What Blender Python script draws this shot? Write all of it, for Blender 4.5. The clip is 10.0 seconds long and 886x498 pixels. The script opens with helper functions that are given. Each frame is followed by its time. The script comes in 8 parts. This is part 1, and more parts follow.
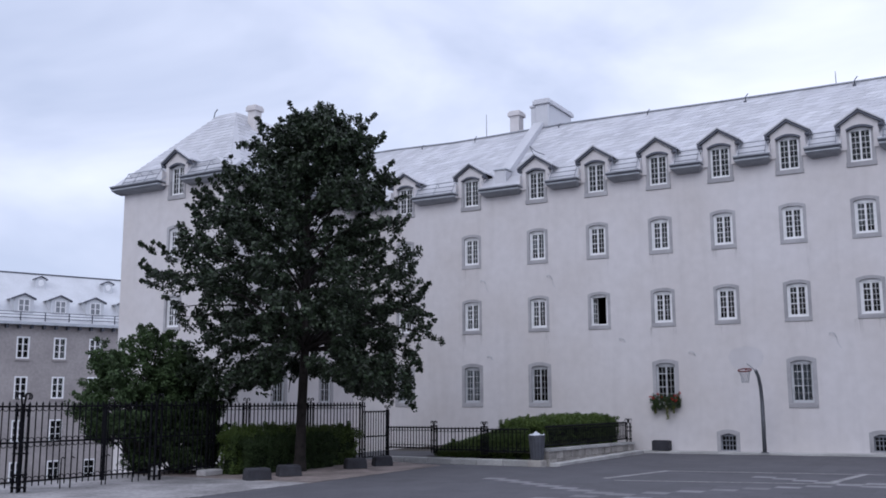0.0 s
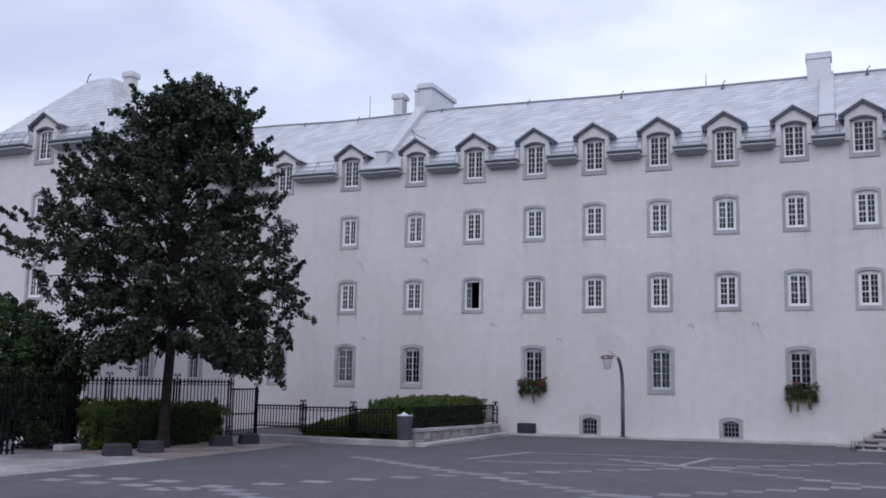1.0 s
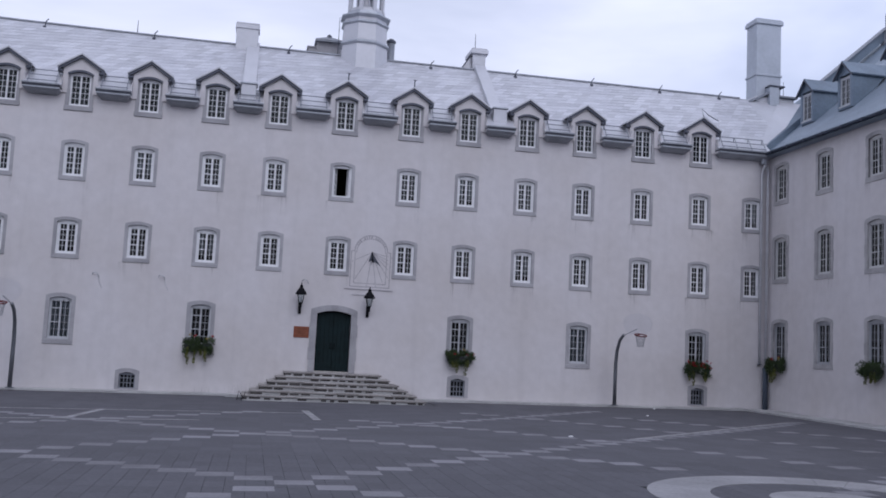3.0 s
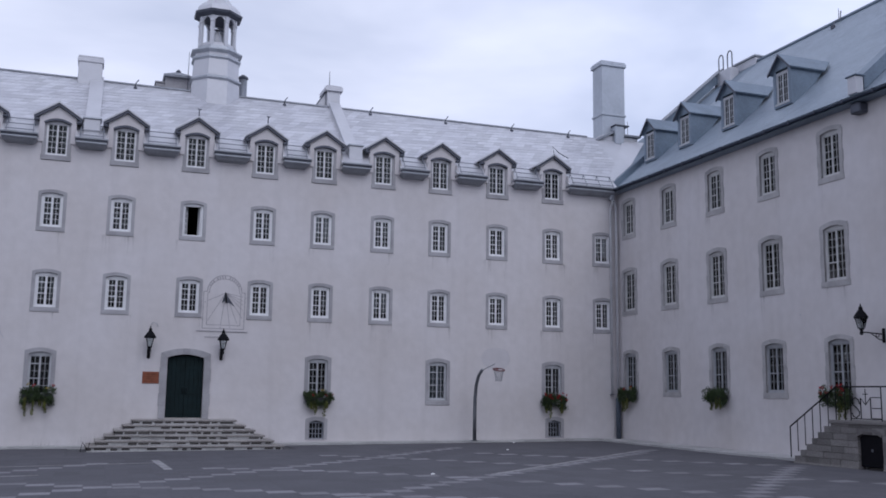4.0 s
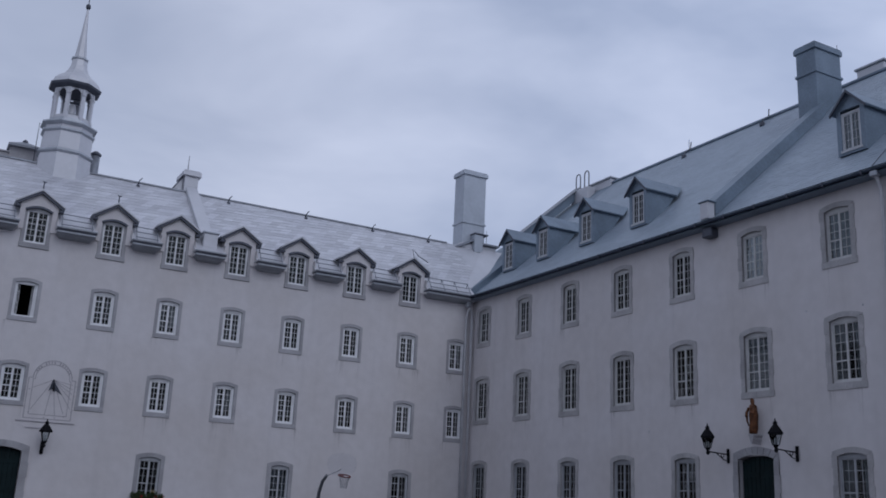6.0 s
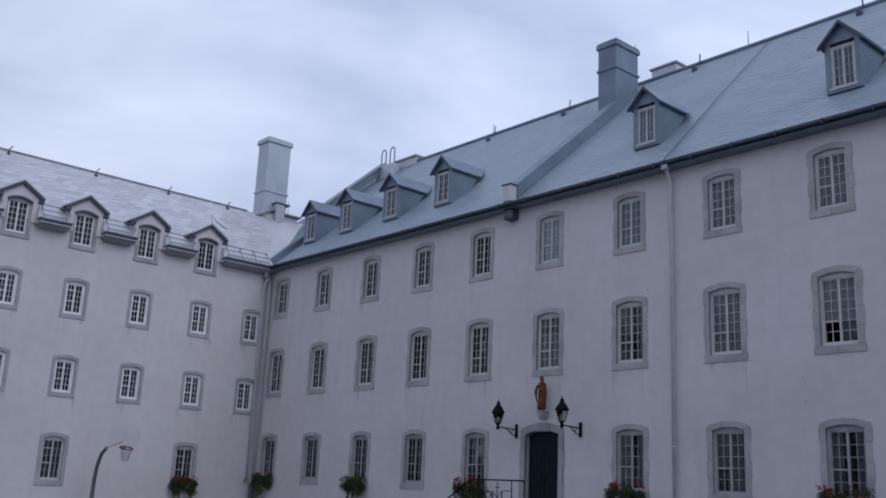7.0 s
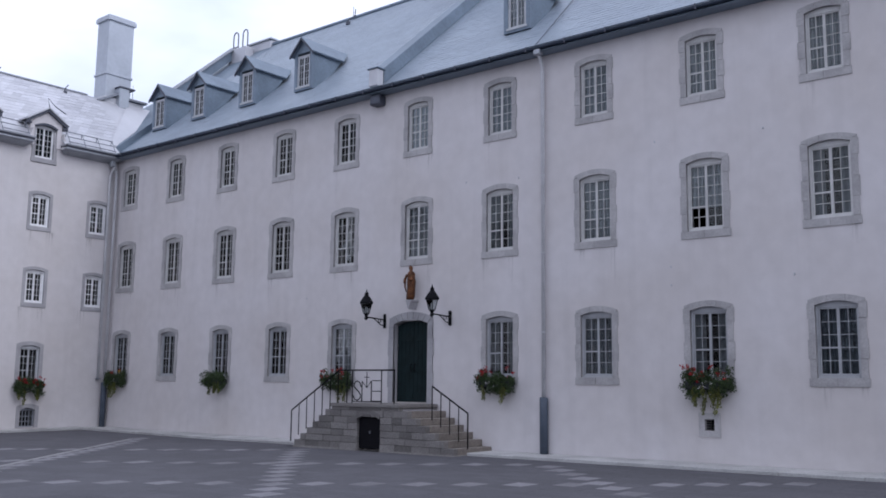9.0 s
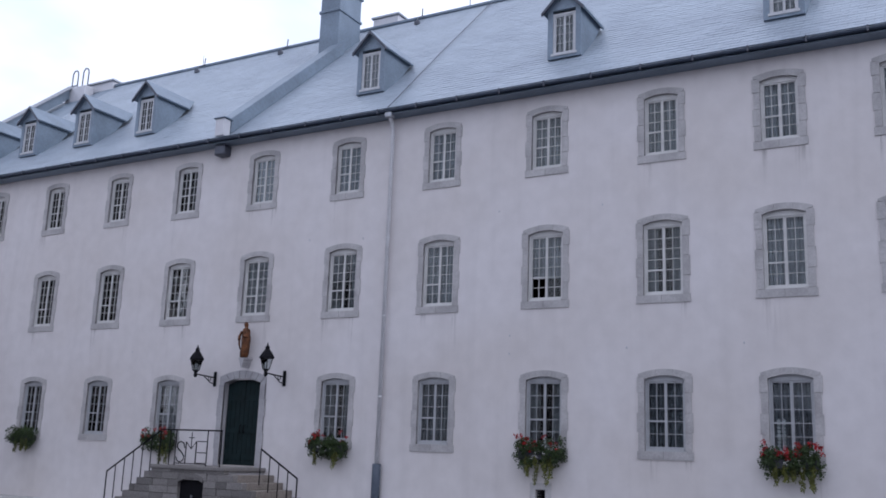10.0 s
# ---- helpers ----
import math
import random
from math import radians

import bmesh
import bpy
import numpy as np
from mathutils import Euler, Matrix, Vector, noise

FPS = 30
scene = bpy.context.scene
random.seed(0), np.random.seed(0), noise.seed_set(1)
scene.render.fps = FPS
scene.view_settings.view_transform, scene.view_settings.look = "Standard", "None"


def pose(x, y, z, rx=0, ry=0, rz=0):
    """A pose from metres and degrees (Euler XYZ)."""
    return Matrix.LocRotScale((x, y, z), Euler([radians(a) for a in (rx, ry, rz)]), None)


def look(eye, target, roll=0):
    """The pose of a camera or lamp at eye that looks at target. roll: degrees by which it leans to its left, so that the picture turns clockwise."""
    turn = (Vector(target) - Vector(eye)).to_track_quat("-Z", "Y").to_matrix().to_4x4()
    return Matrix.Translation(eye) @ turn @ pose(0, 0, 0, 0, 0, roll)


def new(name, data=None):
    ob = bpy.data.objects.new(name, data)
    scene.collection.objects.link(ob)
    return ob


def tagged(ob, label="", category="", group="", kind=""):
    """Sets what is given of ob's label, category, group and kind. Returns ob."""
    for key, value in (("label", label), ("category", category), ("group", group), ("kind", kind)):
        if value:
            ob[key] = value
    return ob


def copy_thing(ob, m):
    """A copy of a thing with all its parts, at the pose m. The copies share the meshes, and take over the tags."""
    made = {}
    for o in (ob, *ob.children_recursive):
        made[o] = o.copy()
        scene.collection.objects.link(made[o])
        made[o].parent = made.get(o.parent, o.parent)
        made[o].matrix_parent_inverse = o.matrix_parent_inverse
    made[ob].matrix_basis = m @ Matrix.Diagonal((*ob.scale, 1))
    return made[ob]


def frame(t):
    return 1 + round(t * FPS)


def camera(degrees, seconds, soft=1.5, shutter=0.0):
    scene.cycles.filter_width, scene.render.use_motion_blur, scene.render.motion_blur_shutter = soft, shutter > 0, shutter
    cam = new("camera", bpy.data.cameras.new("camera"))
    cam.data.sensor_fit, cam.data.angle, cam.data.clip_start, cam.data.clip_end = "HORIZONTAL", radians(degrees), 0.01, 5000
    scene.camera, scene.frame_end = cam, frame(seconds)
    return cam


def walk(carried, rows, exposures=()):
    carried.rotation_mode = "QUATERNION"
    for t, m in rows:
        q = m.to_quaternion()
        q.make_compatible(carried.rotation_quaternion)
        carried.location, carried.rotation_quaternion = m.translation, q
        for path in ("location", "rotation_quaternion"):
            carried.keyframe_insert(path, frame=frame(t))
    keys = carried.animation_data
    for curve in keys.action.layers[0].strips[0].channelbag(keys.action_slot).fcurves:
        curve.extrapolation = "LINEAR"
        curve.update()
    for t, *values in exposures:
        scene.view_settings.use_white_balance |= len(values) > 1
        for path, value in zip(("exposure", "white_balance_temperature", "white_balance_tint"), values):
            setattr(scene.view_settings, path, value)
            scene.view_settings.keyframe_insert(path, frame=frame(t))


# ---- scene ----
cam = camera(49.76, 10.0, soft=1.75)

EXPOSURES = [(0.0, 0.05, 5850, 13), (1.0, 0.0, 5850, 13), (1.5, -0.06, 5850, 14), (2.0, -0.15, 5800, 15), (3.0, -0.20, 5800, 15), (4.5, -0.42, 5700, 13), (5.0, -0.86, 5600, 12), (6.5, -0.75, 5600, 12),
             (7.0, -0.46, 5620, 12), (7.5, -0.33, 5600, 11), (8.5, 0.1, 5850, 13), (9.0, 0.2, 5900, 13), (9.5, 0.3, 5900, 14), (10.0, 0.33, 5900, 13)]
PATH = [
    (0, (-3.276, -40.719, 2.143), (-4.2764, -39.0143, 2.4480), -0.23),
    (0.5, (-3.146, -40.745, 2.136), (-4.0986, -39.0157, 2.4564), 0.47),
    (0.8, (-3.049, -40.775, 2.123), (-3.9217, -39.0021, 2.4295), 0.88),
    (1, (-2.976, -40.791, 2.118), (-3.7592, -38.9703, 2.3869), 1.13),
    (1.2, (-2.903, -40.797, 2.122), (-3.5963, -38.9356, 2.3581), 2.03),
    (1.5, (-2.828, -40.803, 2.135), (-3.3459, -38.8842, 2.3584), 3.37),
    (1.8, (-2.810, -40.832, 2.148), (-3.1634, -38.8742, 2.3533), 3.36),
    (2, (-2.808, -40.864, 2.151), (-3.0449, -38.8876, 2.3500), 2.82),
    (2.2, (-2.805, -40.901, 2.151), (-2.9178, -38.9128, 2.3367), 2.67),
    (2.5, (-2.800, -40.932, 2.150), (-2.6723, -38.9443, 2.3317), 4.20),
    (2.8, (-2.799, -40.911, 2.150), (-2.5009, -38.9419, 2.3366), 4.07),
    (3, (-2.798, -40.863, 2.149), (-2.4185, -38.9107, 2.3593), 2.85),
    (3.2, (-2.791, -40.789, 2.142), (-2.3330, -38.8538, 2.3589), 1.78),
    (4.3, (-2.728, -40.446, 2.117), (-2.0355, -38.6001, 2.4528), 0.83),
    (4.4, (-2.719, -40.390, 2.119), (-2.0219, -38.5515, 2.4845), 0.61),
    (4.5, (-2.709, -40.333, 2.120), (-2.0262, -38.5085, 2.5711), -0.72),
    (4.7, (-2.699, -40.242, 2.131), (-2.0224, -38.4235, 2.6185), -2.14),
    (5, (-2.683, -40.103, 2.149), (-1.9944, -38.2995, 2.6719), -1.75),
    (5.2, (-2.681, -40.019, 2.144), (-2.0042, -38.2105, 2.6664), -1.22),
    (6.3, (-2.670, -39.560, 2.116), (-1.6217, -37.9405, 2.6441), 1.99),
    (6.5, (-2.654, -39.470, 2.113), (-1.5321, -37.8991, 2.6367), 0.40),
    (6.8, (-2.672, -39.346, 2.097), (-1.4582, -37.8346, 2.5902), 1.81),
    (7, (-2.695, -39.262, 2.091), (-1.4209, -37.8011, 2.5830), 2.63),
    (7.2, (-2.717, -39.169, 2.095), (-1.3903, -37.7675, 2.6192), 2.51),
    (7.5, (-2.733, -39.011, 2.102), (-1.3703, -37.6424, 2.6211), 2.18),
    (7.8, (-2.713, -38.834, 2.078), (-1.3008, -37.4860, 2.5104), 1.65),
    (8, (-2.700, -38.717, 2.062), (-1.2423, -37.4099, 2.4690), 0.09),
    (8.5, (-2.617, -38.450, 2.055), (-1.1343, -37.1440, 2.3648), 1.24),
    (9, (-2.498, -38.195, 2.064), (-0.9703, -36.9354, 2.3477), 0.62),
    (9.5, (-2.344, -37.954, 2.053), (-0.7926, -36.7200, 2.3166), 1.05),
    (9.8, (-2.298, -37.951, 2.029), (-0.6924, -36.8100, 2.3741), 1.41),
    (10, (-2.235, -37.928, 2.040), (-0.5408, -36.9545, 2.4634), 2.12),
]
walk(cam, [(t, look(eye, target, roll)) for t, eye, target, roll in PATH], EXPOSURES)

# ---- sky, sun, exposure ----
world = bpy.data.worlds.new("overcast_sky")
scene.world = world
world.use_nodes = True
wn, wl = world.node_tree.nodes, world.node_tree.links
wn.clear()
sky = wn.new("ShaderNodeTexSky")
sky.sky_type, sky.sun_disc = "NISHITA", False
sky.sun_elevation, sky.sun_rotation = radians(39), radians(175)
tc = wn.new("ShaderNodeTexCoord")
stretch = wn.new("ShaderNodeMapping")
stretch.inputs["Scale"].default_value = (1.0, 1.0, 2.6)
clouds = wn.new("ShaderNodeTexNoise")
clouds.inputs["Scale"].default_value, clouds.inputs["Detail"].default_value = 2.2, 5.0
clouds.inputs["Roughness"].default_value = 0.5
clouds.inputs["Distortion"].default_value = 0.4
shades = wn.new("ShaderNodeValToRGB")
shades.color_ramp.elements[0].position, shades.color_ramp.elements[1].position = 0.33, 0.68
shades.color_ramp.elements[0].color = (0.62, 0.665, 0.79, 1)
shades.color_ramp.elements[1].color = (1.12, 1.12, 1.20, 1)
dim = wn.new("ShaderNodeMix")
dim.data_type, dim.blend_type = "RGBA", "MULTIPLY"
dim.inputs[0].default_value = 1.0
dim.inputs[7].default_value = (0.1, 0.1, 0.1, 1)
both = wn.new("ShaderNodeMix")
both.data_type = "RGBA"
both.inputs[0].default_value = 0.9
ground_bg = wn.new("ShaderNodeBackground")
out = wn.new("ShaderNodeOutputWorld")
wl.new(tc.outputs["Generated"], stretch.inputs[0])
wl.new(stretch.outputs[0], clouds.inputs["Vector"])
wl.new(clouds.outputs["Fac"], shades.inputs[0])
wl.new(sky.outputs[0], dim.inputs[6])
wl.new(dim.outputs[2], both.inputs[6])
wl.new(shades.outputs[0], both.inputs[7])
# the cloud cover is thinner and brighter towards the east
toward = wn.new("ShaderNodeVectorMath")
toward.operation = "DOT_PRODUCT"
toward.inputs[1].default_value = (0.93, 0.10, 0.36)
lift = wn.new("ShaderNodeMapRange")
lift.interpolation_type = "SMOOTHSTEP"
lift.inputs["From Min"].default_value, lift.inputs["From Max"].default_value = 0.35, 1.0
lift.inputs["To Min"].default_value, lift.inputs["To Max"].default_value = 1.0, 1.36
glow = wn.new("ShaderNodeMix")
glow.data_type, glow.blend_type = "RGBA", "MULTIPLY"
glow.inputs[0].default_value = 1.0
wl.new(tc.outputs["Generated"], toward.inputs[0])
wl.new(toward.outputs["Value"], lift.inputs["Value"])
wl.new(both.outputs[2], glow.inputs[6])
wl.new(lift.outputs[0], glow.inputs[7])
wl.new(glow.outputs[2], ground_bg.inputs[0])
ground_bg.inputs[1].default_value = 1.0
wl.new(ground_bg.outputs[0], out.inputs[0])

sun = new("sun", bpy.data.lights.new("sun", "SUN"))
sun.data.energy, sun.data.angle, sun.data.color = 0.8, radians(35), (1.0, 0.97, 0.93)
sun.matrix_world = look((5, -54, 45), (0, 0, 0))


# ---- materials ----
def material(name, base, rough=0.7, metal=0.0, vary=0.12, scale=2.0, fine=30.0, bump=0.15, random_piece=0.0, island=0.0, tint=None, spec=0.4, streak=0.0, dist=0.02):
    """A surface with large stains, fine grain and relief, at real size."""
    m = bpy.data.materials.new(name)
    m.use_nodes = True
    n, l = m.node_tree.nodes, m.node_tree.links
    b = n["Principled BSDF"]
    co = n.new("ShaderNodeTexCoord")
    geo = n.new("ShaderNodeNewGeometry")
    big = n.new("ShaderNodeTexNoise")
    big.inputs["Scale"].default_value, big.inputs["Detail"].default_value = scale, 6
    small = n.new("ShaderNodeTexNoise")
    small.inputs["Scale"].default_value, small.inputs["Detail"].default_value = fine, 4
    l.new(geo.outputs["Position"], big.inputs["Vector"])
    l.new(geo.outputs["Position"], small.inputs["Vector"])
    ramp = n.new("ShaderNodeValToRGB")
    other = tint or tuple(c * (1 - 3 * vary) for c in base)
    ramp.color_ramp.elements[0].position, ramp.color_ramp.elements[1].position = 0.3, 0.62
    ramp.color_ramp.elements[0].color = (*[o * 0.6 + c * 0.4 for o, c in zip(other, base)], 1)
    ramp.color_ramp.elements[1].color = (*base, 1)
    l.new(big.outputs["Fac"], ramp.inputs[0])
    grain = n.new("ShaderNodeMapRange")
    grain.inputs["From Min"].default_value, grain.inputs["From Max"].default_value = 0.3, 0.7
    grain.inputs["To Min"].default_value, grain.inputs["To Max"].default_value = 1 - vary, 1 + vary * 0.6
    l.new(small.outputs["Fac"], grain.inputs["Value"])
    mul = n.new("ShaderNodeMix")
    mul.data_type, mul.blend_type = "RGBA", "MULTIPLY"
    mul.inputs[0].default_value = 1.0
    l.new(ramp.outputs[0], mul.inputs[6])
    l.new(grain.outputs[0], mul.inputs[7])
    last = mul.outputs[2]
    for amount, socket in ((random_piece, "object"), (island, "island")):
        if amount:
            source = n.new("ShaderNodeObjectInfo").outputs["Random"] if socket == "object" else geo.outputs["Random Per Island"]
            rng = n.new("ShaderNodeMapRange")
            rng.inputs["To Min"].default_value, rng.inputs["To Max"].default_value = 1 - amount, 1 + amount
            l.new(source, rng.inputs["Value"])
            again = n.new("ShaderNodeMix")
            again.data_type, again.blend_type = "RGBA", "MULTIPLY"
            again.inputs[0].default_value = 1.0
            l.new(last, again.inputs[6])
            l.new(rng.outputs[0], again.inputs[7])
            last = again.outputs[2]
    if streak:
        run = n.new("ShaderNodeMapping")
        run.inputs["Scale"].default_value = (1.3, 1.3, 0.09)
        l.new(geo.outputs["Position"], run.inputs[0])
        lines = n.new("ShaderNodeTexNoise")
        lines.inputs["Scale"].default_value, lines.inputs["Detail"].default_value = 1.6, 5
        l.new(run.outputs[0], lines.inputs["Vector"])
        rng = n.new("ShaderNodeMapRange")
        rng.inputs["From Min"].default_value, rng.inputs["From Max"].default_value = 0.52, 0.72
        rng.inputs["To Min"].default_value, rng.inputs["To Max"].default_value = 1.0, 1 - streak
        l.new(lines.outputs["Fac"], rng.inputs["Value"])
        again = n.new("ShaderNodeMix")
        again.data_type, again.blend_type = "RGBA", "MULTIPLY"
        again.inputs[0].default_value = 1.0
        l.new(last, again.inputs[6])
        l.new(rng.outputs[0], again.inputs[7])
        last = again.outputs[2]
    l.new(last, b.inputs["Base Color"])
    b.inputs["Roughness"].default_value, b.inputs["Metallic"].default_value = rough, metal
    b.inputs["Specular IOR Level"].default_value = spec
    if bump:
        rel = n.new("ShaderNodeBump")
        rel.inputs["Strength"].default_value, rel.inputs["Distance"].default_value = bump, dist
        l.new(small.outputs["Fac"], rel.inputs["Height"])
        l.new(rel.outputs[0], b.inputs["Normal"])
    return m


STUCCO = material("white_stucco", (0.64, 0.612, 0.618), 0.9, vary=0.045, scale=0.3, fine=2.6, bump=0.22, tint=(0.545, 0.505, 0.485), streak=0.05, dist=0.035)
STONE = material("grey_limestone", (0.455, 0.44, 0.442), 0.85, vary=0.14, scale=1.7, fine=26, bump=0.3, random_piece=0.06)
STONE_A = material("grey_window_stone", (0.41, 0.40, 0.415), 0.85, vary=0.12, scale=1.3, fine=24, bump=0.3, random_piece=0.08)
STEP = material("weathered_step_stone", (0.36, 0.34, 0.32), 0.9, vary=0.2, scale=2.4, fine=18, bump=0.5, random_piece=0.22, tint=(0.19, 0.175, 0.16))
KERB = material("pale_kerb_stone", (0.47, 0.465, 0.46), 0.9, vary=0.15, scale=1.1, fine=16, bump=0.4, random_piece=0.12)
PAINT = material("white_window_paint", (0.80, 0.80, 0.81), 0.5, vary=0.05, scale=3, fine=40, bump=0.05)
PIPE = material("pale_pipe_paint", (0.62, 0.62, 0.64), 0.6, vary=0.08, scale=2, fine=20, bump=0.05)
BOOT = material("blue_grey_pipe_boot", (0.085, 0.105, 0.14), 0.55, metal=0.1, vary=0.12, scale=3, fine=24, bump=0.05)
STEPDARK = material("dark_step_block", (0.075, 0.068, 0.066), 0.9, vary=0.25, scale=2.4, fine=18, bump=0.5, random_piece=0.3, tint=(0.09, 0.085, 0.08))
SOFTPAINT = material("weathered_window_paint", (0.52, 0.53, 0.55), 0.55, vary=0.08, scale=3, fine=40, bump=0.05)
GREYPAINT = material("grey_window_paint", (0.40, 0.41, 0.43), 0.5, vary=0.08, scale=3, fine=40, bump=0.05)
TRIM = material("grey_metal_trim", (0.09, 0.097, 0.122), 0.5, metal=0.3, vary=0.10, scale=2, fine=20, bump=0.05)
RAILGREY = material("weathered_rail_metal", (0.27, 0.285, 0.32), 0.5, metal=0.3, vary=0.12, scale=3, fine=20, bump=0.05)
TRIMLIGHT = material("pale_metal_trim", (0.46, 0.48, 0.52), 0.45, metal=0.35, vary=0.10, scale=2, fine=20, bump=0.05)
ROOFA = material("pale_tin_shingle", (0.55, 0.55, 0.58), 0.45, metal=0.25, vary=0.07, scale=0.7, fine=9, bump=0.08, island=0.13, tint=(0.46, 0.46, 0.50))
ROOFB = material("blue_grey_shingle", (0.31, 0.36, 0.42), 0.5, metal=0.2, vary=0.08, scale=0.6, fine=9, bump=0.1, island=0.05, tint=(0.24, 0.28, 0.34))
SHEETA = material("pale_sheet_metal", (0.56, 0.56, 0.59), 0.45, metal=0.25, vary=0.035, scale=0.9, fine=5, bump=0.06)
SHEETC = material("grey_blue_chimney_sheet", (0.47, 0.50, 0.55), 0.45, metal=0.25, vary=0.06, scale=0.9, fine=5, bump=0.06)
CREAM = material("dull_cream_window_paint", (0.60, 0.595, 0.585), 0.55, vary=0.08, scale=3, fine=40, bump=0.05)
SHEETB = material("blue_sheet_metal", (0.20, 0.25, 0.31), 0.5, metal=0.25, vary=0.12, scale=1.0, fine=12, bump=0.08)
DARKGREEN = material("dark_green_door_paint", (0.007, 0.018, 0.02), 0.7, spec=0.2, vary=0.2, scale=3, fine=40, bump=0.1)
IRON = material("black_iron", (0.006, 0.006, 0.009), 0.75, spec=0.15, metal=0.0, vary=0.2, scale=6, fine=60, bump=0.1)
POLE = material("grey_steel_pole", (0.20, 0.21, 0.23), 0.45, metal=0.6, vary=0.12, scale=3, fine=30, bump=0.05)
BARK = material("dark_bark", (0.034, 0.028, 0.026), 0.95, vary=0.3, scale=5, fine=26, bump=0.9)
LEAF = material("oak_leaf", (0.022, 0.036, 0.016), 0.45, vary=0.25, scale=1.2, fine=9, bump=0.0, island=0.7, tint=(0.015, 0.027, 0.012), spec=0.38)
# near-black green: the shade inside the hedges is put into this colour
DEEPGREEN = material("inner_leaf_painted_shade", (0.014, 0.022, 0.010), 0.9, vary=0.3, scale=3, fine=14, bump=0.6, spec=0.1)
GUTTER = material("dark_gutter_metal", (0.035, 0.048, 0.075), 0.5, metal=0.3, vary=0.15, scale=2, fine=20, bump=0.05)
YELLOW = material("yellow_leaf_tip", (0.34, 0.24, 0.03), 0.6, vary=0.2, scale=8, fine=30, bump=0.0, island=0.3)
HEDGELEAF = material("hedge_leaf", (0.078, 0.118, 0.024), 0.6, vary=0.25, scale=1.5, fine=9, bump=0.0, island=0.35, tint=(0.03, 0.055, 0.018), spec=0.3)
BUSHLEAF = material("bush_leaf", (0.05, 0.085, 0.028), 0.6, vary=0.25, scale=1.2, fine=9, bump=0.0, island=0.35, tint=(0.024, 0.042, 0.018), spec=0.3)
ASPHALT = material("grey_asphalt", (0.115, 0.115, 0.125), 0.9, vary=0.18, scale=0.5, fine=22, bump=0.3)
PAVER = material("dark_paver", (0.098, 0.096, 0.109), 0.85, vary=0.14, scale=0.35, fine=14, bump=0.25, island=0.09, tint=(0.078, 0.077, 0.087))
LIGHTPAVER = material("pale_paver", (0.222, 0.217, 0.235), 0.85, vary=0.14, scale=0.8, fine=14, bump=0.25, random_piece=0.14)
CONCRETE = material("pale_concrete", (0.47, 0.455, 0.455), 0.9, vary=0.14, scale=0.8, fine=16, bump=0.3)
EARTH = material("planting_earth", (0.10, 0.085, 0.07), 0.95, vary=0.3, scale=2, fine=16, bump=0.7)
DARKBOX = material("dark_concrete_box", (0.045, 0.045, 0.055), 0.85, vary=0.2, scale=3, fine=20, bump=0.3)
BRONZE = material("gilded_bronze", (0.17, 0.068, 0.028), 0.5, metal=0.4, vary=0.35, scale=6, fine=30, bump=0.3)
COPPER = material("brown_bronze_plaque", (0.27, 0.09, 0.05), 0.5, metal=0.4, vary=0.15, scale=6, fine=40, bump=0.1)
FARWALL = material("far_grey_render", (0.36, 0.33, 0.325), 0.9, vary=0.12, scale=0.4, fine=5, bump=0.3)
FARROOF = material("far_pale_roof", (0.60, 0.61, 0.64), 0.45, metal=0.25, vary=0.06, scale=0.7, fine=6, bump=0.05)
# near-black, so the darkness of unlit interiors is in the colour
ROOMSHADE = material("painted_room_shade", (0.012, 0.012, 0.013), 0.95, vary=0.2, scale=2, fine=10, bump=0.0)
# flat grey that paints the dull reflection seen in window glass
GLASSGREY = material("painted_reflection_grey", (0.26, 0.27, 0.295), 0.9, vary=0.12, scale=1.2, fine=9, bump=0.2)
CURTAIN = material("pale_curtain", (0.50, 0.51, 0.53), 0.9, vary=0.12, scale=1.2, fine=9, bump=0.2)
SIGNWHITE = material("white_paper", (0.8, 0.8, 0.8), 0.8, vary=0.03, scale=5, fine=40, bump=0.0)
DIALGREY = material("grey_sundial_paint", (0.41, 0.39, 0.41), 0.85, vary=0.12, scale=4, fine=30, bump=0.0)
RED = material("red_petal", (0.36, 0.014, 0.02), 0.6, vary=0.2, scale=8, fine=30, bump=0.0, island=0.3)
WHITEPETAL = material("white_petal", (0.7, 0.68, 0.66), 0.6, vary=0.1, scale=8, fine=30, bump=0.0)
TRAIL = material("trailing_leaf", (0.15, 0.16, 0.035), 0.6, vary=0.25, scale=3, fine=12, bump=0.0, island=0.4)
BINMAT = material("grey_bin_slat", (0.10, 0.105, 0.125), 0.6, metal=0.2, vary=0.15, scale=4, fine=24, bump=0.1)
BAG = material("white_bin_liner", (0.62, 0.64, 0.70), 0.4, vary=0.06, scale=8, fine=20, bump=0.4)
RIM = material("red_hoop_rim", (0.15, 0.025, 0.028), 0.5, metal=0.3, vary=0.15, scale=8, fine=30, bump=0.05)
NET = material("white_net", (0.4, 0.4, 0.42), 0.8, vary=0.05, scale=8, fine=30, bump=0.0)


# ---- mesh helpers ----
def part(name, bm, mat, parent=None, label="", m=None, smooth=False):
    """One mesh object from a bmesh, under a thing or a part."""
    me = bpy.data.meshes.new(name)
    bm.normal_update()
    bm.to_mesh(me)
    bm.free()
    return linked(name, me, mat, parent, label, m, smooth)


def linked(name, me, mat, parent=None, label="", m=None, smooth=False):
    if mat and not me.materials:
        me.materials.append(mat)
    if smooth:
        for f in me.polygons:
            f.use_smooth = True
    ob = new(name, me)
    if parent:
        ob.parent = parent
    if m is not None:
        ob.matrix_basis = m
    if label:
        ob["label"] = label
    return ob


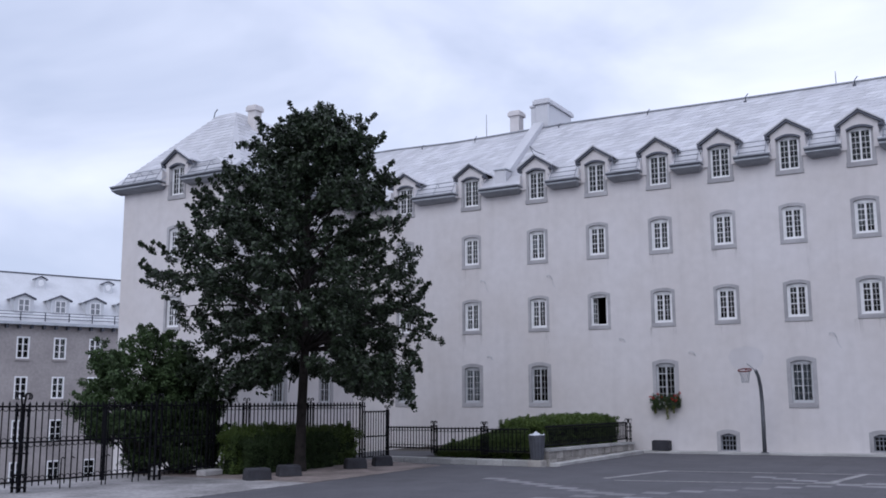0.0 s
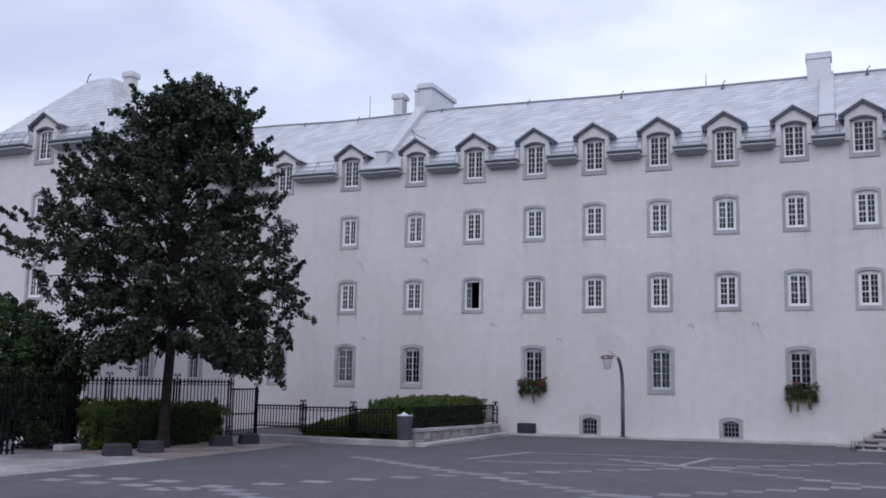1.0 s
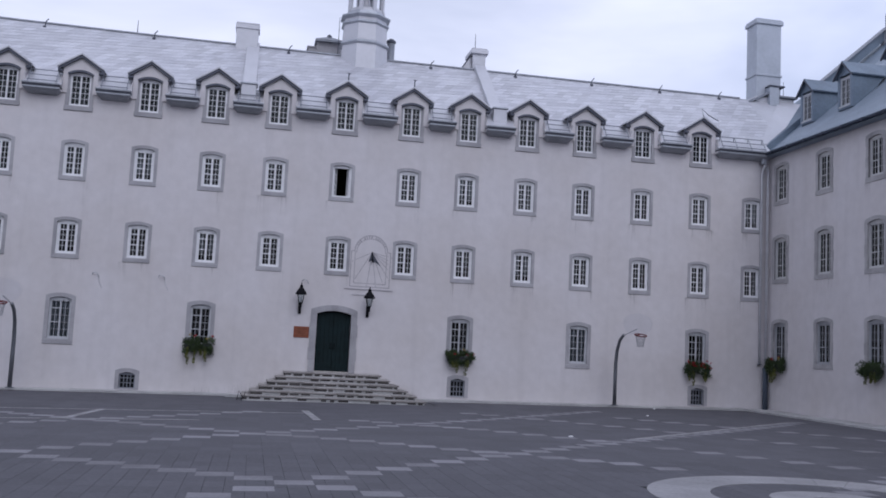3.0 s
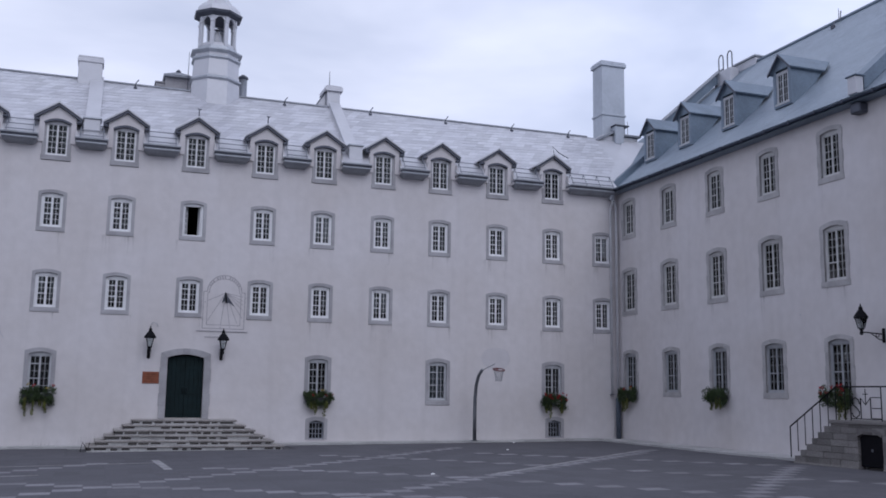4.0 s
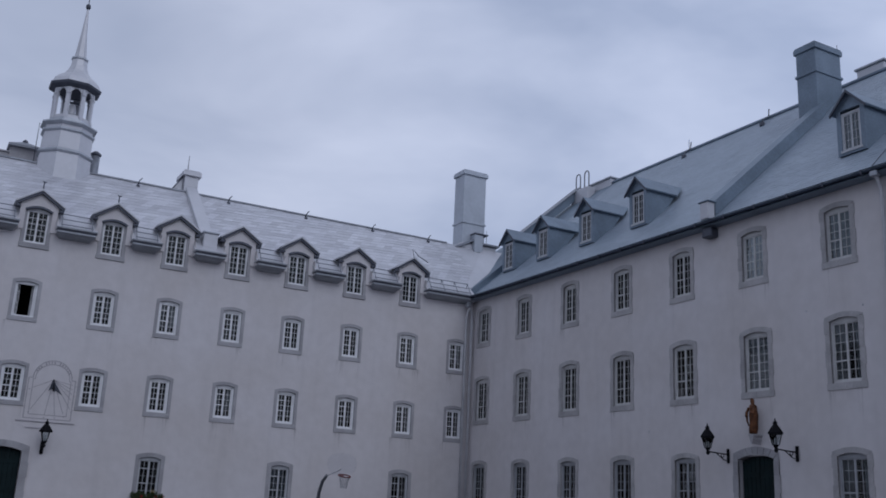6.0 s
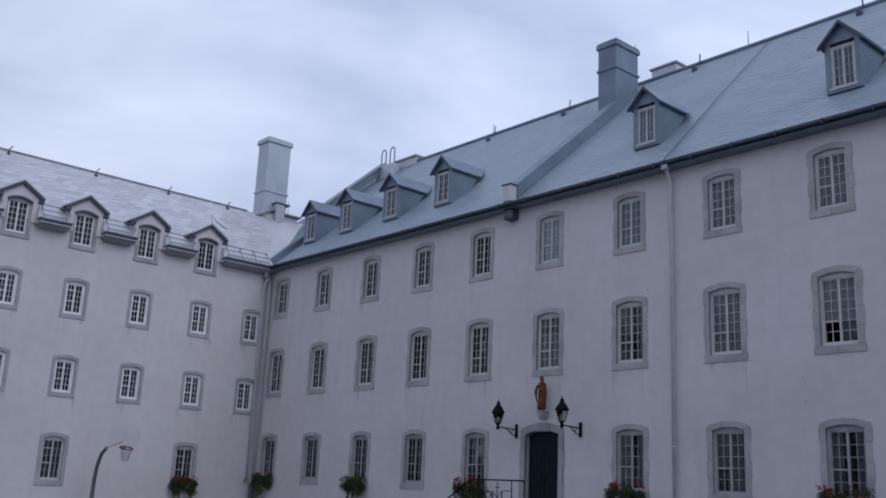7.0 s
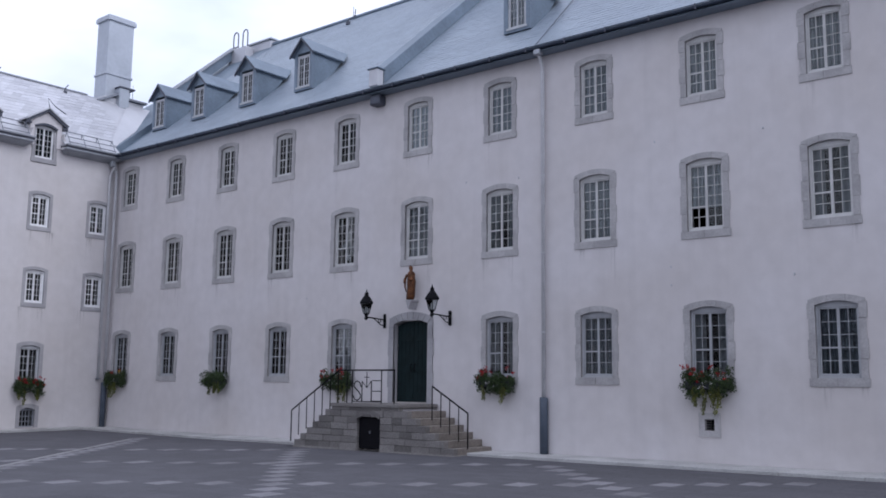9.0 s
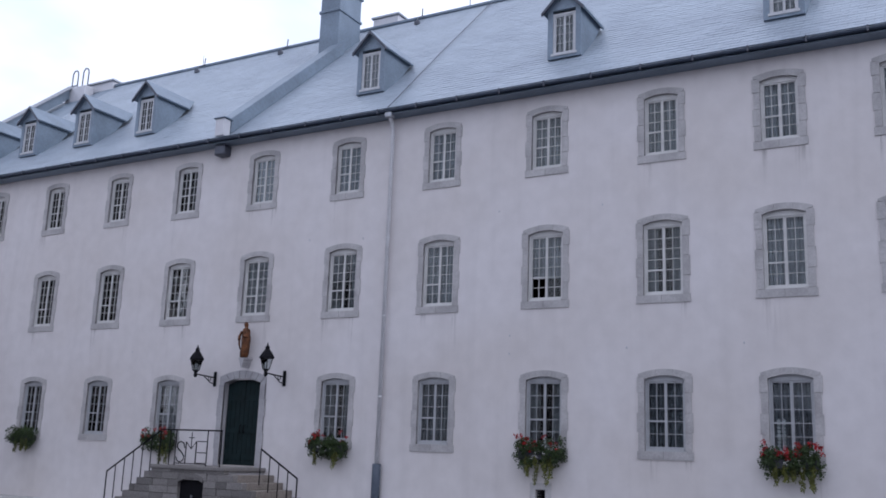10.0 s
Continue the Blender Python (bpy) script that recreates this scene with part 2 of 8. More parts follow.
def raw(name, verts, faces, mat, parent=None, label="", m=None, smooth=False):
    me = bpy.data.meshes.new(name)
    me.from_pydata([tuple(v) for v in verts], [], [tuple(f) for f in faces])
    me.update()
    return linked(name, me, mat, parent, label, m, smooth)


def empty(name, m, label, category, group="", kind=""):
    ob = new(name)
    ob.matrix_basis = m
    return tagged(ob, label, category, group, kind)


def box(bm, x0, x1, y0, y1, z0, z1, bevel=0.0):
    v = [bm.verts.new((x, y, z)) for z in (z0, z1) for y in (y0, y1) for x in (x0, x1)]
    fs = [bm.faces.new([v[i] for i in q]) for q in ((0, 2, 3, 1), (4, 5, 7, 6), (0, 1, 5, 4), (2, 6, 7, 3), (0, 4, 6, 2), (1, 3, 7, 5))]
    if bevel:
        es = list({e for f in fs for e in f.edges})
        bmesh.ops.bevel(bm, geom=es, offset=bevel, segments=1, affect="EDGES")
    return bm


def boxes(*specs, bevel=0.0):
    bm = bmesh.new()
    for s in specs:
        box(bm, *s, bevel=bevel)
    return bm


def prism(bm, pts, y0, y1):
    """A closed outline in (x, z) given thickness along y."""
    a = [bm.verts.new((x, y0, z)) for x, z in pts]
    b = [bm.verts.new((x, y1, z)) for x, z in pts]
    k = len(pts)
    bm.faces.new(a)
    bm.faces.new(b[::-1])
    for i in range(k):
        j = (i + 1) % k
        bm.faces.new((a[j], a[i], b[i], b[j]))
    bmesh.ops.recalc_face_normals(bm, faces=bm.faces)
    return bm


def ring(bm, outer, inner, y0, y1):
    """A band between two outlines in (x, z) with the same number of points, thick along y."""
    k = len(outer)
    vs = [[bm.verts.new((x, y, z)) for x, z in pts] for y in (y0, y1) for pts in (outer, inner)]
    for i in range(k):
        j = (i + 1) % k
        bm.faces.new((vs[0][i], vs[0][j], vs[1][j], vs[1][i]))
        bm.faces.new((vs[2][i], vs[3][i], vs[3][j], vs[2][j]))
        bm.faces.new((vs[0][j], vs[0][i], vs[2][i], vs[2][j]))
        bm.faces.new((vs[1][i], vs[1][j], vs[3][j], vs[3][i]))
    bmesh.ops.recalc_face_normals(bm, faces=bm.faces)
    return bm


def arched(w, z0, z1, rise, k=8, x=0.0):
    """Outline of an opening with a flat arch: bottom left, bottom right, then over the top."""
    pts = [(x - w / 2, z0), (x + w / 2, z0)]
    for i in range(k + 1):
        s = 1 - 2 * i / k
        pts.append((x + s * w / 2, z1 - rise * s * s))
    return pts


def turned(bm, rings, sides=12, cap=True, turn=0.0):
    """A turned body from (radius, z) pairs."""
    loops = []
    for r, z in rings:
        loops.append([bm.verts.new((r * math.cos(turn + 2 * math.pi * i / sides), r * math.sin(turn + 2 * math.pi * i / sides), z)) for i in range(sides)])
    for a, b in zip(loops, loops[1:]):
        for i in range(sides):
            j = (i + 1) % sides
            bm.faces.new((a[i], a[j], b[j], b[i]))
    if cap:
        bm.faces.new(loops[0][::-1])
        bm.faces.new(loops[-1])
    return bm


def tube(bm, pts, r, sides=6, r1=None):
    """A round bar through points."""
    pts = [Vector(p) for p in pts]
    loops = []
    for i, p in enumerate(pts):
        d = (pts[min(i + 1, len(pts) - 1)] - pts[max(i - 1, 0)]).normalized()
        side = d.cross(Vector((0, 0, 1)))
        if side.length < 1e-3:
            side = last.copy() if loops else Vector((1, 0, 0))
        side.normalize()
        if loops and side.dot(last) < 0:
            side.negate()
        last = side
        up = side.cross(d).normalized()
        rr = r if r1 is None else r + (r1 - r) * i / (len(pts) - 1)
        loops.append([bm.verts.new(p + rr * (math.cos(2 * math.pi * k / sides) * side + math.sin(2 * math.pi * k / sides) * up)) for k in range(sides)])
    for a, b in zip(loops, loops[1:]):
        for i in range(sides):
            j = (i + 1) % sides
            bm.faces.new((a[i], a[j], b[j], b[i]))
    bm.faces.new(loops[0][::-1])
    bm.faces.new(loops[-1])
    return bm


# ---- the plan: facade planes, columns and heights ----
XE = 20.7                      # face of the east wing
XW0, XW1, YW = -39.3, -32.6, -9.6   # the west pavilion
COLS = {-3: -29.4, -2: -25.55, -1: -22.0, 0: -19.0, 1: -16.05, 2: -13.3, 3: -10.45, 4: -7.68, 5: -4.93, 6: -2.3, 7: 0.56, 8: 3.47,
        9: 6.07, 10: 8.78, 11: 11.5, 12: 14.33, 13: 17.2, 14: 19.86}
EAST = [-1.1, -4.5, -7.95, -11.3, -14.62, -17.95, -21.3, -24.62, -27.9, -31.08, -34.0, -36.7]
EAVE = 12.0


def lie(x, y):
    """Height of the court at a place; the land falls away west of the fence."""
    z = -0.17 + 0.0098 * x - 0.004 * y
    fall = min(max((-29.5 - x) / 16, 0), 1)
    near_wall = min(max((y + 9.0) / 8, 0), 1)
    return z + 0.06 * near_wall - 7.0 * fall * fall * (3 - 2 * fall)


NORTH = Matrix.Identity(4)
EASTM = Matrix.Translation((XE, 0, 0)) @ Matrix.Rotation(radians(-90), 4, "Z")


def wall(name, m, x0, x1, z0, z1, holes, label, thick=0.6, mat=None):
    """A wall with thickness and rectangular openings right through it."""
    xs = sorted({x0, x1, *[h[0] for h in holes], *[h[1] for h in holes]})
    zs = sorted({z0, z1, *[h[2] for h in holes], *[h[3] for h in holes]})
    bm = bmesh.new()
    grid = {}

    def vert(i, j, k):
        if (i, j, k) not in grid:
            grid[i, j, k] = bm.verts.new((xs[i], (0, thick)[k], zs[j]))
        return grid[i, j, k]

    def solid(i, j):
        if not (0 <= i < len(xs) - 1 and 0 <= j < len(zs) - 1):
            return False
        cx, cz = (xs[i] + xs[i + 1]) / 2, (zs[j] + zs[j + 1]) / 2
        return not any(h[0] < cx < h[1] and h[2] < cz < h[3] for h in holes)

    for i in range(len(xs) - 1):
        for j in range(len(zs) - 1):
            if not solid(i, j):
                continue
            bm.faces.new((vert(i, j, 0), vert(i + 1, j, 0), vert(i + 1, j + 1, 0), vert(i, j + 1, 0)))
            bm.faces.new((vert(i, j, 1), vert(i, j + 1, 1), vert(i + 1, j + 1, 1), vert(i + 1, j, 1)))
            for di, dj, a, b in ((-1, 0, (i, j), (i, j + 1)), (1, 0, (i + 1, j + 1), (i + 1, j)), (0, -1, (i + 1, j), (i, j)), (0, 1, (i, j + 1), (i + 1, j + 1))):
                if not solid(i + di, j + dj):
                    bm.faces.new((vert(*a, 0), vert(*b, 0), vert(*b, 1), vert(*a, 1)))
    bmesh.ops.recalc_face_normals(bm, faces=bm.faces)
    ob = part(name, bm, mat or STUCCO, m=m)
    return tagged(ob, label, "wall", kind="structure")


# ---- glass: a clear pane with its gloss ----
def pane_material(name, clear, rough):
    m = bpy.data.materials.new(name)
    m.use_nodes = True
    n, l = m.node_tree.nodes, m.node_tree.links
    n.remove(n["Principled BSDF"])
    see, gloss, mix, fres = n.new("ShaderNodeBsdfTransparent"), n.new("ShaderNodeBsdfGlossy"), n.new("ShaderNodeMixShader"), n.new("ShaderNodeFresnel")
    see.inputs[0].default_value = (*clear, 1)
    gloss.inputs["Roughness"].default_value = rough
    fres.inputs["IOR"].default_value = 1.40
    wav = n.new("ShaderNodeTexNoise")
    wav.inputs["Scale"].default_value = 1.1
    geo = n.new("ShaderNodeNewGeometry")
    l.new(geo.outputs["Position"], wav.inputs["Vector"])
    rel = n.new("ShaderNodeBump")
    rel.inputs["Strength"].default_value, rel.inputs["Distance"].default_value = 0.3, 0.03
    l.new(wav.outputs["Fac"], rel.inputs["Height"])
    l.new(rel.outputs[0], gloss.inputs["Normal"])
    l.new(fres.outputs[0], mix.inputs[0])
    l.new(see.outputs[0], mix.inputs[1])
    l.new(gloss.outputs[0], mix.inputs[2])
    l.new(mix.outputs[0], n["Material Output"].inputs[0])
    return m


PANE = pane_material("window_pane", (0.82, 0.85, 0.86), 0.04)

# ---- ground: one sheet to the horizon ----
gx = [-3000, -1200, -500, -200, -120, -80] + [-60 + 3 * i for i in range(35)] + [60, 80, 200, 600, 3000]
gy = [-3000, -1000, -300, -120, -80] + [-60 + 4 * i for i in range(22)] + [40, 80, 200, 600, 3000]
raw("ground", [(x, y, lie(x, y) - 0.03 if abs(x) < 100 and abs(y) < 100 else (-7.2 if x < 0 else -0.2)) for y in gy for x in gx],
    [(j * len(gx) + i, j * len(gx) + i + 1, (j + 1) * len(gx) + i + 1, (j + 1) * len(gx) + i) for j in range(len(gy) - 1) for i in range(len(gx) - 1)], ASPHALT)
tagged(bpy.data.objects["ground"], "dark grey paved yard sloping gently between the buildings", "ground", kind="structure")


# ---- windows ----
def casement(w, h, cols, rows, paint, single, bar=0.015, stile=0.032, vent=0):
    """One leaf, hinged at x = 0, from z = 0; its panes are pieces of their own where they can be told apart."""
    bm = boxes((0, stile, 0, 0.045, 0, h), (w - stile, w, 0, 0.045, 0, h), (stile, w - stile, 0, 0.045, 0, stile * 1.3), (stile, w - stile, 0, 0.045, h - stile, h))
    iw, ih = w - 2 * stile, h - 2.3 * stile
    for i in range(1, cols):
        x = stile + iw * i / cols
        box(bm, x - bar / 2, x + bar / 2, 0.006, 0.039, stile * 1.3, h - stile)
    for j in range(1, rows):
        z = stile * 1.3 + ih * j / rows
        b = bar * (2.6 if vent and (j == vent or single and j == rows - 1) else 1.0)
        box(bm, stile, w - stile, 0.008, 0.037, z - b / 2, z + b / 2)
    panes = []
    if single:
        panes = [(stile, w - stile, stile * 1.3, h - stile)]
    else:
        for i in range(cols):
            for j in range(rows):
                panes.append((stile + iw * i / cols + bar / 2, stile + iw * (i + 1) / cols - bar / 2,
                              stile * 1.3 + ih * j / rows + bar / 2, stile * 1.3 + ih * (j + 1) / rows - bar / 2))
    return bm, panes


KINDS = {
    # width, height, band, arch rise, sill, leaf columns, rows, leaf paint, surround stone
    "upper": (1.07, 1.70, 0.125, 0.10, 0.18, 2, 5, "white", "whole"),
    "ground": (1.15, 2.07, 0.155, 0.12, 0.21, 2, 5, "soft", "whole"),
    "east_top": (1.2, 1.98, 0.155, 0.10, 0.20, 2, 5, "cream", "pieces"),
    "east_mid": (1.31, 2.26, 0.155, 0.12, 0.20, 2, 6, "cream", "pieces"),
    "east_low": (1.31, 2.17, 0.155, 0.12, 0.20, 2, 5, "grey", "pieces"),
}
MADE = {}
PANES = {}


def surround_stones(w, h, b, rise, sill):
    """Outlines in (x, z) of the blocks of a surround: jambs, sill and a three-stone flat arch."""
    out = []
    top = h - rise - 0.02
    cuts = [sill, sill + (top - sill) * 0.24, sill + (top - sill) * 0.5, sill + (top - sill) * 0.76, top - 0.05]
    g = 0.006
    for s in (-1, 1):
        for i in range(4):
            ww = b + (0.035 if i % 2 else 0.0)
            xs = sorted((s * w / 2, s * (w / 2 - b)))
            if ww > b:
                xs = sorted((s * (w / 2 + 0.03), s * (w / 2 - b)))
            out.append([(xs[0], cuts[i] + g), (xs[1], cuts[i] + g), (xs[1], cuts[i + 1] - g), (xs[0], cuts[i + 1] - g)])
    for x0, x1 in ((-w / 2 - 0.03, -0.04), (-0.03, w / 2 + 0.03)):
        out.append([(x0, 0), (x1, 0), (x1, sill - g), (x0, sill - g)])
    outer = lambda x: h - rise * (2 * x / w) ** 2
    wi = w - 2 * b
    inner = lambda x: h - b - rise * 0.8 * min(1.0, (2 * x / wi) ** 2)
    for x0, x1 in ((-w / 2, -w / 6), (-w / 6 + g, w / 6 - g), (w / 6, w / 2)):
        k = 5
        xs = [x0 + (x1 - x0) * i / k for i in range(k + 1)]
        low = [(x, inner(x) if abs(x) < wi / 2 - 1e-6 else top - 0.05 + g) for x in xs]
        out.append(low + [(x, outer(x)) for x in xs[::-1]])
    return out


def make_window(kind, opened=False, curtain=0):
    key = (kind, opened, curtain)
    w, h, b, rise, sill, cols, rows, paint, stone = KINDS[kind]
    col = {"white": PAINT, "grey": GREYPAINT, "soft": SOFTPAINT, "cream": CREAM}[paint]
    top = empty("window_1", Matrix.Identity(4), "", "window", kind="structure")
    wi, zi0, zi1 = w - 2 * b, sill, h - b
    bm = ring(bmesh.new(), arched(w, 0, h, rise), arched(wi, zi0, zi1, rise * 0.8), -0.02 if stone == "whole" else -0.008, 0.24)
    sur = part("surround", bm, STONE_A if stone == "whole" else STONE, top, "grey dressed stone surround with a flat arch")
    if stone == "pieces":
        for pts in surround_stones(w, h, b, rise, sill):
            part("stone", prism(bmesh.new(), pts, -0.028, 0.03), STONE, sur)
    else:
        part("sill", boxes((-w / 2, w / 2, -0.032, 0.05, 0.0, sill * 0.8), bevel=0.01), STONE_A, top)
    # fixed frame with a boarded arched head
    spring = zi1 - rise * 0.8
    fw = 0.085 if kind == "upper" else 0.05
    head = spring - 0.05
    bm = boxes((-wi / 2, -wi / 2 + fw, 0.07, 0.16, zi0, head), (wi / 2 - fw, wi / 2, 0.07, 0.16, zi0, head), (-wi / 2 + fw, wi / 2 - fw, 0.05, 0.17, zi0, zi0 + 0.06))
    arch = arched(wi, head, zi1, rise * 0.8)
    prism(bm, arch, 0.075, 0.155)
    part("frame", bm, col, top)
    lw, lh = (wi - 2 * fw) / 2 - 0.004, head - zi0 - 0.07
    for side in (-1, 1):
        bm, panes = casement(lw, lh, cols, rows, col, stone == "whole", stile=0.040 if kind == "upper" else 0.032, vent=2 if side < 0 else 0)
        if curtain == 4 and side < 0:
            # the small lower light is pushed open
            panes = [p for p in panes if p[2] > lh * 2 / rows - 0.05]
        swing = (80 if side > 0 else 66) * (1 if opened else 0)
        if side < 0:
            m = pose(-wi / 2 + fw + 0.002, 0.095, zi0 + 0.064, 0, 0, swing)
        else:
            m = pose(wi / 2 - fw - 0.002, 0.14, zi0 + 0.064, 0, 0, 180 - swing)
        leaf = part("casement", bm, col, top, m=m)
        for x0, x1, z0, z1 in panes:
            size = (round(x1 - x0, 4), round(z1 - z0, 4))
            if size not in PANES:
                pb = boxes((0, size[0], 0.019, 0.026, 0, size[1]))
                me = bpy.data.meshes.new("pane")
                pb.to_mesh(me)
                pb.free()
                me.materials.append(PANE)
                PANES[size] = me
            linked("pane", PANES[size], None, leaf, m=pose(x0, 0, z0))
    if curtain:
        # hanging cloth behind the leaves, gathered in folds
        bmc = bmesh.new()
        k = 24
        spans = ((-wi / 2 + 0.02, wi / 2 - 0.02),) if curtain in (1, 4, 5) else ((-wi / 2 + 0.02, -wi / 2 + 0.3), (wi / 2 - 0.3, wi / 2 - 0.02))
        z_low = zi0 + (0.05 if curtain != 3 else 0.4)
        if curtain == 4:
            z_low = zi0 + 0.07 + lh * 2 / rows
        for x0, x1 in spans:
            for off in (0, 0.004):
                lows = [bmc.verts.new((x0 + (x1 - x0) * i / k, 0.24 + off + 0.05 * math.sin(i * 1.9), z_low)) for i in range(k + 1)]
                highs = [bmc.verts.new((x0 + (x1 - x0) * i / k, 0.24 + off + 0.045 * math.sin(i * 1.9 + 0.4), zi1)) for i in range(k + 1)]
                for i in range(k):
                    bmc.faces.new((lows[i], lows[i + 1], highs[i + 1], highs[i]))
        # kind 5 is an added grey sheet imitating reflection in the panes
        part("curtain", bmc, GLASSGREY if curtain == 5 else CURTAIN, top, "grey cloth standing in for the glass's reflection" if curtain == 5 else "pale hanging curtain")
    return top


COUNT = {"window": 0}
LABELS = {
    "upper": "small white casement window in a grey stone surround",
    "ground": "tall white casement window in a weathered stone surround",
    "east_top": "white many-paned window in a jointed stone surround",
    "east_mid": "tall white many-paned window in a jointed stone surround",
    "east_low": "grey many-paned window in a jointed stone surround",
}


def window_at(base, kind, x, z, opened=False, curtain=0):
    key = (kind, opened, curtain)
    m = base @ pose(x, 0, z)
    label = LABELS[kind] if not opened else "open casement window showing a dark room inside"
    COUNT["window"] += 1
    if key not in MADE:
        ob = MADE[key] = make_window(*key)
        ob.matrix_basis = m
    else:
        ob = copy_thing(MADE[key], m)
    ob.name = "window_%d" % COUNT["window"]
    return tagged(ob, label, "window", group="windows of the facades", kind="structure")


holes_n, holes_e = [], []


def hole(holes, kind, x, z):
    w, h, b, rise, *_ = KINDS[kind]
    holes.append((x - w / 2 + 0.05, x + w / 2 - 0.05, z + 0.02, z + h - rise - 0.03))


todo = []
for c, x in COLS.items():
    for z, row in ((8.3, 1), (5.1, 2)):
        hole(holes_n, "upper", x, z)
        ajar = (c, row) in ((0, 2), (7, 1))
        todo.append((NORTH, "upper", x, z, ajar, 3 if (c * 3 + row * 2) % 5 == 4 and not ajar else 0))
    if c in (-3, -2, -1, 1, 3, 5, 9, 11, 13):
        hole(holes_n, "ground", x, 1.63)
        todo.append((NORTH, "ground", x, 1.63, False, 5 if c in (-3, -2, 3, 11) else 0))
for i, y in enumerate(EAST):
    for kind, z in (("east_top", 9.58), ("east_mid", 5.94), ("east_low", 2.14)):
        if kind == "east_low" and i == 5:
            continue
        hole(holes_e, kind, -y, z)
        cur = {"east_top": 1, "east_mid": 4 if i in (4, 8) else 1 if i % 3 else 2, "east_low": (1, 1, 5, 5, 1, 0, 2, 5, 2, 5, 5, 5)[i]}[kind]
        todo.append((EASTM, kind, -y, z, False, cur))

# door and basement openings
DOOR_N, DOOR_E = (0.58, 0.95, 3.82), (17.77, 1.5, 4.36)
for holes, (x, z0, z1) in ((holes_n, DOOR_N), (holes_e, DOOR_E)):
    holes.append((x - 0.93, x + 0.93, z0, z1 - 0.22))
BASE_N = [(-13.5, -0.16, 0.74), (-7.65, -0.06, 0.79), (6.08, 0.14, 1.1), (17.27, 0.2, 1.16)]
for x, z0, z1 in BASE_N:
    holes_n.append((x - 0.42, x + 0.42, z0 + 0.03, z1 - 0.14))
holes_e.append((27.86 - 0.2, 27.86 + 0.2, 0.98, 1.36))
# the front openings of the roof dormers reach down into the wall
DORMER_N = [COLS[c] for c in range(-3, 14)]
for x in DORMER_N:
    holes_n.append((x - 0.5, x + 0.5, 11.25, 12.0))
wall("wall_north", NORTH, -32.6, XE, -1.2, EAVE, holes_n, "long white stuccoed wall with four rows of windows")
wall("wall_east", EASTM, 0.0, 47.0, -1.2, EAVE, holes_e, "white stuccoed wall of the side wing with stone-framed windows")
for t in todo:
    window_at(*t)

# linings set back from the walls, near-black to paint the rooms' darkness
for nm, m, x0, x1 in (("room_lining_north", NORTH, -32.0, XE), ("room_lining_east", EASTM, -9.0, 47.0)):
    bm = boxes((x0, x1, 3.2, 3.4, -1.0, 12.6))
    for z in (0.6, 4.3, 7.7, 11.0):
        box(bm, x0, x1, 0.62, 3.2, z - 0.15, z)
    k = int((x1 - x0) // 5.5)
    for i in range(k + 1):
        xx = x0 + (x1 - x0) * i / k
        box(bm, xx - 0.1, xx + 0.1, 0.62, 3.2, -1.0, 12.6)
    tagged(part(nm, bm, ROOMSHADE, m=m), "near-black linings painted as unlit rooms behind the window panes", "interior", kind="structure")


# ---- roofs ----
def shingles(name, mat, parent, u0, u1, v0, v1, place, rowh, width, skew, label, rise=0.022, shear=0.0):
    """Overlapping plates on a slope: u along it, v up it; place(u, v, lift) gives the point."""
    verts, faces = [], []
    rng = random.Random(5)
    rows = int((v1 - v0) / rowh) + int(abs(skew) * (u1 - u0) / rowh) + 2
    low = v0 - (skew * (u1 - u0) if skew > 0 else 0)
    for r in range(rows):
        shift = (r % 2) * width / 2
        for c in range(int((u1 - u0) / width) + 1):
            ua = max(u0, u0 + c * width - shift)
            ub = min(u1, u0 + (c + 1) * width - shift - 0.008)
            if ub - ua < 0.05:
                continue
            base = low + r * rowh + skew * ((ua + ub) / 2 - u0)
            va, vb = base, base + rowh * 1.08
            if vb > v1 or va < v0:
                va, vb = max(va, v0), min(vb, v1)
                if vb - va < 0.05:
                    continue
            lift = rise * (0.7 + rng.random() * 0.5)
            tip = skew * (ub - ua) / 2
            k = len(verts)
            c4 = ((ua, va - tip, lift), (ub, va + tip, lift), (min(ub + shear, u1), min(vb + tip, v1), 0.006), (min(ua + shear, u1), min(vb - tip, v1), 0.006))
            for u, v, q in c4:
                verts.append(place(u, max(min(v, v1), v0), q))
            for u, v, q in c4[:2]:
                verts.append(place(u, max(min(v, v1), v0), -0.004))
            faces += [(k, k + 1, k + 2, k + 3), (k + 4, k + 5, k + 1, k)]
    ob = raw(name, verts, faces, mat, parent, label)
    ob["kind"] = "stuff"
    return ob


MN = (16.15 - 12.1) / (4.5 + 0.45)      # pitch of the north roof
RIDGE_E, TOP_E, HIP_Y = 29.4, 20.03, 2.3
MEAST = (TOP_E - 12.0) / (RIDGE_E - 20.25)  # pitch of the east roof


def roof_n(y):
    return 12.1 + MN * (y + 0.45)


def roof_e(x):
    return 12.0 + MEAST * (x - 20.25)


def sag(x):
    """How far the old ridge stands over or under its mean height along the roof."""
    return float(np.interp(x, (-33, -29, -26, -22, -18, -14, -8, 30), (0.22, 0.09, 0.12, 0.18, 0.12, 0.05, 0.0, 0.0)))


def lofted(stations, profile):
    """A long body with the outline profile(x), a list of (y, z), at each station."""
    bm = bmesh.new()
    rings = [[bm.verts.new((x, y, z)) for y, z in profile(x)] for x in stations]
    for p, q in zip(rings, rings[1:]):
        for i in range(len(p)):
            j = (i + 1) % len(p)
            bm.faces.new((p[i], p[j], q[j], q[i]))
    bm.faces.new(rings[0][::-1])
    bm.faces.new(rings[-1])
    bmesh.ops.recalc_face_normals(bm, faces=bm.faces)
    return bm


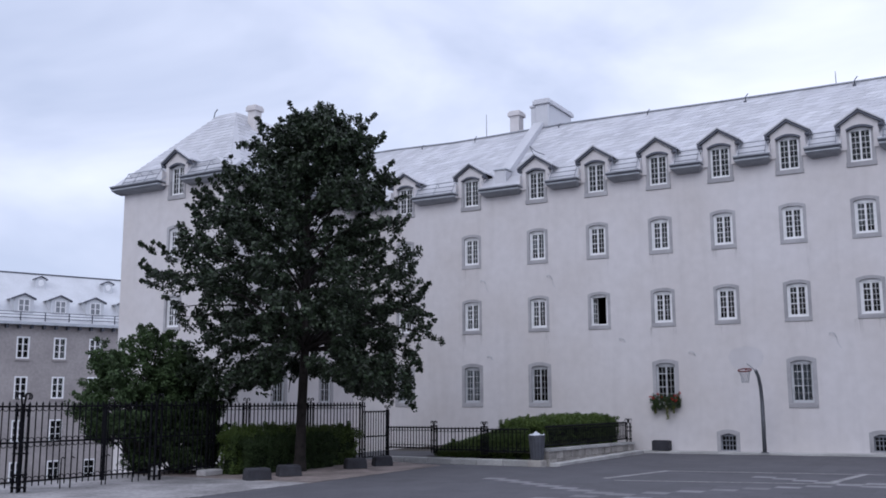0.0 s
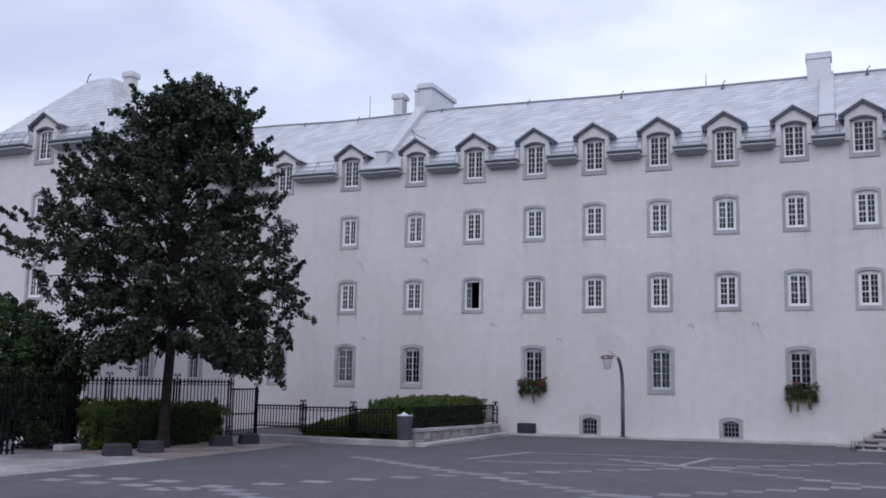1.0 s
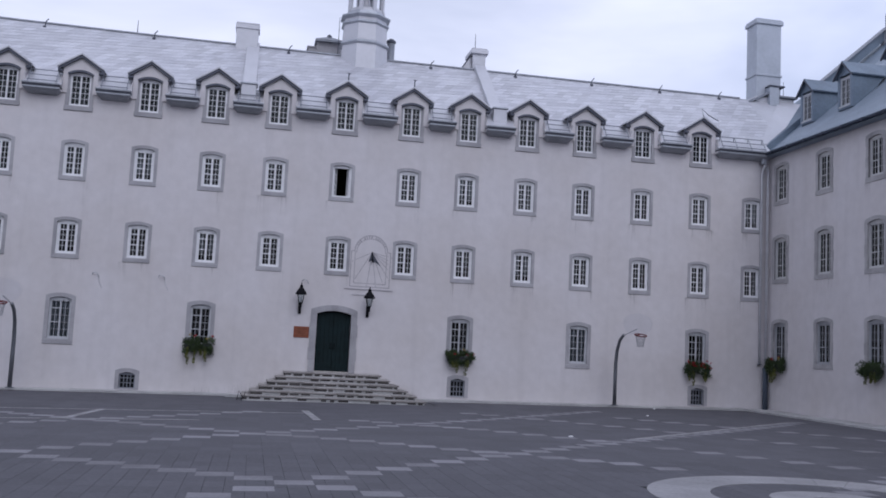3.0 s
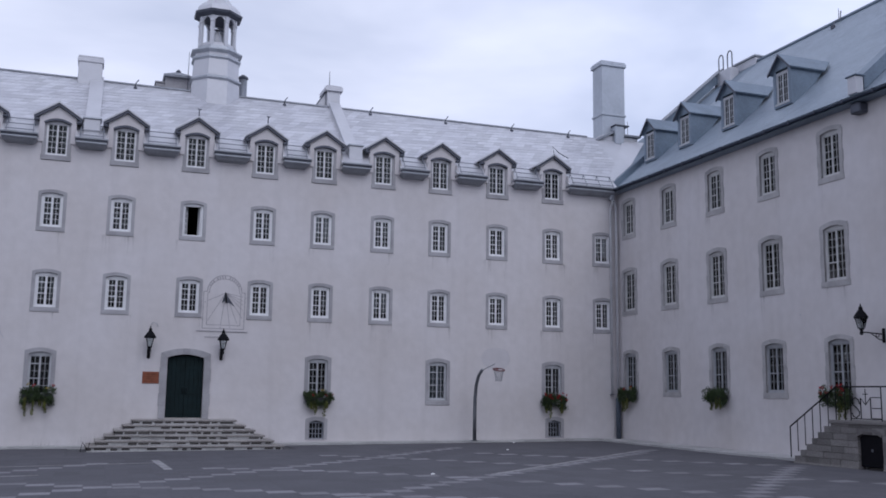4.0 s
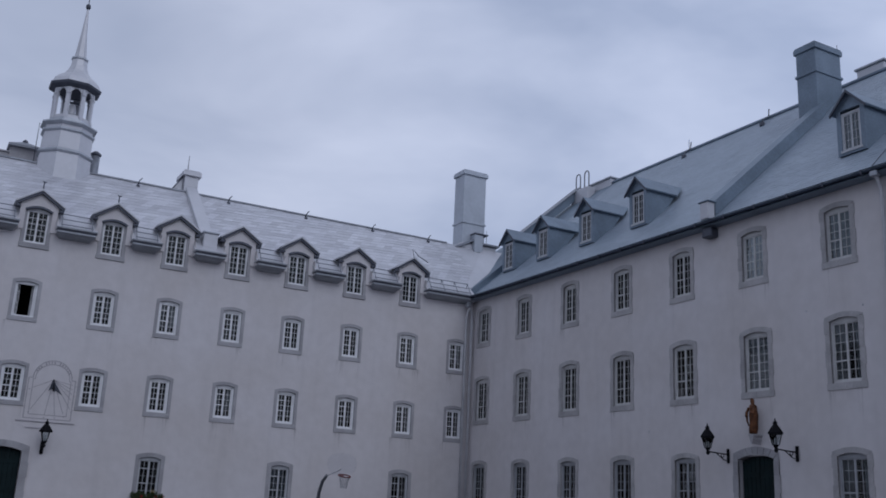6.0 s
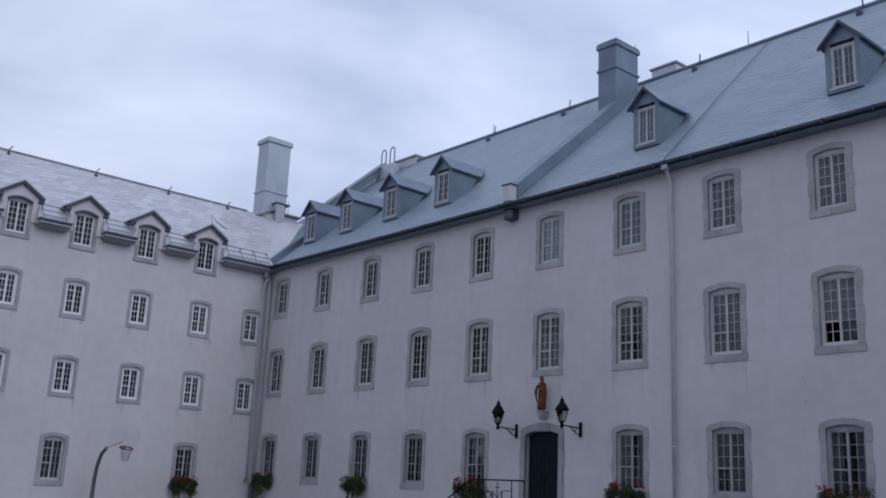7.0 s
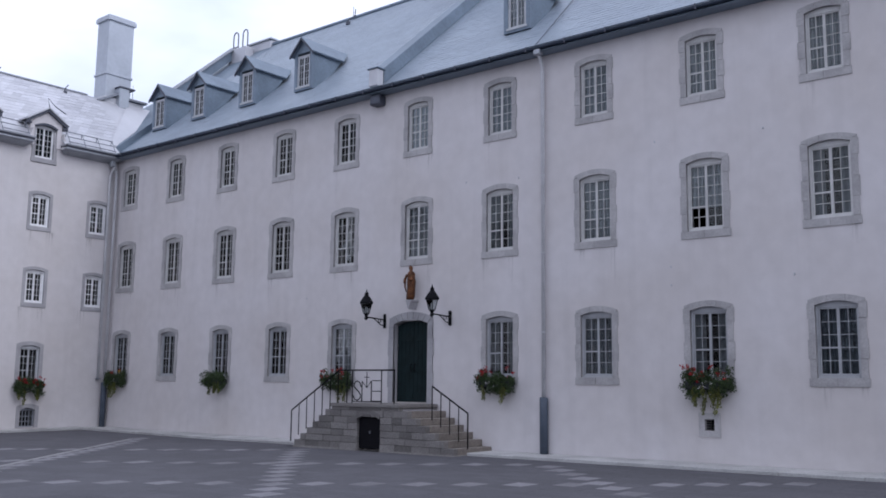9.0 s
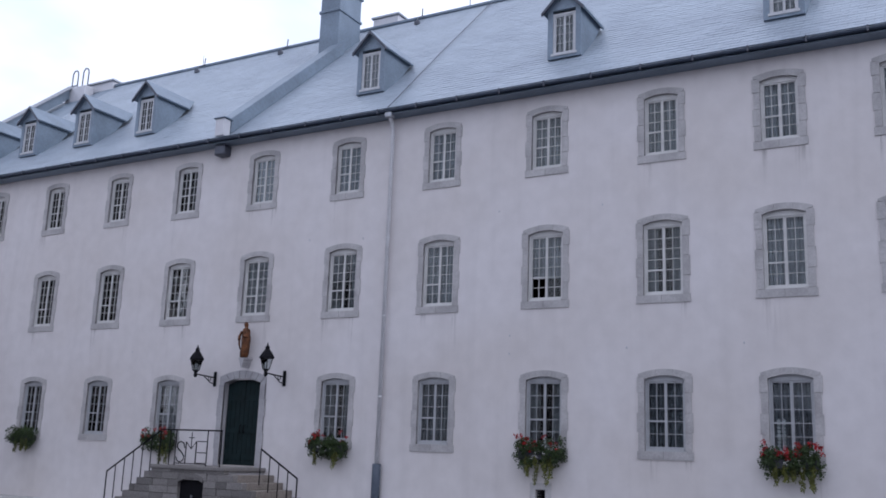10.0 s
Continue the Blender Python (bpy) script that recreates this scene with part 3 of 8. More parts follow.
# north roof body
STATIONS = (-36.2, -33, -29, -26, -22, -18, -14, -8, 0, 10, 27.5)
bm = lofted(STATIONS, lambda x: [(0.3, 12.63), (4.5, 16.07 + sag(x)), (9.45, 12.02), (9.45, 11.9), (0.3, 11.9)])
ROOF_N = tagged(part("roof_north", bm, SHEETA), "pale tin-shingled roof with raised fire walls and dormers", "roof", kind="structure")
sl = math.hypot(1, MN)


def place_n(u, v, lift):
    y = -0.45 + v / sl
    return (u, y - lift * MN / sl, roof_n(y) - 0.06 + lift / sl + sag(u) * min(max((y - 0.3) / 4.2, 0), 1))


shingles("shingles", ROOFA, ROOF_N, -36.1, 21.9, 0.78 * sl, 4.95 * sl, place_n, 0.33, 0.44, 0.11, "overlapping pale tin plates laid aslant", 0.012, 0.2)
bm = lofted(STATIONS[:-1] + (21.5,), lambda x: [(4.42, 16.08 + sag(x)), (4.44, 16.15 + sag(x)), (4.56, 16.15 + sag(x)), (4.58, 16.08 + sag(x))])
part("ridge_cap", bm, RAILGREY, ROOF_N, "thin grey ridge cap")

# east roof body, hipped at its north end
bm = bmesh.new()
low = 12.0 - 0.08
back = 2 * RIDGE_E - 20.25
hip_end = HIP_Y + (RIDGE_E - 20.25)
v = [bm.verts.new(p) for p in ((20.25, -47.0, low), (back, -47.0, low), (back, hip_end, low), (20.25, hip_end, low), (RIDGE_E, -47.0, TOP_E - 0.08), (RIDGE_E, HIP_Y, TOP_E - 0.08))]
for f in ((0, 4, 5, 3), (3, 5, 2), (2, 5, 4, 1), (1, 4, 0), (0, 3, 2, 1)):
    bm.faces.new([v[i] for i in f])
bmesh.ops.recalc_face_normals(bm, faces=bm.faces)
ROOF_E = tagged(part("roof_east", bm, SHEETB), "blue-grey shingled roof of the side wing with small dormers", "roof", kind="structure")
se = math.hypot(1, MEAST)


def place_e(u, v, lift):
    x = 20.25 + v / se
    return (x - lift * MEAST / se, -u, roof_e(x) - 0.075 + lift / se)


shingles("shingles", ROOFB, ROOF_E, 0.3, 46.9, 0.12, (RIDGE_E - 20.25) * se, place_e, 0.22, 0.42, 0.0, "overlapping blue-grey plates in level rows", 0.012)
bm = boxes((RIDGE_E - 0.12, RIDGE_E + 0.12, -46.9, HIP_Y, TOP_E - 0.12, TOP_E + 0.02), bevel=0.03)
part("ridge_cap", bm, SHEETB, ROOF_E)


def fire_wall(name, along, pts_low, pts_high, half, mat, label):
    """A raised wall that climbs a slope. along: 'y' or 'x' axis of the climb; low and high: (run, z of its top)."""
    (r0, z0), (r1, z1) = pts_low, pts_high
    bm = bmesh.new()
    verts = []
    for c in half:
        for r, z in ((r0, z0 - 0.55), (r0, z0), (r1, z1), (r1, z1 - 0.55)):
            verts.append(bm.verts.new((c, r, z) if along == "y" else (r, c, z)))
    for f in ((0, 1, 2, 3), (7, 6, 5, 4), (0, 4, 5, 1), (1, 5, 6, 2), (2, 6, 7, 3), (3, 7, 4, 0)):
        bm.faces.new([verts[i] for i in f])
    bmesh.ops.recalc_face_normals(bm, faces=bm.faces)
    return tagged(part(name, bm, mat), label, "fire wall", kind="structure")


for x0, x1, high in ((-24.15, -23.6, 0.3), (-3.95, -3.38, 0.14), (7.15, 7.7, 0.22)):
    ob = fire_wall("fire_wall", "y", (-0.05, roof_n(-0.05) + high), (4.5, 16.15 + high + sag(x0)), (x0, x1), SHEETA, "sheet-clad raised fire wall climbing the pale roof")
    part("kneeler", boxes((x0 - 0.02, x1 + 0.05, -0.12, 0.5, 12.25, 13.02), bevel=0.02), SHEETA, ob)
    part("kneeler_cap", boxes((x0 - 0.07, x1 + 0.1, -0.18, 0.55, 13.02, 13.1), bevel=0.02), TRIMLIGHT, ob)
ob = fire_wall("fire_wall", "x", (20.75, roof_e(20.75) + 0.5), (26.8, roof_e(26.8) + 0.5), (-16.3, -15.75), SHEETB, "sheet-clad raised fire wall climbing the blue-grey roof")
part("kneeler", boxes((20.3, 20.62, -16.4, -16.0, 12.2, 12.8), bevel=0.02), SHEETA, ob)
part("kneeler_cap", boxes((20.26, 20.7, -16.46, -15.94, 12.8, 12.86), bevel=0.02), SHEETB, ob)
ob2 = fire_wall("fire_wall", "x", (24.3, roof_e(24.3) + 0.66), (28.7, roof_e(28.7) + 0.66), (2.25, 2.75), SHEETB, "sheet-clad raised wall at the end of the blue-grey roof")
vv = [(24.2, 2.12, roof_e(24.2) + 0.66), (28.8, 2.12, roof_e(28.8) + 0.66), (28.8, 2.85, roof_e(28.8) + 0.66), (24.2, 2.85, roof_e(24.2) + 0.66)]
raw("coping", vv + [(a, b, c + 0.06) for a, b, c in vv], [(3, 2, 1, 0), (4, 5, 6, 7), (0, 1, 5, 4), (1, 2, 6, 5), (2, 3, 7, 6), (3, 0, 4, 7)], RAILGREY, ob2)
fire_wall("fire_wall", "x", (20.6, roof_e(20.6) + 0.26), (24.6, roof_e(24.6) + 0.26), (0.15, 0.5), SHEETB, "low sheet-clad kerb along the valley of two roofs")
part("corbel", boxes((20.35, 20.75, -16.45, -16.0, 11.55, 11.9), bevel=0.04), TRIM, ob)


def chimney(name, x0, x1, y0, y1, z0, z1, mat, label, cap=0.12, band=None):
    top = empty(name, pose((x0 + x1) / 2, (y0 + y1) / 2, z0), label, "chimney")
    hx, hy, h = (x1 - x0) / 2, (y1 - y0) / 2, z1 - z0
    part("shaft", boxes((-hx, hx, -hy, hy, 0, h - 0.16), bevel=0.02), mat, top)
    part("cap", boxes((-hx - cap, hx + cap, -hy - cap, hy + cap, h - 0.3, h - 0.08), (-hx - cap * 0.5, hx + cap * 0.5, -hy - cap * 0.5, hy + cap * 0.5, h - 0.08, h), bevel=0.02), mat, top)
    if band:
        part("band", boxes((-hx - 0.05, hx + 0.05, -hy - 0.05, hy + 0.05, band, band + 0.12), bevel=0.015), mat, top)
    return top


chimney("chimney", -24.15, -23.4, 4.75, 7.9, 15.2, 17.95, SHEETA, "broad sheet-clad chimney on the pale roof ridge")
chimney("chimney", -25.62, -25.08, 4.6, 5.2, 15.6, 17.5, STUCCO, "small stuccoed chimney beside a broader one", cap=0.1)
chimney("chimney", -4.49, -3.47, 4.1, 4.95, 15.2, 17.1, SHEETA, "sheet-clad chimney standing on the roof ridge", cap=0.05)
chimney("chimney", 7.1, 7.75, 4.7, 5.9, 15.4, 17.3, SHEETA, "low grey chimney behind the roof ridge", cap=0.12)
chimney("chimney", 22.52, 23.95, 4.6, 5.65, 15.2, 20.65, SHEETC, "tall pale metal-clad chimney where two roofs meet", cap=0.09, band=2.3)
chimney("chimney", 26.65, 28.15, -16.08, -15.12, 17.0, 20.95, SHEETB, "broad blue-grey metal-clad chimney on the ridge", cap=0.07, band=2.6)

# wedge of sheet metal beside the low ridge chimney, with a dark sloping edge
wedge = empty("ridge_wedge", pose(7.1, 5.0, 15.9), "pale sheet-metal wedge with a dark sloping edge", "flashing")
part("wedge_sheet", prism(bmesh.new(), [(-0.55, 0.25), (-0.02, 1.1), (-0.02, -0.3), (-0.55, -0.3)], 0.0, 0.7), SHEETA, wedge)
part("wedge_edge", prism(bmesh.new(), [(-0.62, 0.22), (-0.02, 1.18), (-0.02, 1.08), (-0.56, 0.22)], -0.03, 0.75), TRIM, wedge)
shoulder = empty("chimney_shoulder", pose(-24.3, 5.0, 15.6), "narrow lower shoulder beside a broad chimney", "chimney")
part("shoulder_shaft", boxes((-0.14, 0.13, -0.2, 0.6, 0, 1.95), bevel=0.015), SHEETA, shoulder)
part("shoulder_cap", boxes((-0.2, 0.13, -0.26, 0.66, 1.95, 2.07), bevel=0.015), SHEETA, shoulder)


# ---- wall dormers and gutters of the north front ----
def make_dormer():
    """Origin on the wall face below the peak, at the height of its sill (11.2 m)."""
    top = empty("dormer_1", Matrix.Identity(4), "", "dormer", kind="structure")
    hw = 0.70
    # front: two stuccoed piers and a gable head over a flat arch
    arch = lambda x: 1.70 - 0.15 * (x / 0.50) ** 2
    inner_arch = lambda x: 1.64 - 0.12 * (x / 0.42) ** 2
    bm = boxes((-hw, -0.50, -0.06, 0.3, 0.72, 1.5), (0.50, hw, -0.06, 0.3, 0.72, 1.5))
    k = 8
    low = [(-0.50 + i / k, arch(-0.50 + i / k)) for i in range(k + 1)]
    prism(bm, [(-hw, 1.5), (-0.50, 1.5)] + low + [(0.50, 1.5), (hw, 1.5), (hw, 1.78), (0, 2.26), (-hw, 1.78)], -0.06, 0.3)
    part("front", bm, STUCCO, top)
    # grey stone jambs, head and sill
    part("jamb", boxes((-0.55, -0.405, -0.035, 0.25, 0.2, 0.9), bevel=0.008), STONE_A, top)
    part("jamb", boxes((0.405, 0.55, -0.035, 0.25, 0.2, 0.9), bevel=0.008), STONE_A, top)
    part("upper_jamb", boxes((-0.52, -0.41, 0.03, 0.24, 0.9, 1.56)), STONE_A, top)
    part("upper_jamb", boxes((0.41, 0.52, 0.03, 0.24, 0.9, 1.56)), STONE_A, top)
    part("sill", boxes((-0.57, 0.57, -0.05, 0.25, 0.0, 0.2), bevel=0.012), STONE_A, top)
    # arched hood moulding inside the opening; its dark TRIM paints the recess's shade
    bm = bmesh.new()
    outer = [(-0.53 + 1.06 * i / k, 1.715 - 0.16 * ((-0.53 + 1.06 * i / k) / 0.53) ** 2) for i in range(k + 1)]
    inner = [(-0.47 + 0.94 * i / k, 1.63 - 0.13 * ((-0.47 + 0.94 * i / k) / 0.47) ** 2) for i in range(k + 1)]
    prism(bm, outer + inner[::-1], -0.09, 0.24)
    part("hood", bm, TRIM, top)
    # gable roof: two sheets running back into the main slope, pale edge over a dark moulding
    for s in (-1, 1):
        bm = bmesh.new()
        v = [bm.verts.new(p) for p in ((0, -0.24, 2.41), (s * 0.93, -0.24, 1.80), (s * 0.93, 1.5, 1.80), (0, 2.1, 2.41),
                                       (0, -0.24, 2.34), (s * 0.925, -0.24, 1.735), (s * 0.925, 1.5, 1.735), (0, 2.1, 2.34))]
        for f in ((0, 1, 2, 3), (7, 6, 5, 4), (0, 4, 5, 1), (1, 5, 6, 2), (2, 6, 7, 3), (3, 7, 4, 0)):
            bm.faces.new([v[i] for i in f])
        bmesh.ops.recalc_face_normals(bm, faces=bm.faces)
        part("roof_sheet", bm, SHEETA, top)
        bm = bmesh.new()
        prism(bm, [(0, 2.335), (s * 0.91, 1.73), (s * 0.90, 1.63), (0, 2.225)], -0.19, -0.055)
        part("raking_cornice", bm, TRIM, top)
        xs = sorted((s * 0.70, s * 0.90))
        part("cornice_return", boxes((xs[0], xs[1], -0.2, 0.1, 1.56, 1.66), bevel=0.02), TRIM, top)
        xs = sorted((s * 0.64, s * 0.70))
        part("cheek", boxes((xs[0], xs[1], 0.3, 1.5, 0.6, 1.70)), SHEETA, top)
        # the gutter's end sweeps up against the pier
        bm = bmesh.new()
        prism(bm, [(s * 0.70, 0.70), (s * 0.94, 0.84)] + [(s * (0.96 - 0.26 * math.sin(a)), 0.93 + 0.45 * (1 - math.cos(a))) for a in [math.pi / 2 * i / 6 for i in range(7)]], -0.3, 0.3)
        part("gutter_end", bm, STUCCO, top)
    # casements
    arch = inner_arch
    z0, h = 0.21, 1.31
    bm = boxes((-0.42, -0.37, 0.08, 0.17, z0, z0 + h), (0.37, 0.42, 0.08, 0.17, z0, z0 + h), (-0.37, 0.37, 0.06, 0.18, z0 - 0.02, z0 + 0.05))
    prism(bm, [(-0.42, z0 + h), (0.42, z0 + h)] + [(0.42 - 0.84 * i / k, arch(0.42 - 0.84 * i / k)) for i in range(k + 1)], 0.09, 0.16)
    part("frame", bm, PAINT, top)
    for s in (-1, 1):
        bm, panes = casement(0.366, h - 0.055, 2, 5, PAINT, True)
        leaf = part("casement", bm, PAINT, top, m=pose(-0.368, 0.1, z0 + 0.052) if s < 0 else pose(0.368, 0.145, z0 + 0.052, 0, 0, 180))
        for a, b_, c, d in panes:
            part("pane", boxes((a, b_, 0.019, 0.026, c, d)), PANE, leaf)
    # near-black sheet close behind the panes, painting an unlit room
    part("lining", boxes((-0.6, 0.6, 0.27, 0.29, 0.1, 1.75)), ROOMSHADE, top)
    return top


first = None
for i, c in enumerate(range(-3, 14)):
    m = pose(COLS[c], 0, 11.2)
    if first is None:
        first = ob = make_dormer()
        ob.matrix_basis = m
    else:
        ob = copy_thing(first, m)
    ob.name = "dormer_%d" % (i + 1)
    tagged(ob, "gabled wall dormer with an arched white window and grey cornice", "dormer", "dormers of the north roof", "structure")
DORMER = first


# TRIMLIGHT darkened evenly: the shade under the gutter is put into the colour
COVE = material("gutter_metal_painted_shade", (0.33, 0.345, 0.375), 0.5, metal=0.3, vary=0.10, scale=2, fine=20, bump=0.05)


def gutter_bay(base, x0, x1, name="gutter"):
    """A deep moulded gutter between two dormers."""
    top = empty(name, base @ pose((x0 + x1) / 2, 0, 11.65), "grey moulded metal gutter under the eaves", "gutter", "gutters along the eaves", "structure")
    h = (x1 - x0) / 2
    part("lip", boxes((-h, h, -0.62, -0.02, 0.41, 0.47), bevel=0.02), TRIMLIGHT, top)
    part("fillet", boxes((-h + 0.02, h - 0.02, -0.56, -0.02, 0.35, 0.41)), TRIM, top)
    part("fascia", boxes((-h + 0.03, h - 0.03, -0.52, -0.02, 0.26, 0.35), bevel=0.02), TRIMLIGHT, top)
    bm = bmesh.new()
    prof = [(-0.48, 0.26), (-0.40, 0.19), (-0.27, 0.14), (-0.1, 0.11), (0.0, 0.10), (0.0, 0.26)]
    g = min(0.16, h * 0.3)
    a = [bm.verts.new((-h + 0.04 + g * (0.26 - z) / 0.16, y, z)) for y, z in prof]
    b = [bm.verts.new((h - 0.04 - g * (0.26 - z) / 0.16, y, z)) for y, z in prof]
    bm.faces.new(a)
    bm.faces.new(b[::-1])
    for i in range(len(prof)):
        j = (i + 1) % len(prof)
        bm.faces.new((a[i], a[j], b[j], b[i]))
    bmesh.ops.recalc_face_normals(bm, faces=bm.faces)
    # underside in the darkened copy of the gutter's pale metal, as painted shade
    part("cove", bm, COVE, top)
    part("skirt", raw_skirt(h), SHEETA, top)
    return top


def raw_skirt(h):
    bm = bmesh.new()
    prof = [(-0.62, 0.47), (-0.45, 0.46), (0.36, 1.13), (0.36, 0.95), (-0.45, 0.40)]
    a = [bm.verts.new((-h, y, z)) for y, z in prof]
    b = [bm.verts.new((h, y, z)) for y, z in prof]
    bm.faces.new(a)
    bm.faces.new(b[::-1])
    for i in range(len(prof)):
        j = (i + 1) % len(prof)
        bm.faces.new((a[i], a[j], b[j], b[i]))
    bmesh.ops.recalc_face_normals(bm, faces=bm.faces)
    return bm


def snow_guard(base, x0, x1):
    """Level rails carried by bent flats that stand on the slope."""
    top = empty("snow_guard", base @ pose((x0 + x1) / 2, 0, 12.1), "railed metal snow guard standing above the gutter", "snow guard", "snow guards")
    h = (x1 - x0) / 2
    for y, z in ((-0.34, 0.18), (-0.18, 0.43), (-0.02, 0.68)):
        part("rail", tube(bmesh.new(), [(-h, y, z), (h, y, z)], 0.02), RAILGREY, top)
    n = max(2, int(h * 2 / 0.75) + 1)
    for i in range(n):
        x = -h + 0.04 + (2 * h - 0.08) * i / (n - 1)
        part("post", tube(bmesh.new(), [(x, -0.44, 0.02), (x, 0.0, 0.70), (x + 0.05, 0.16, 0.46)], 0.018), RAILGREY, top)
    return top


for a, b in zip(DORMER_N, DORMER_N[1:]):
    gutter_bay(NORTH, a + 0.68, b - 0.68)
    wide = [x for x in (-23.9, 7.42) if a < x < b]
    if not wide:
        snow_guard(NORTH, a + 0.84, b - 0.84)
gutter_bay(NORTH, COLS[13] + 0.68, XE - 0.1)
snow_guard(NORTH, COLS[13] + 0.9, XE - 0.35)
gutter_bay(NORTH, -32.5, DORMER_N[0] - 0.68)

# snow hooks along the ridge, and thin rods
for i, x in enumerate([-31.0, -27.6, -22.6, -17.8, -13.0, -8.2, -2.0, 4.9, 9.2, 13.2, 16.9, 20.2]):
    top = empty("snow_hook", pose(x, 4.3, 15.92), "small bent metal hook below the roof ridge", "hook", "hooks along the ridge")
    part("hook_bar", tube(bmesh.new(), [(0, 0, 0.02), (0.02, -0.12, 0.18), (0.14, -0.1, 0.34)], 0.025), TRIM, top)
    part("hook_foot", boxes((-0.07, 0.07, -0.18, -0.02, -0.12, 0.0), bevel=0.02), TRIM, top)
for c in (7, 8):
    top = empty("finial", pose(COLS[c], -0.2, 13.6), "small scrolled metal finial on a dormer", "finial", "finials")
    part("stem", tube(bmesh.new(), [(0, 0, -0.05), (0, 0, 0.2), (0.02, 0, 0.32)], 0.026), TRIM, top)
    part("fork", tube(bmesh.new(), [(-0.06, 0, 0.33), (-0.02, 0, 0.29), (0.05, 0, 0.29), (0.09, 0, 0.32)], 0.018), TRIM, top)
for c in (-1, 13):
    top = empty("bent_rod", pose(COLS[c] - 0.1, -0.22, 13.5), "thin bent rod leaning over a dormer gable", "rod", "bent rods")
    part("shaft", tube(bmesh.new(), [(0.1, 0, 0.05), (-0.05, -0.1, 0.45), (0.25, -0.15, 0.15), (0.75, -0.2, -0.1)], 0.02), TRIM, top)
for x, y, z0, z1 in ((-9.0, 4.5, 16.1, 16.75), (-27.0, 4.5, 16.1, 17.5), (0.42, 5.6, 16.2, 18.4), (7.3, 5.2, 17.3, 18.2), (24.7, 5.6, 16.0, 17.6), (RIDGE_E, -6.0, TOP_E - 0.1, 20.6), (RIDGE_E, -20.6, TOP_E - 0.1, 20.7), (RIDGE_E, -15.0, TOP_E - 0.1, 22.0)):
    top = empty("lightning_rod", pose(x, y, z0), "thin metal rod standing on the roof", "rod", "rods on the roofs")
    part("shaft", tube(bmesh.new(), [(0, 0, 0), (0, 0, z1 - z0)], 0.022, r1=0.012), TRIM, top)

# ---- bell turret on the north ridge ----
turret = empty("bell_turret", pose(1.62, 4.75, 15.2), "pale metal-clad octagonal bell turret with a slender spire", "turret")
O8 = dict(sides=8, turn=math.pi / 8)
R = 1.08
part("base", turned(bmesh.new(), [(1.14 * R, 0.0), (1.10 * R, 1.3), (1.05 * R, 1.42)], **O8), SHEETA, turret)
part("lower_cornice", turned(bmesh.new(), [(1.06 * R, 1.38), (1.17 * R, 1.46), (1.17 * R, 1.54), (1.05 * R, 1.62)], **O8), TRIMLIGHT, turret)
part("drum", turned(bmesh.new(), [(1.06 * R, 1.6), (1.03 * R, 2.42)], **O8), SHEETA, turret)
part("middle_cornice", turned(bmesh.new(), [(1.03 * R, 2.4), (1.12 * R, 2.48), (1.12 * R, 2.56), (1.0 * R, 2.62)], **O8), TRIMLIGHT, turret)
part("attic", turned(bmesh.new(), [(1.0 * R, 2.6), (1.0 * R, 2.74)], **O8), SHEETA, turret)
part("gallery_floor", turned(bmesh.new(), [(0.98 * R, 2.72), (1.18 * R, 2.84), (1.18 * R, 2.90), (0.92 * R, 3.0), (0.88 * R, 3.14)], **O8), TRIMLIGHT, turret)
for i in range(8):
    a = math.pi / 8 + i * math.pi / 4
    part("post", boxes((-0.065, 0.065, -0.095, 0.095, 3.12, 4.62), (-0.1, 0.1, -0.1, 0.1, 3.12, 3.26), (-0.1, 0.1, -0.1, 0.1, 4.3, 4.4), bevel=0.01), SHEETA, turret, m=pose(0.84 * math.cos(a), 0.84 * math.sin(a), 0, 0, 0, math.degrees(a)))
    # arch between two posts
    bm = bmesh.new()
    k = 8
    outline = [(-0.32, 4.72), (-0.32, 4.35)] + [(-0.25 + 0.5 * j / k, 4.36 + 0.24 * math.sin(math.pi * j / k)) for j in range(k + 1)] + [(0.32, 4.35), (0.32, 4.72)]
    prism(bm, outline, -0.04, 0.04)
    a2 = a + math.pi / 8
    part("arch", bm, SHEETA, turret, m=pose(0.79 * math.cos(a2), 0.79 * math.sin(a2), 0, 0, 0, math.degrees(a2) + 90))
    part("parapet", boxes((-0.31, 0.31, -0.03, 0.03, 3.12, 3.30), bevel=0.01), SHEETA, turret, m=pose(0.79 * math.cos(a2), 0.79 * math.sin(a2), 0, 0, 0, math.degrees(a2) + 90))
part("eave", turned(bmesh.new(), [(0.84 * R, 4.62), (1.08 * R, 4.74), (1.11 * R, 4.84), (1.02 * R, 4.9)], **O8), TRIM, turret)
part("dome", turned(bmesh.new(), [(1.05 * R, 4.88), (0.97 * R, 5.1), (0.8 * R, 5.3), (0.6 * R, 5.46), (0.45 * R, 5.68), (0.36 * R, 5.96), (0.31 * R, 6.3)], **O8), SHEETA, turret)
part("collar", turned(bmesh.new(), [(0.30 * R, 6.26), (0.36 * R, 6.32), (0.36 * R, 6.38), (0.26 * R, 6.44)], **O8), TRIMLIGHT, turret)
part("spire", turned(bmesh.new(), [(0.26 * R, 6.42), (0.13 * R, 7.7), (0.045, 9.0)], **O8), SHEETA, turret)
part("ball", turned(bmesh.new(), [(0.02, 8.96), (0.09, 9.02), (0.12, 9.12), (0.09, 9.22), (0.02, 9.28)], sides=12), TRIM, turret, smooth=True)
part("rod", tube(bmesh.new(), [(0, 0, 9.2), (0, 0, 10.65)], 0.022, r1=0.01), TRIM, turret)
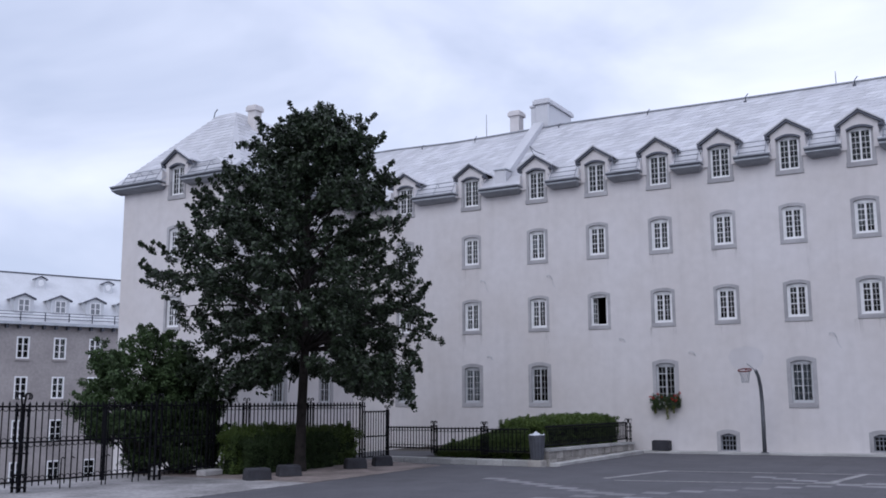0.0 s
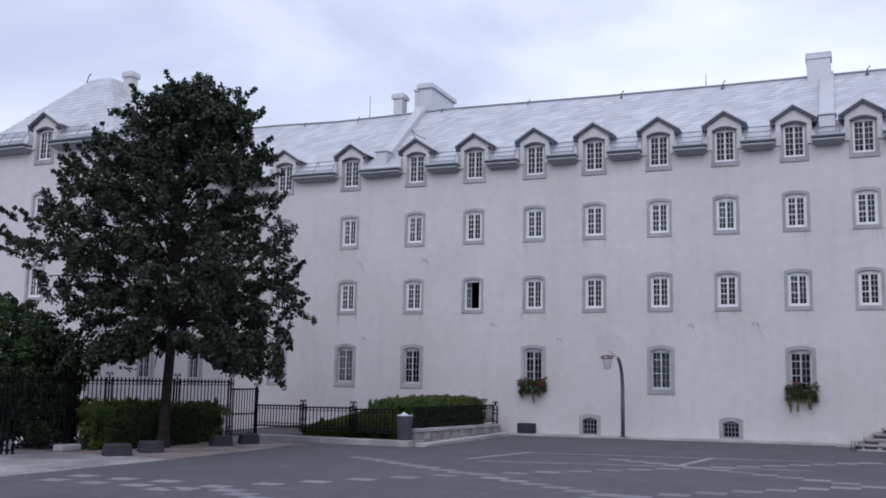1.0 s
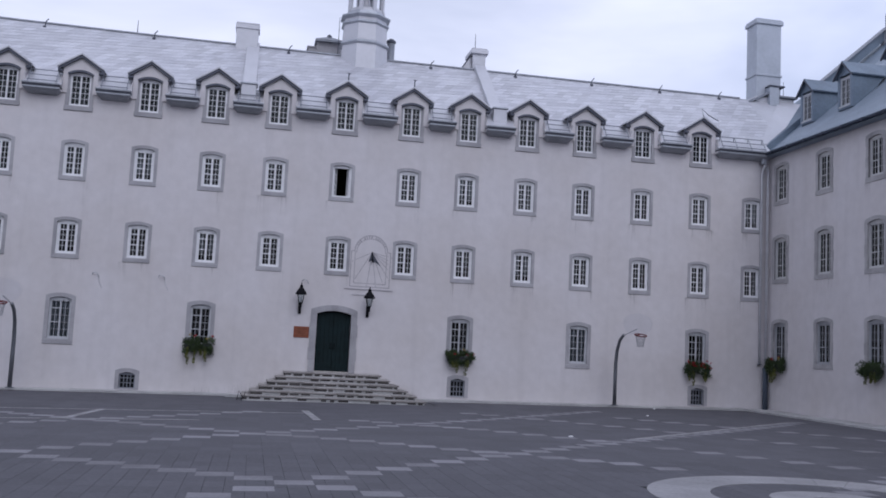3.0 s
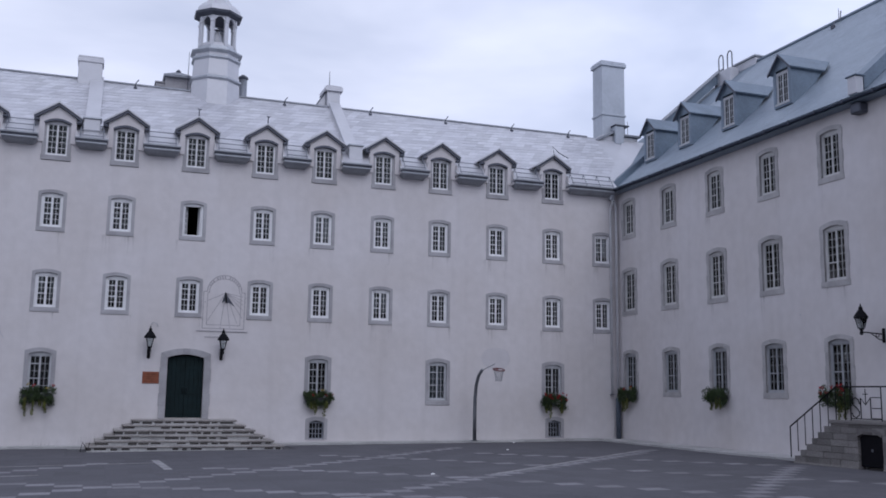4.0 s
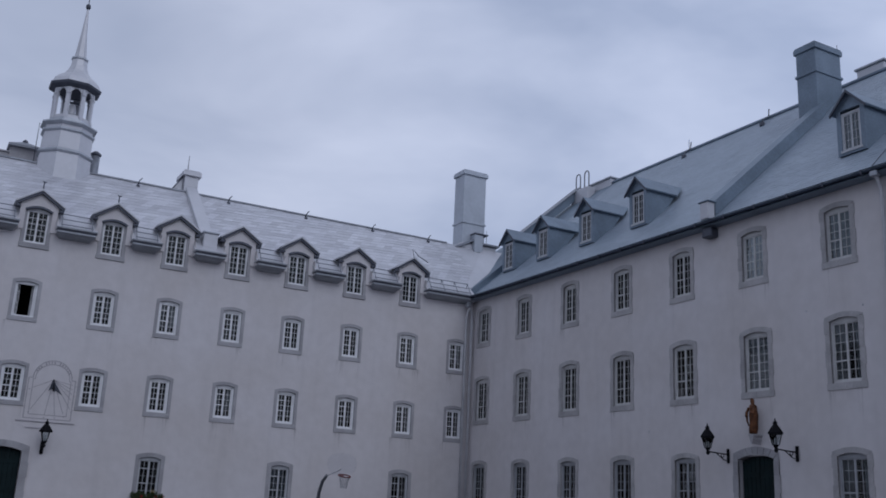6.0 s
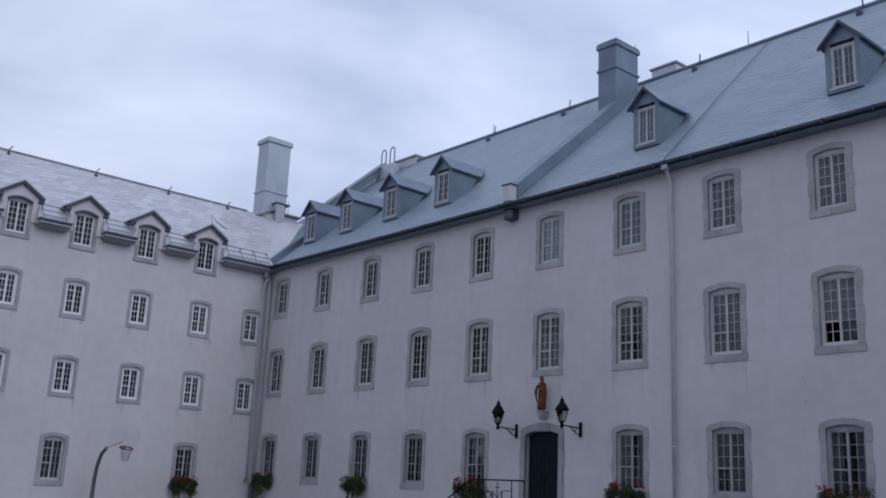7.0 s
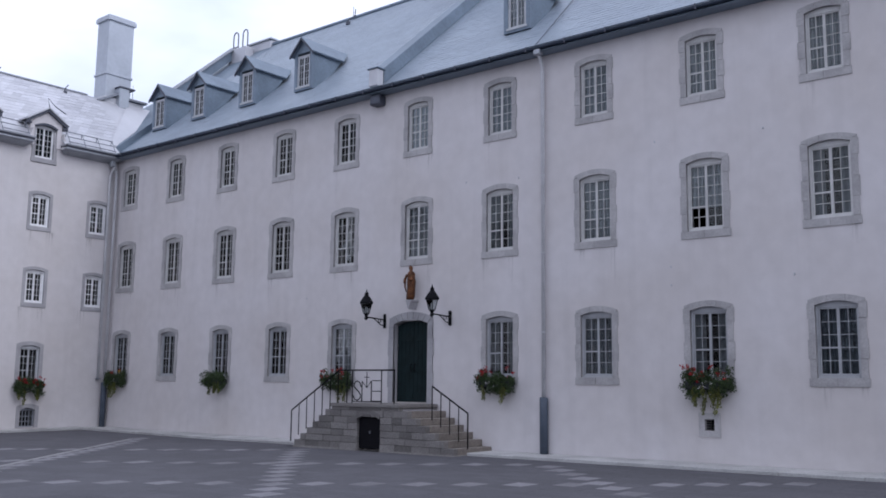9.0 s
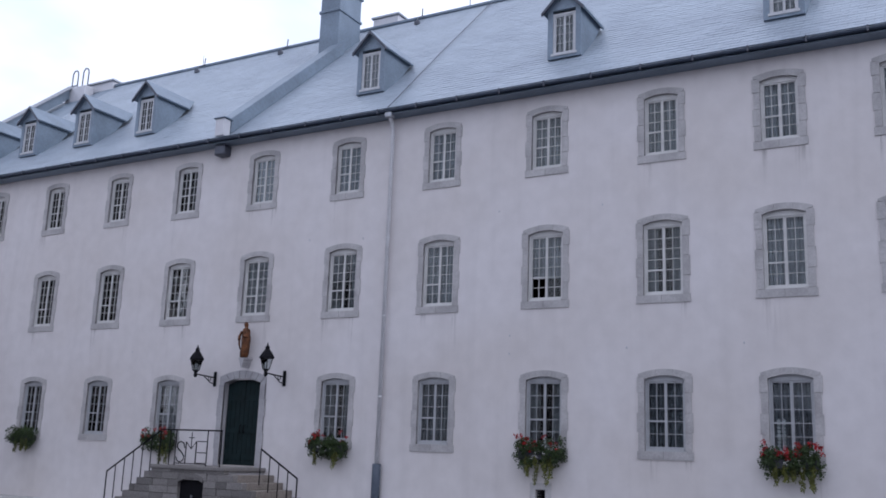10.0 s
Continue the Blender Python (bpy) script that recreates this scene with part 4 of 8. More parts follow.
part("bell", turned(bmesh.new(), [(0.27, 3.5), (0.21, 3.62), (0.17, 3.9), (0.13, 4.06), (0.05, 4.12)], sides=16), SHEETA, turret, "pale bell hanging in the open turret", smooth=True)
part("bell_yoke", boxes((-0.4, 0.4, -0.05, 0.05, 4.12, 4.22), bevel=0.015), TRIM, turret)
# roof house and vent pipe behind the turret
top = empty("roof_house", pose(0.02, 6.6, 15.72), "small grey hipped roof house behind the ridge", "roof house")
part("body", boxes((-0.62, 0.66, -0.5, 0.5, -0.6, 1.5)), STONE_A, top, "pinkish grey stone body")
part("low_annex", boxes((-1.05, -0.62, -0.4, 0.4, -0.6, 1.16), (-1.1, -0.6, -0.46, 0.46, 1.16, 1.24), bevel=0.015), STONE_A, top)
bm = turned(bmesh.new(), [(1.02, 1.46), (1.02, 1.56), (0.12, 1.9)], sides=4, turn=math.pi / 4)
part("hipped_cap", bm, RAILGREY, top)
part("knob", turned(bmesh.new(), [(0.12, 1.88), (0.12, 1.98), (0.02, 2.06)], sides=8), TRIM, top)
top = empty("vent_pipe", pose(3.05, 5.6, 15.3), "stubby round metal vent pipe behind the turret", "vent pipe")
part("pipe", turned(bmesh.new(), [(0.2, 0), (0.2, 2.05)], sides=12), RAILGREY, top, smooth=True)
part("cap", turned(bmesh.new(), [(0.2, 2.03), (0.25, 2.06), (0.25, 2.14), (0.1, 2.26)], sides=12), TRIM, top)
# stonework at the foot of the tall chimney
top = empty("flashing_box", pose(23.2, 4.9, 15.6), "stepped metal flashing box at a tall chimney's foot", "flashing box")
part("step_box", boxes((-0.8, 1.45, -0.45, 0.9, 0, 0.72), bevel=0.03), SHEETA, top)
part("middle_box", boxes((-0.12, 0.42, -0.75, 0.3, 0.2, 1.22), bevel=0.02), SHEETC, top)
part("box_cap", boxes((-0.16, 0.72, -0.8, 0.3, 1.22, 1.3), bevel=0.01), TRIM, top)
part("sloping_edge", prism(bmesh.new(), [(-1.25, 0.38), (-0.1, 0.98), (-0.1, 0.86), (-1.2, 0.28)], -0.62, 0.6), RAILGREY, top)
part("level_edge", boxes((0.46, 1.6, -0.6, 0.9, 0.74, 0.84), bevel=0.01), RAILGREY, top)
# white roof box and ladder loops at the east ridge's end
top = empty("roof_hatch", pose(29.6, 0.75, 19.4), "low pale roof box on the ridge", "roof box")
part("box", boxes((-0.4, 0.8, -0.8, 1.0, 0, 0.8), bevel=0.02), SHEETA, top)
part("lid", boxes((-0.5, 0.9, -0.9, 1.1, 0.8, 0.9), bevel=0.02), TRIMLIGHT, top)
top = empty("roof_ladder", pose(28.7, 1.85, 19.3), "looped metal ladder rails over the roof's end", "ladder")
part("foot_box", boxes((-0.25, 0.3, -0.75, 0.72, -0.4, 0.62), bevel=0.03), SHEETA, top)
for y in (0.4, -0.38):
    loop = [(0, y - 0.2, 0.6)] + [(0, y - 0.2 * math.cos(a), 1.42 + 0.24 * math.sin(a)) for a in [math.pi * i / 6 for i in range(7)]] + [(0, y + 0.2, 0.6)]
    part("loop", tube(bmesh.new(), loop, 0.035), TRIM, top)
top = empty("roof_house", pose(30.4, -16.2, 18.0), "pale stepped roof structure beyond the ridge", "roof house")
part("body", boxes((-0.5, 0.6, -0.6, 0.7, 0, 2.7), bevel=0.02), SHEETA, top)
part("lid", boxes((-0.58, 0.68, -0.68, 0.78, 2.7, 2.8), bevel=0.02), TRIMLIGHT, top)


# ---- small gabled dormers of the east roof ----
def make_east_dormer():
    """Local: x along the eaves, y into the roof, origin at the window's foot on the front."""
    top = empty("dormer_30", Matrix.Identity(4), "", "dormer", kind="structure")
    hw, h = 0.52, 1.42
    bm = boxes((-hw, -0.36, 0, 0.12, -0.1, h), (0.36, hw, 0, 0.12, -0.1, h), (-0.36, 0.36, 0, 0.12, -0.1, 0.02))
    prism(bm, [(-hw, h), (hw, h), (0, h + 0.55)], 0, 0.12)
    part("front", bm, SHEETB, top)
    for s in (-1, 1):
        bm = bmesh.new()
        v = [bm.verts.new(p) for p in ((s * hw, 0.1, -0.5), (s * hw, 0.1, h), (s * hw, h + 0.2, h), (s * (hw - 0.05), 0.1, -0.5), (s * (hw - 0.05), 0.1, h), (s * (hw - 0.05), h + 0.2, h))]
        for f in ((0, 1, 2), (5, 4, 3), (0, 3, 4, 1), (1, 4, 5, 2), (2, 5, 3, 0)):
            bm.faces.new([v[i] for i in f])
        bmesh.ops.recalc_face_normals(bm, faces=bm.faces)
        part("cheek", bm, SHEETB, top)
        bm = bmesh.new()
        v = [bm.verts.new(p) for p in ((0, -0.16, h + 0.62), (s * 0.66, -0.16, h - 0.06), (s * 0.66, h + 0.15, h - 0.06), (0, h + 0.95, h + 0.62),
                                       (0, -0.16, h + 0.55), (s * 0.63, -0.16, h - 0.11), (s * 0.63, h + 0.15, h - 0.11), (0, h + 0.95, h + 0.55))]
        for f in ((0, 1, 2, 3), (7, 6, 5, 4), (0, 4, 5, 1), (1, 5, 6, 2), (2, 6, 7, 3), (3, 7, 4, 0)):
            bm.faces.new([v[i] for i in f])
        bmesh.ops.recalc_face_normals(bm, faces=bm.faces)
        part("roof_sheet", bm, SHEETB, top)
        bm = prism(bmesh.new(), [(0, h + 0.6), (s * 0.66, h - 0.08), (s * 0.66, h - 0.17), (0, h + 0.5)], -0.175, -0.1)
        part("barge_board", bm, TRIM, top)
    part("frame", boxes((-0.36, -0.3, 0.03, 0.11, 0.02, h - 0.1), (0.3, 0.36, 0.03, 0.11, 0.02, h - 0.1), (-0.3, 0.3, 0.03, 0.11, h - 0.16, h - 0.1), (-0.4, 0.4, -0.03, 0.11, -0.02, 0.05)), SOFTPAINT, top)
    for s in (-1, 1):
        bm, panes = casement(0.296, h - 0.23, 2, 4, SOFTPAINT, True)
        leaf = part("casement", bm, SOFTPAINT, top, m=pose(-0.298, 0.04, 0.06) if s < 0 else pose(0.298, 0.085, 0.06, 0, 0, 180))
        for a, b_, c, d in panes:
            part("pane", boxes((a, b_, 0.019, 0.026, c, d)), PANE, leaf)
    part("lining", boxes((-0.45, 0.45, 0.3, 0.34, 0.0, h), (-0.3, 0.02, 0.2, 0.21, 0.1, h - 0.3)), CURTAIN, top)
    return top


first = None
for i, y in enumerate((-1.1, -4.05, -7.35, -10.8, -21.05, -27.85, -34.0)):
    m = EASTM @ pose(-y, 21.95 - XE, 13.62)
    if first is None:
        first = ob = make_east_dormer()
        ob.matrix_basis = m
    else:
        ob = copy_thing(first, m)
    ob.name = "dormer_%d" % (i + 30)
    tagged(ob, "small gabled dormer clad in blue-grey metal", "dormer", "dormers of the east roof", "structure")

# hooks under the east ridge, and a thin cable down its slope
for y in (-6.3, -11.32, -18.47, -25.39, -32.0):
    top = empty("snow_hook", pose(28.95, y, roof_e(28.95)), "small bent metal hook below the roof ridge", "hook", "hooks along the ridge")
    part("hook_bar", tube(bmesh.new(), [(-0.25, -0.05, -0.2), (-0.1, 0.0, 0.1), (0.3, 0.05, 0.35), (0.4, 0.1, 0.75)], 0.03), TRIM, top)
    part("hook_foot", boxes((-0.32, -0.18, -0.16, 0.06, -0.3, -0.12), bevel=0.02), TRIM, top)
top = empty("roof_cable", pose(20.4, -22.76, roof_e(20.4)), "thin dark cable running up the slope of the roof", "cable")
part("cable", tube(bmesh.new(), [(dx, dy, dx * MEAST + 0.02) for dx, dy in ((0.0, 0.0), (1.5, 0.2), (4.2, 0.58), (6.4, 0.8), (8.9, 1.08))], 0.016, 5), TRIM, top)

# ---- eaves gutter and downpipes of the east wing ----
top = empty("gutter", EASTM @ pose(0, -0.42, 11.86), "dark half-round gutter along the eaves on small brackets", "gutter", "gutters along the eaves", "structure")
part("trough", boxes((0.5, 46.9, -0.08, 0.09, 0.125, 0.225), bevel=0.03), GUTTER, top)
part("trough_lip", boxes((0.5, 46.9, -0.10, -0.05, 0.225, 0.25), bevel=0.01), SHEETB, top)
part("soffit", boxes((0.5, 46.9, 0.07, 0.42, 0.09, 0.14)), STUCCO, top)
for i in range(34):
    x = 1.0 + i * 1.35
    part("gutter_bracket", boxes((x - 0.02, x + 0.02, -0.11, 0.06, 0.09, 0.26), bevel=0.008), TRIM, top)


def downpipe(m, z0, zboot, z1, hopper, label):
    top = empty("downpipe", m, label, "downpipe", "downpipes")
    part("pipe", tube(bmesh.new(), [(0, 0, zboot), (0, 0, z1 - 0.45), (0, -0.1, z1 - 0.2), (0, -0.28, z1)], 0.057, 10), PIPE, top, smooth=True)
    part("boot", turned(bmesh.new(), [(0.12, z0), (0.12, zboot), (0.1, zboot + 0.02)], sides=14), BOOT, top, "dark thick pipe boot", smooth=True)
    for z in (3.6, 5.9, 8.2, 10.2):
        part("clip", turned(bmesh.new(), [(0.068, z), (0.068, z + 0.04)], sides=10), PIPE, top)
    if hopper:
        part("hopper", boxes((-0.12, 0.12, -0.34, -0.12, z1 - 0.12, z1 + 0.18), bevel=0.03), TRIMLIGHT, top)
    return top


downpipe(EASTM @ pose(22.95, -0.13, 0), 0.15, 1.75, 11.95, True, "pale downpipe with a thick grey boot on the white wall")
downpipe(EASTM @ pose(0.25, -0.2, 0), 0.1, 2.05, 11.7, True, "pale downpipe with a thick grey boot in the corner")
downpipe(NORTH @ pose(XE - 0.42, -0.1, 0), 2.2, 2.21, 11.5, False, "second slim pale downpipe in the corner")
# valley sheet between the two roofs
bm = bmesh.new()
vv = [bm.verts.new(p) for p in ((20.75, 0.3, roof_n(0.3) + 0.02), (25.6, 4.42, roof_n(4.42) + 0.02), (23.7, 4.42, roof_n(4.42) + 0.02), (20.4, 0.3, roof_n(0.3) + 0.02))]
vb = [bm.verts.new(v.co - Vector((0, 0, 0.06))) for v in vv]
bm.faces.new(vv)
bm.faces.new(vb[::-1])
for i in range(4):
    bm.faces.new((vv[i], vb[i], vb[(i + 1) % 4], vv[(i + 1) % 4]))
bmesh.ops.recalc_face_normals(bm, faces=bm.faces)
part("valley_sheet", bm, SHEETA, ROOF_N, "pale sheet along the valley")

# ---- west pavilion ----
WESTF = Matrix.Translation((XW0, YW, 0))
WESTE = Matrix.Translation((XW1, YW, 0)) @ Matrix.Rotation(radians(90), 4, "Z")
hf, he = [], []
front_x = 3.5
for z in (8.3, 5.1):
    hole(hf, "upper", front_x, z)
    for x in (3.72, 7.3):
        hole(he, "upper", x, z)
hole(hf, "ground", front_x, 1.63)
for x in (3.72, 7.3):
    hole(he, "ground", x, 1.63)
hf.append((front_x - 0.5, front_x + 0.5, 11.25, 12.0))
wall("wall_west_front", WESTF, 0, XW1 - XW0, -8.0, EAVE, hf, "white stuccoed front of the west pavilion")
wall("wall_west_side", WESTE, 0.6, 9.6, -8.0, EAVE, he, "white stuccoed side of the west pavilion")
tagged(part("wall_west_back", boxes((XW0, XW0 + 0.5, YW + 0.6, 12.0, -8.0, EAVE)), STUCCO), "plain white stuccoed end wall", "wall", kind="structure")
tagged(part("wall_north_back", boxes((XW0, 33.0, 9.2, 9.8, -8.0, EAVE)), STUCCO), "plain rear wall closing the building", "wall", kind="structure")
for z in (8.3, 5.1):
    window_at(WESTF, "upper", front_x, z, False, 0)
    for x in (3.72, 7.3):
        window_at(WESTE, "upper", x, z, False, 0)
window_at(WESTF, "ground", front_x, 1.63)
for x in (3.72, 7.3):
    window_at(WESTE, "ground", x, 1.63)
# one near-black block paints the darkness behind these windows
tagged(part("room_lining_west", boxes((XW0 + 1.8, XW1 - 1.8, YW + 1.8, 4.0, -1, 12.0)), ROOMSHADE), "near-black block painted as unlit rooms behind the pavilion windows", "interior", kind="structure")
ob = copy_thing(DORMER, WESTF @ pose(front_x, 0, 11.2))
ob.name = "dormer_18"
gutter_bay(WESTF, -0.4, front_x - 0.68)
gutter_bay(WESTF, front_x + 0.68, XW1 - XW0 + 0.5)
gutter_bay(WESTE, -0.5, 9.3)
snow_guard(WESTF, 0.2, front_x - 1.0)
snow_guard(WESTF, front_x + 1.0, XW1 - XW0)
snow_guard(WESTE, 0.3, 4.0)
RY, RZ = -5.5, 16.48
TA, TB = -37.4, -36.1            # the narrow flat top between the hips
cut = 0.75 / (RY - YW + 0.45)
fl = (XW0 - 0.45 + cut * (TA - XW0 + 0.45), YW + 0.3, 12.1 + cut * (RZ - 12.1))
fr = (XW1 + 0.45 + cut * (TB - XW1 - 0.45), fl[1], fl[2])
bm = bmesh.new()
pts = [fl, fr, (XW1 + 0.45, 4.5, 12.1), (XW0 - 0.45, 4.5, 12.1), (TA, RY, RZ), (TA, 4.5, RZ), (XW1 + 0.45, YW + 0.3, 12.1), (XW0 - 0.45, YW + 0.3, 12.1), (TB, RY, RZ), (TB, 4.5, RZ)]
v = [bm.verts.new(p) for p in pts]
for f in ((0, 1, 8, 4), (1, 6, 2, 9, 8), (7, 0, 4, 5, 3), (4, 8, 9, 5), (2, 3, 5, 9), (3, 2, 6, 7), (0, 7, 6, 1)):
    bm.faces.new([v[i] for i in f])
bmesh.ops.recalc_face_normals(bm, faces=bm.faces)
ROOF_W = tagged(part("roof_west", bm, SHEETA), "pale tin-shingled hipped roof of the west pavilion", "roof", kind="structure")


def slope_plates(parent, a, b, apex_a, apex_b, rowh=0.33, width=0.42):
    """Overlapping plates on a slope that narrows from a-b to apex_a-apex_b."""
    a, b, c, d = Vector(a), Vector(b), Vector(apex_a), Vector(apex_b)
    nrm = (b - a).cross(c - a).normalized()
    rows = int(((c + d) / 2 - (a + b) / 2).length / rowh)
    verts, faces = [], []
    for r in range(rows):
        s0, s1 = r / rows, min(1, (r + 1.06) / rows)
        l0, r0, l1, r1 = a.lerp(c, s0), b.lerp(d, s0), a.lerp(c, s1), b.lerp(d, s1)
        n = max(1, int((r0 - l0).length / width))
        for i in range(n):
            f0, f1 = i / n, (i + 0.985) / n
            k = len(verts)
            f2, f3 = min(f0 + 0.2 / max((r0 - l0).length, 0.5), 1), min(f1 + 0.2 / max((r0 - l0).length, 0.5), 1)
            verts += [l0.lerp(r0, f0) + nrm * 0.018, l0.lerp(r0, f1) + nrm * 0.018, l1.lerp(r1, f3) + nrm * 0.008, l1.lerp(r1, f2) + nrm * 0.008, l0.lerp(r0, f0), l0.lerp(r0, f1)]
            faces += [(k, k + 1, k + 2, k + 3), (k + 4, k + 5, k + 1, k)]
    ob = raw("shingles", verts, faces, ROOFA, parent, "overlapping pale tin plates")
    ob["kind"] = "stuff"


slope_plates(ROOF_W, pts[0], pts[1], (TA, RY, RZ), (TB, RY, RZ))
slope_plates(ROOF_W, (XW1 + 0.45, YW + 0.3, 12.1), pts[2], (TB, RY, RZ), (TB, 4.5, RZ))
chimney("chimney", -35.62, -35.12, -5.2, -4.7, 14.9, 16.82, STUCCO, "small stuccoed chimney on the pavilion roof", cap=0.08)
top = empty("snow_hook", pose(TA - 0.1, RY - 0.15, RZ - 0.15), "small bent metal hook on the hip", "hook", "hooks along the ridge")
part("hook_bar", tube(bmesh.new(), [(0, 0, 0.02), (0.2, -0.12, 0.25), (0.34, -0.1, 0.4)], 0.025), TRIM, top)

# ---- unseen plain wall behind the camera, added to close the court and cut light ----
tagged(part("wall_south", boxes((-30.0, 34.0, -58.6, -58.0, -1.0, 12.5)), STUCCO), "unseen plain white wall added to close the south side", "wall", kind="structure")


# ---- doors ----
def arched_door(base, x, z0, z1, w, half_leaf, label, name):
    """A double door of upright boards in an arched stone surround."""
    top = empty(name, base @ pose(x, 0, z0), label, "door", kind="structure")
    h = z1 - z0
    sb = 0.26 if half_leaf else 0.2
    wo = w + 2 * sb
    bm = ring(bmesh.new(), arched(wo, -0.02, h + 0.24, 0.2), arched(w, -0.01, h, 0.14), -0.03, 0.3)
    sur = part("surround", bm, STONE_A, top)
    cuts = [0.0, 0.5, 1.02, 1.5, 2.05, h - 0.2]
    for s in (-1, 1):
        for i in range(5):
            e = 0.03 if i % 2 else 0.0
            xs = sorted((s * w / 2, s * (wo / 2 + e)))
            part("stone", prism(bmesh.new(), [(xs[0], cuts[i] + 0.006), (xs[1], cuts[i] + 0.006), (xs[1], cuts[i + 1] - 0.006), (xs[0], cuts[i + 1] - 0.006)], -0.05, 0.02), STONE_A, sur)
    k = 7
    for i in range(k):
        a, b = -1 + 2 * i / k + 0.01, -1 + 2 * (i + 1) / k - 0.01
        lo = lambda t: (t * w / 2, h - 0.14 * t * t)
        hi = lambda t: (t * wo / 2, h + 0.24 - 0.2 * t * t)
        part("stone", prism(bmesh.new(), [lo(a), lo((a + b) / 2), lo(b), hi(b), hi((a + b) / 2), hi(a)], -0.05, 0.02), STONE_A, sur)
    for s in (-1, 1):
        bm = bmesh.new()
        n = 4
        for i in range(n):
            xa, xb = s * (w / 2 - 0.02) * i / n + s * 0.008, s * (w / 2 - 0.02) * (i + 1) / n - s * 0.004
            xs = sorted((xa, xb))
            zt = lambda q: h - 0.06 - 0.14 * (2 * q / w) ** 2
            prism(bm, [(xs[0], 0.03), (xs[1], 0.03), (xs[1], zt(xs[1])), (xs[0], zt(xs[0]))], 0.16, 0.2)
        for z in (0.2, 1.0, 2.0):
            xs = sorted((s * 0.02, s * (w / 2 - 0.06)))
            box(bm, xs[0], xs[1], 0.14, 0.17, z, z + 0.16)
        leaf = part("door_leaf", bm, DARKGREEN, top)
        part("handle", tube(bmesh.new(), [(s * 0.08, 0.15, 1.0), (s * 0.08, 0.09, 1.04), (s * 0.08, 0.09, 1.22), (s * 0.08, 0.15, 1.26)], 0.014), IRON, leaf, "black iron pull handle")
    part("threshold", boxes((-w / 2, w / 2, -0.04, 0.3, -0.02, 0.04), bevel=0.01), STEP, top)
    # near-black sheet that paints the dark behind the boards
    part("backing", boxes((-w / 2, w / 2, 0.3, 0.34, 0.0, h)), ROOMSHADE, top)
    return top


arched_door(NORTH, 0.58, 0.98, 3.58, 1.45, True, "dark green arched double door above stone steps", "door_1")
arched_door(EASTM, 17.77, 1.5, 4.18, 1.46, False, "dark green arched door at the head of a double stair", "door_2")

# ---- basement windows and the small vent ----
for i, (x, z0, z1) in enumerate(BASE_N):
    top = empty("basement_window", pose(x, 0, z0), "low barred basement window in a rough stone arch", "window", "basement windows", "structure")
    h, w = z1 - z0, 0.94
    part("surround", ring(bmesh.new(), arched(w, 0, h, 0.1), arched(w - 0.3, 0.02, h - 0.16, 0.1), -0.03, 0.25), STONE_A, top)
    part("glass", boxes((-0.32, 0.32, 0.18, 0.19, 0.02, h - 0.17)), PANE, top)
    bm = boxes((-0.32, -0.27, 0.1, 0.16, 0.02, h - 0.2), (0.27, 0.32, 0.1, 0.16, 0.02, h - 0.2), (-0.27, 0.27, 0.1, 0.16, 0.02, 0.07), (-0.27, 0.27, 0.1, 0.16, h - 0.28, h - 0.2))
    for j in (-0.135, 0, 0.135):
        box(bm, j - 0.014, j + 0.014, 0.11, 0.15, 0.07, h - 0.24)
    for j in (0.25, 0.45):
        box(bm, -0.27, 0.27, 0.112, 0.148, j - 0.014, j + 0.014)
    part("grille", bm, RAILGREY, top)
top = empty("wall_vent", EASTM @ pose(27.86, 0, 0.86), "small square vent hole in a stone frame", "vent", kind="structure")
part("surround", ring(bmesh.new(), [(-0.29, 0), (0.29, 0), (0.29, 0.6), (-0.29, 0.6)], [(-0.13, 0.16), (0.13, 0.16), (0.13, 0.44), (-0.13, 0.44)], -0.025, 0.3), STONE, top)
part("grille", boxes(*[(-0.13, 0.13, 0.1, 0.11, 0.2 + 0.06 * i, 0.22 + 0.06 * i) for i in range(4)]), IRON, top)

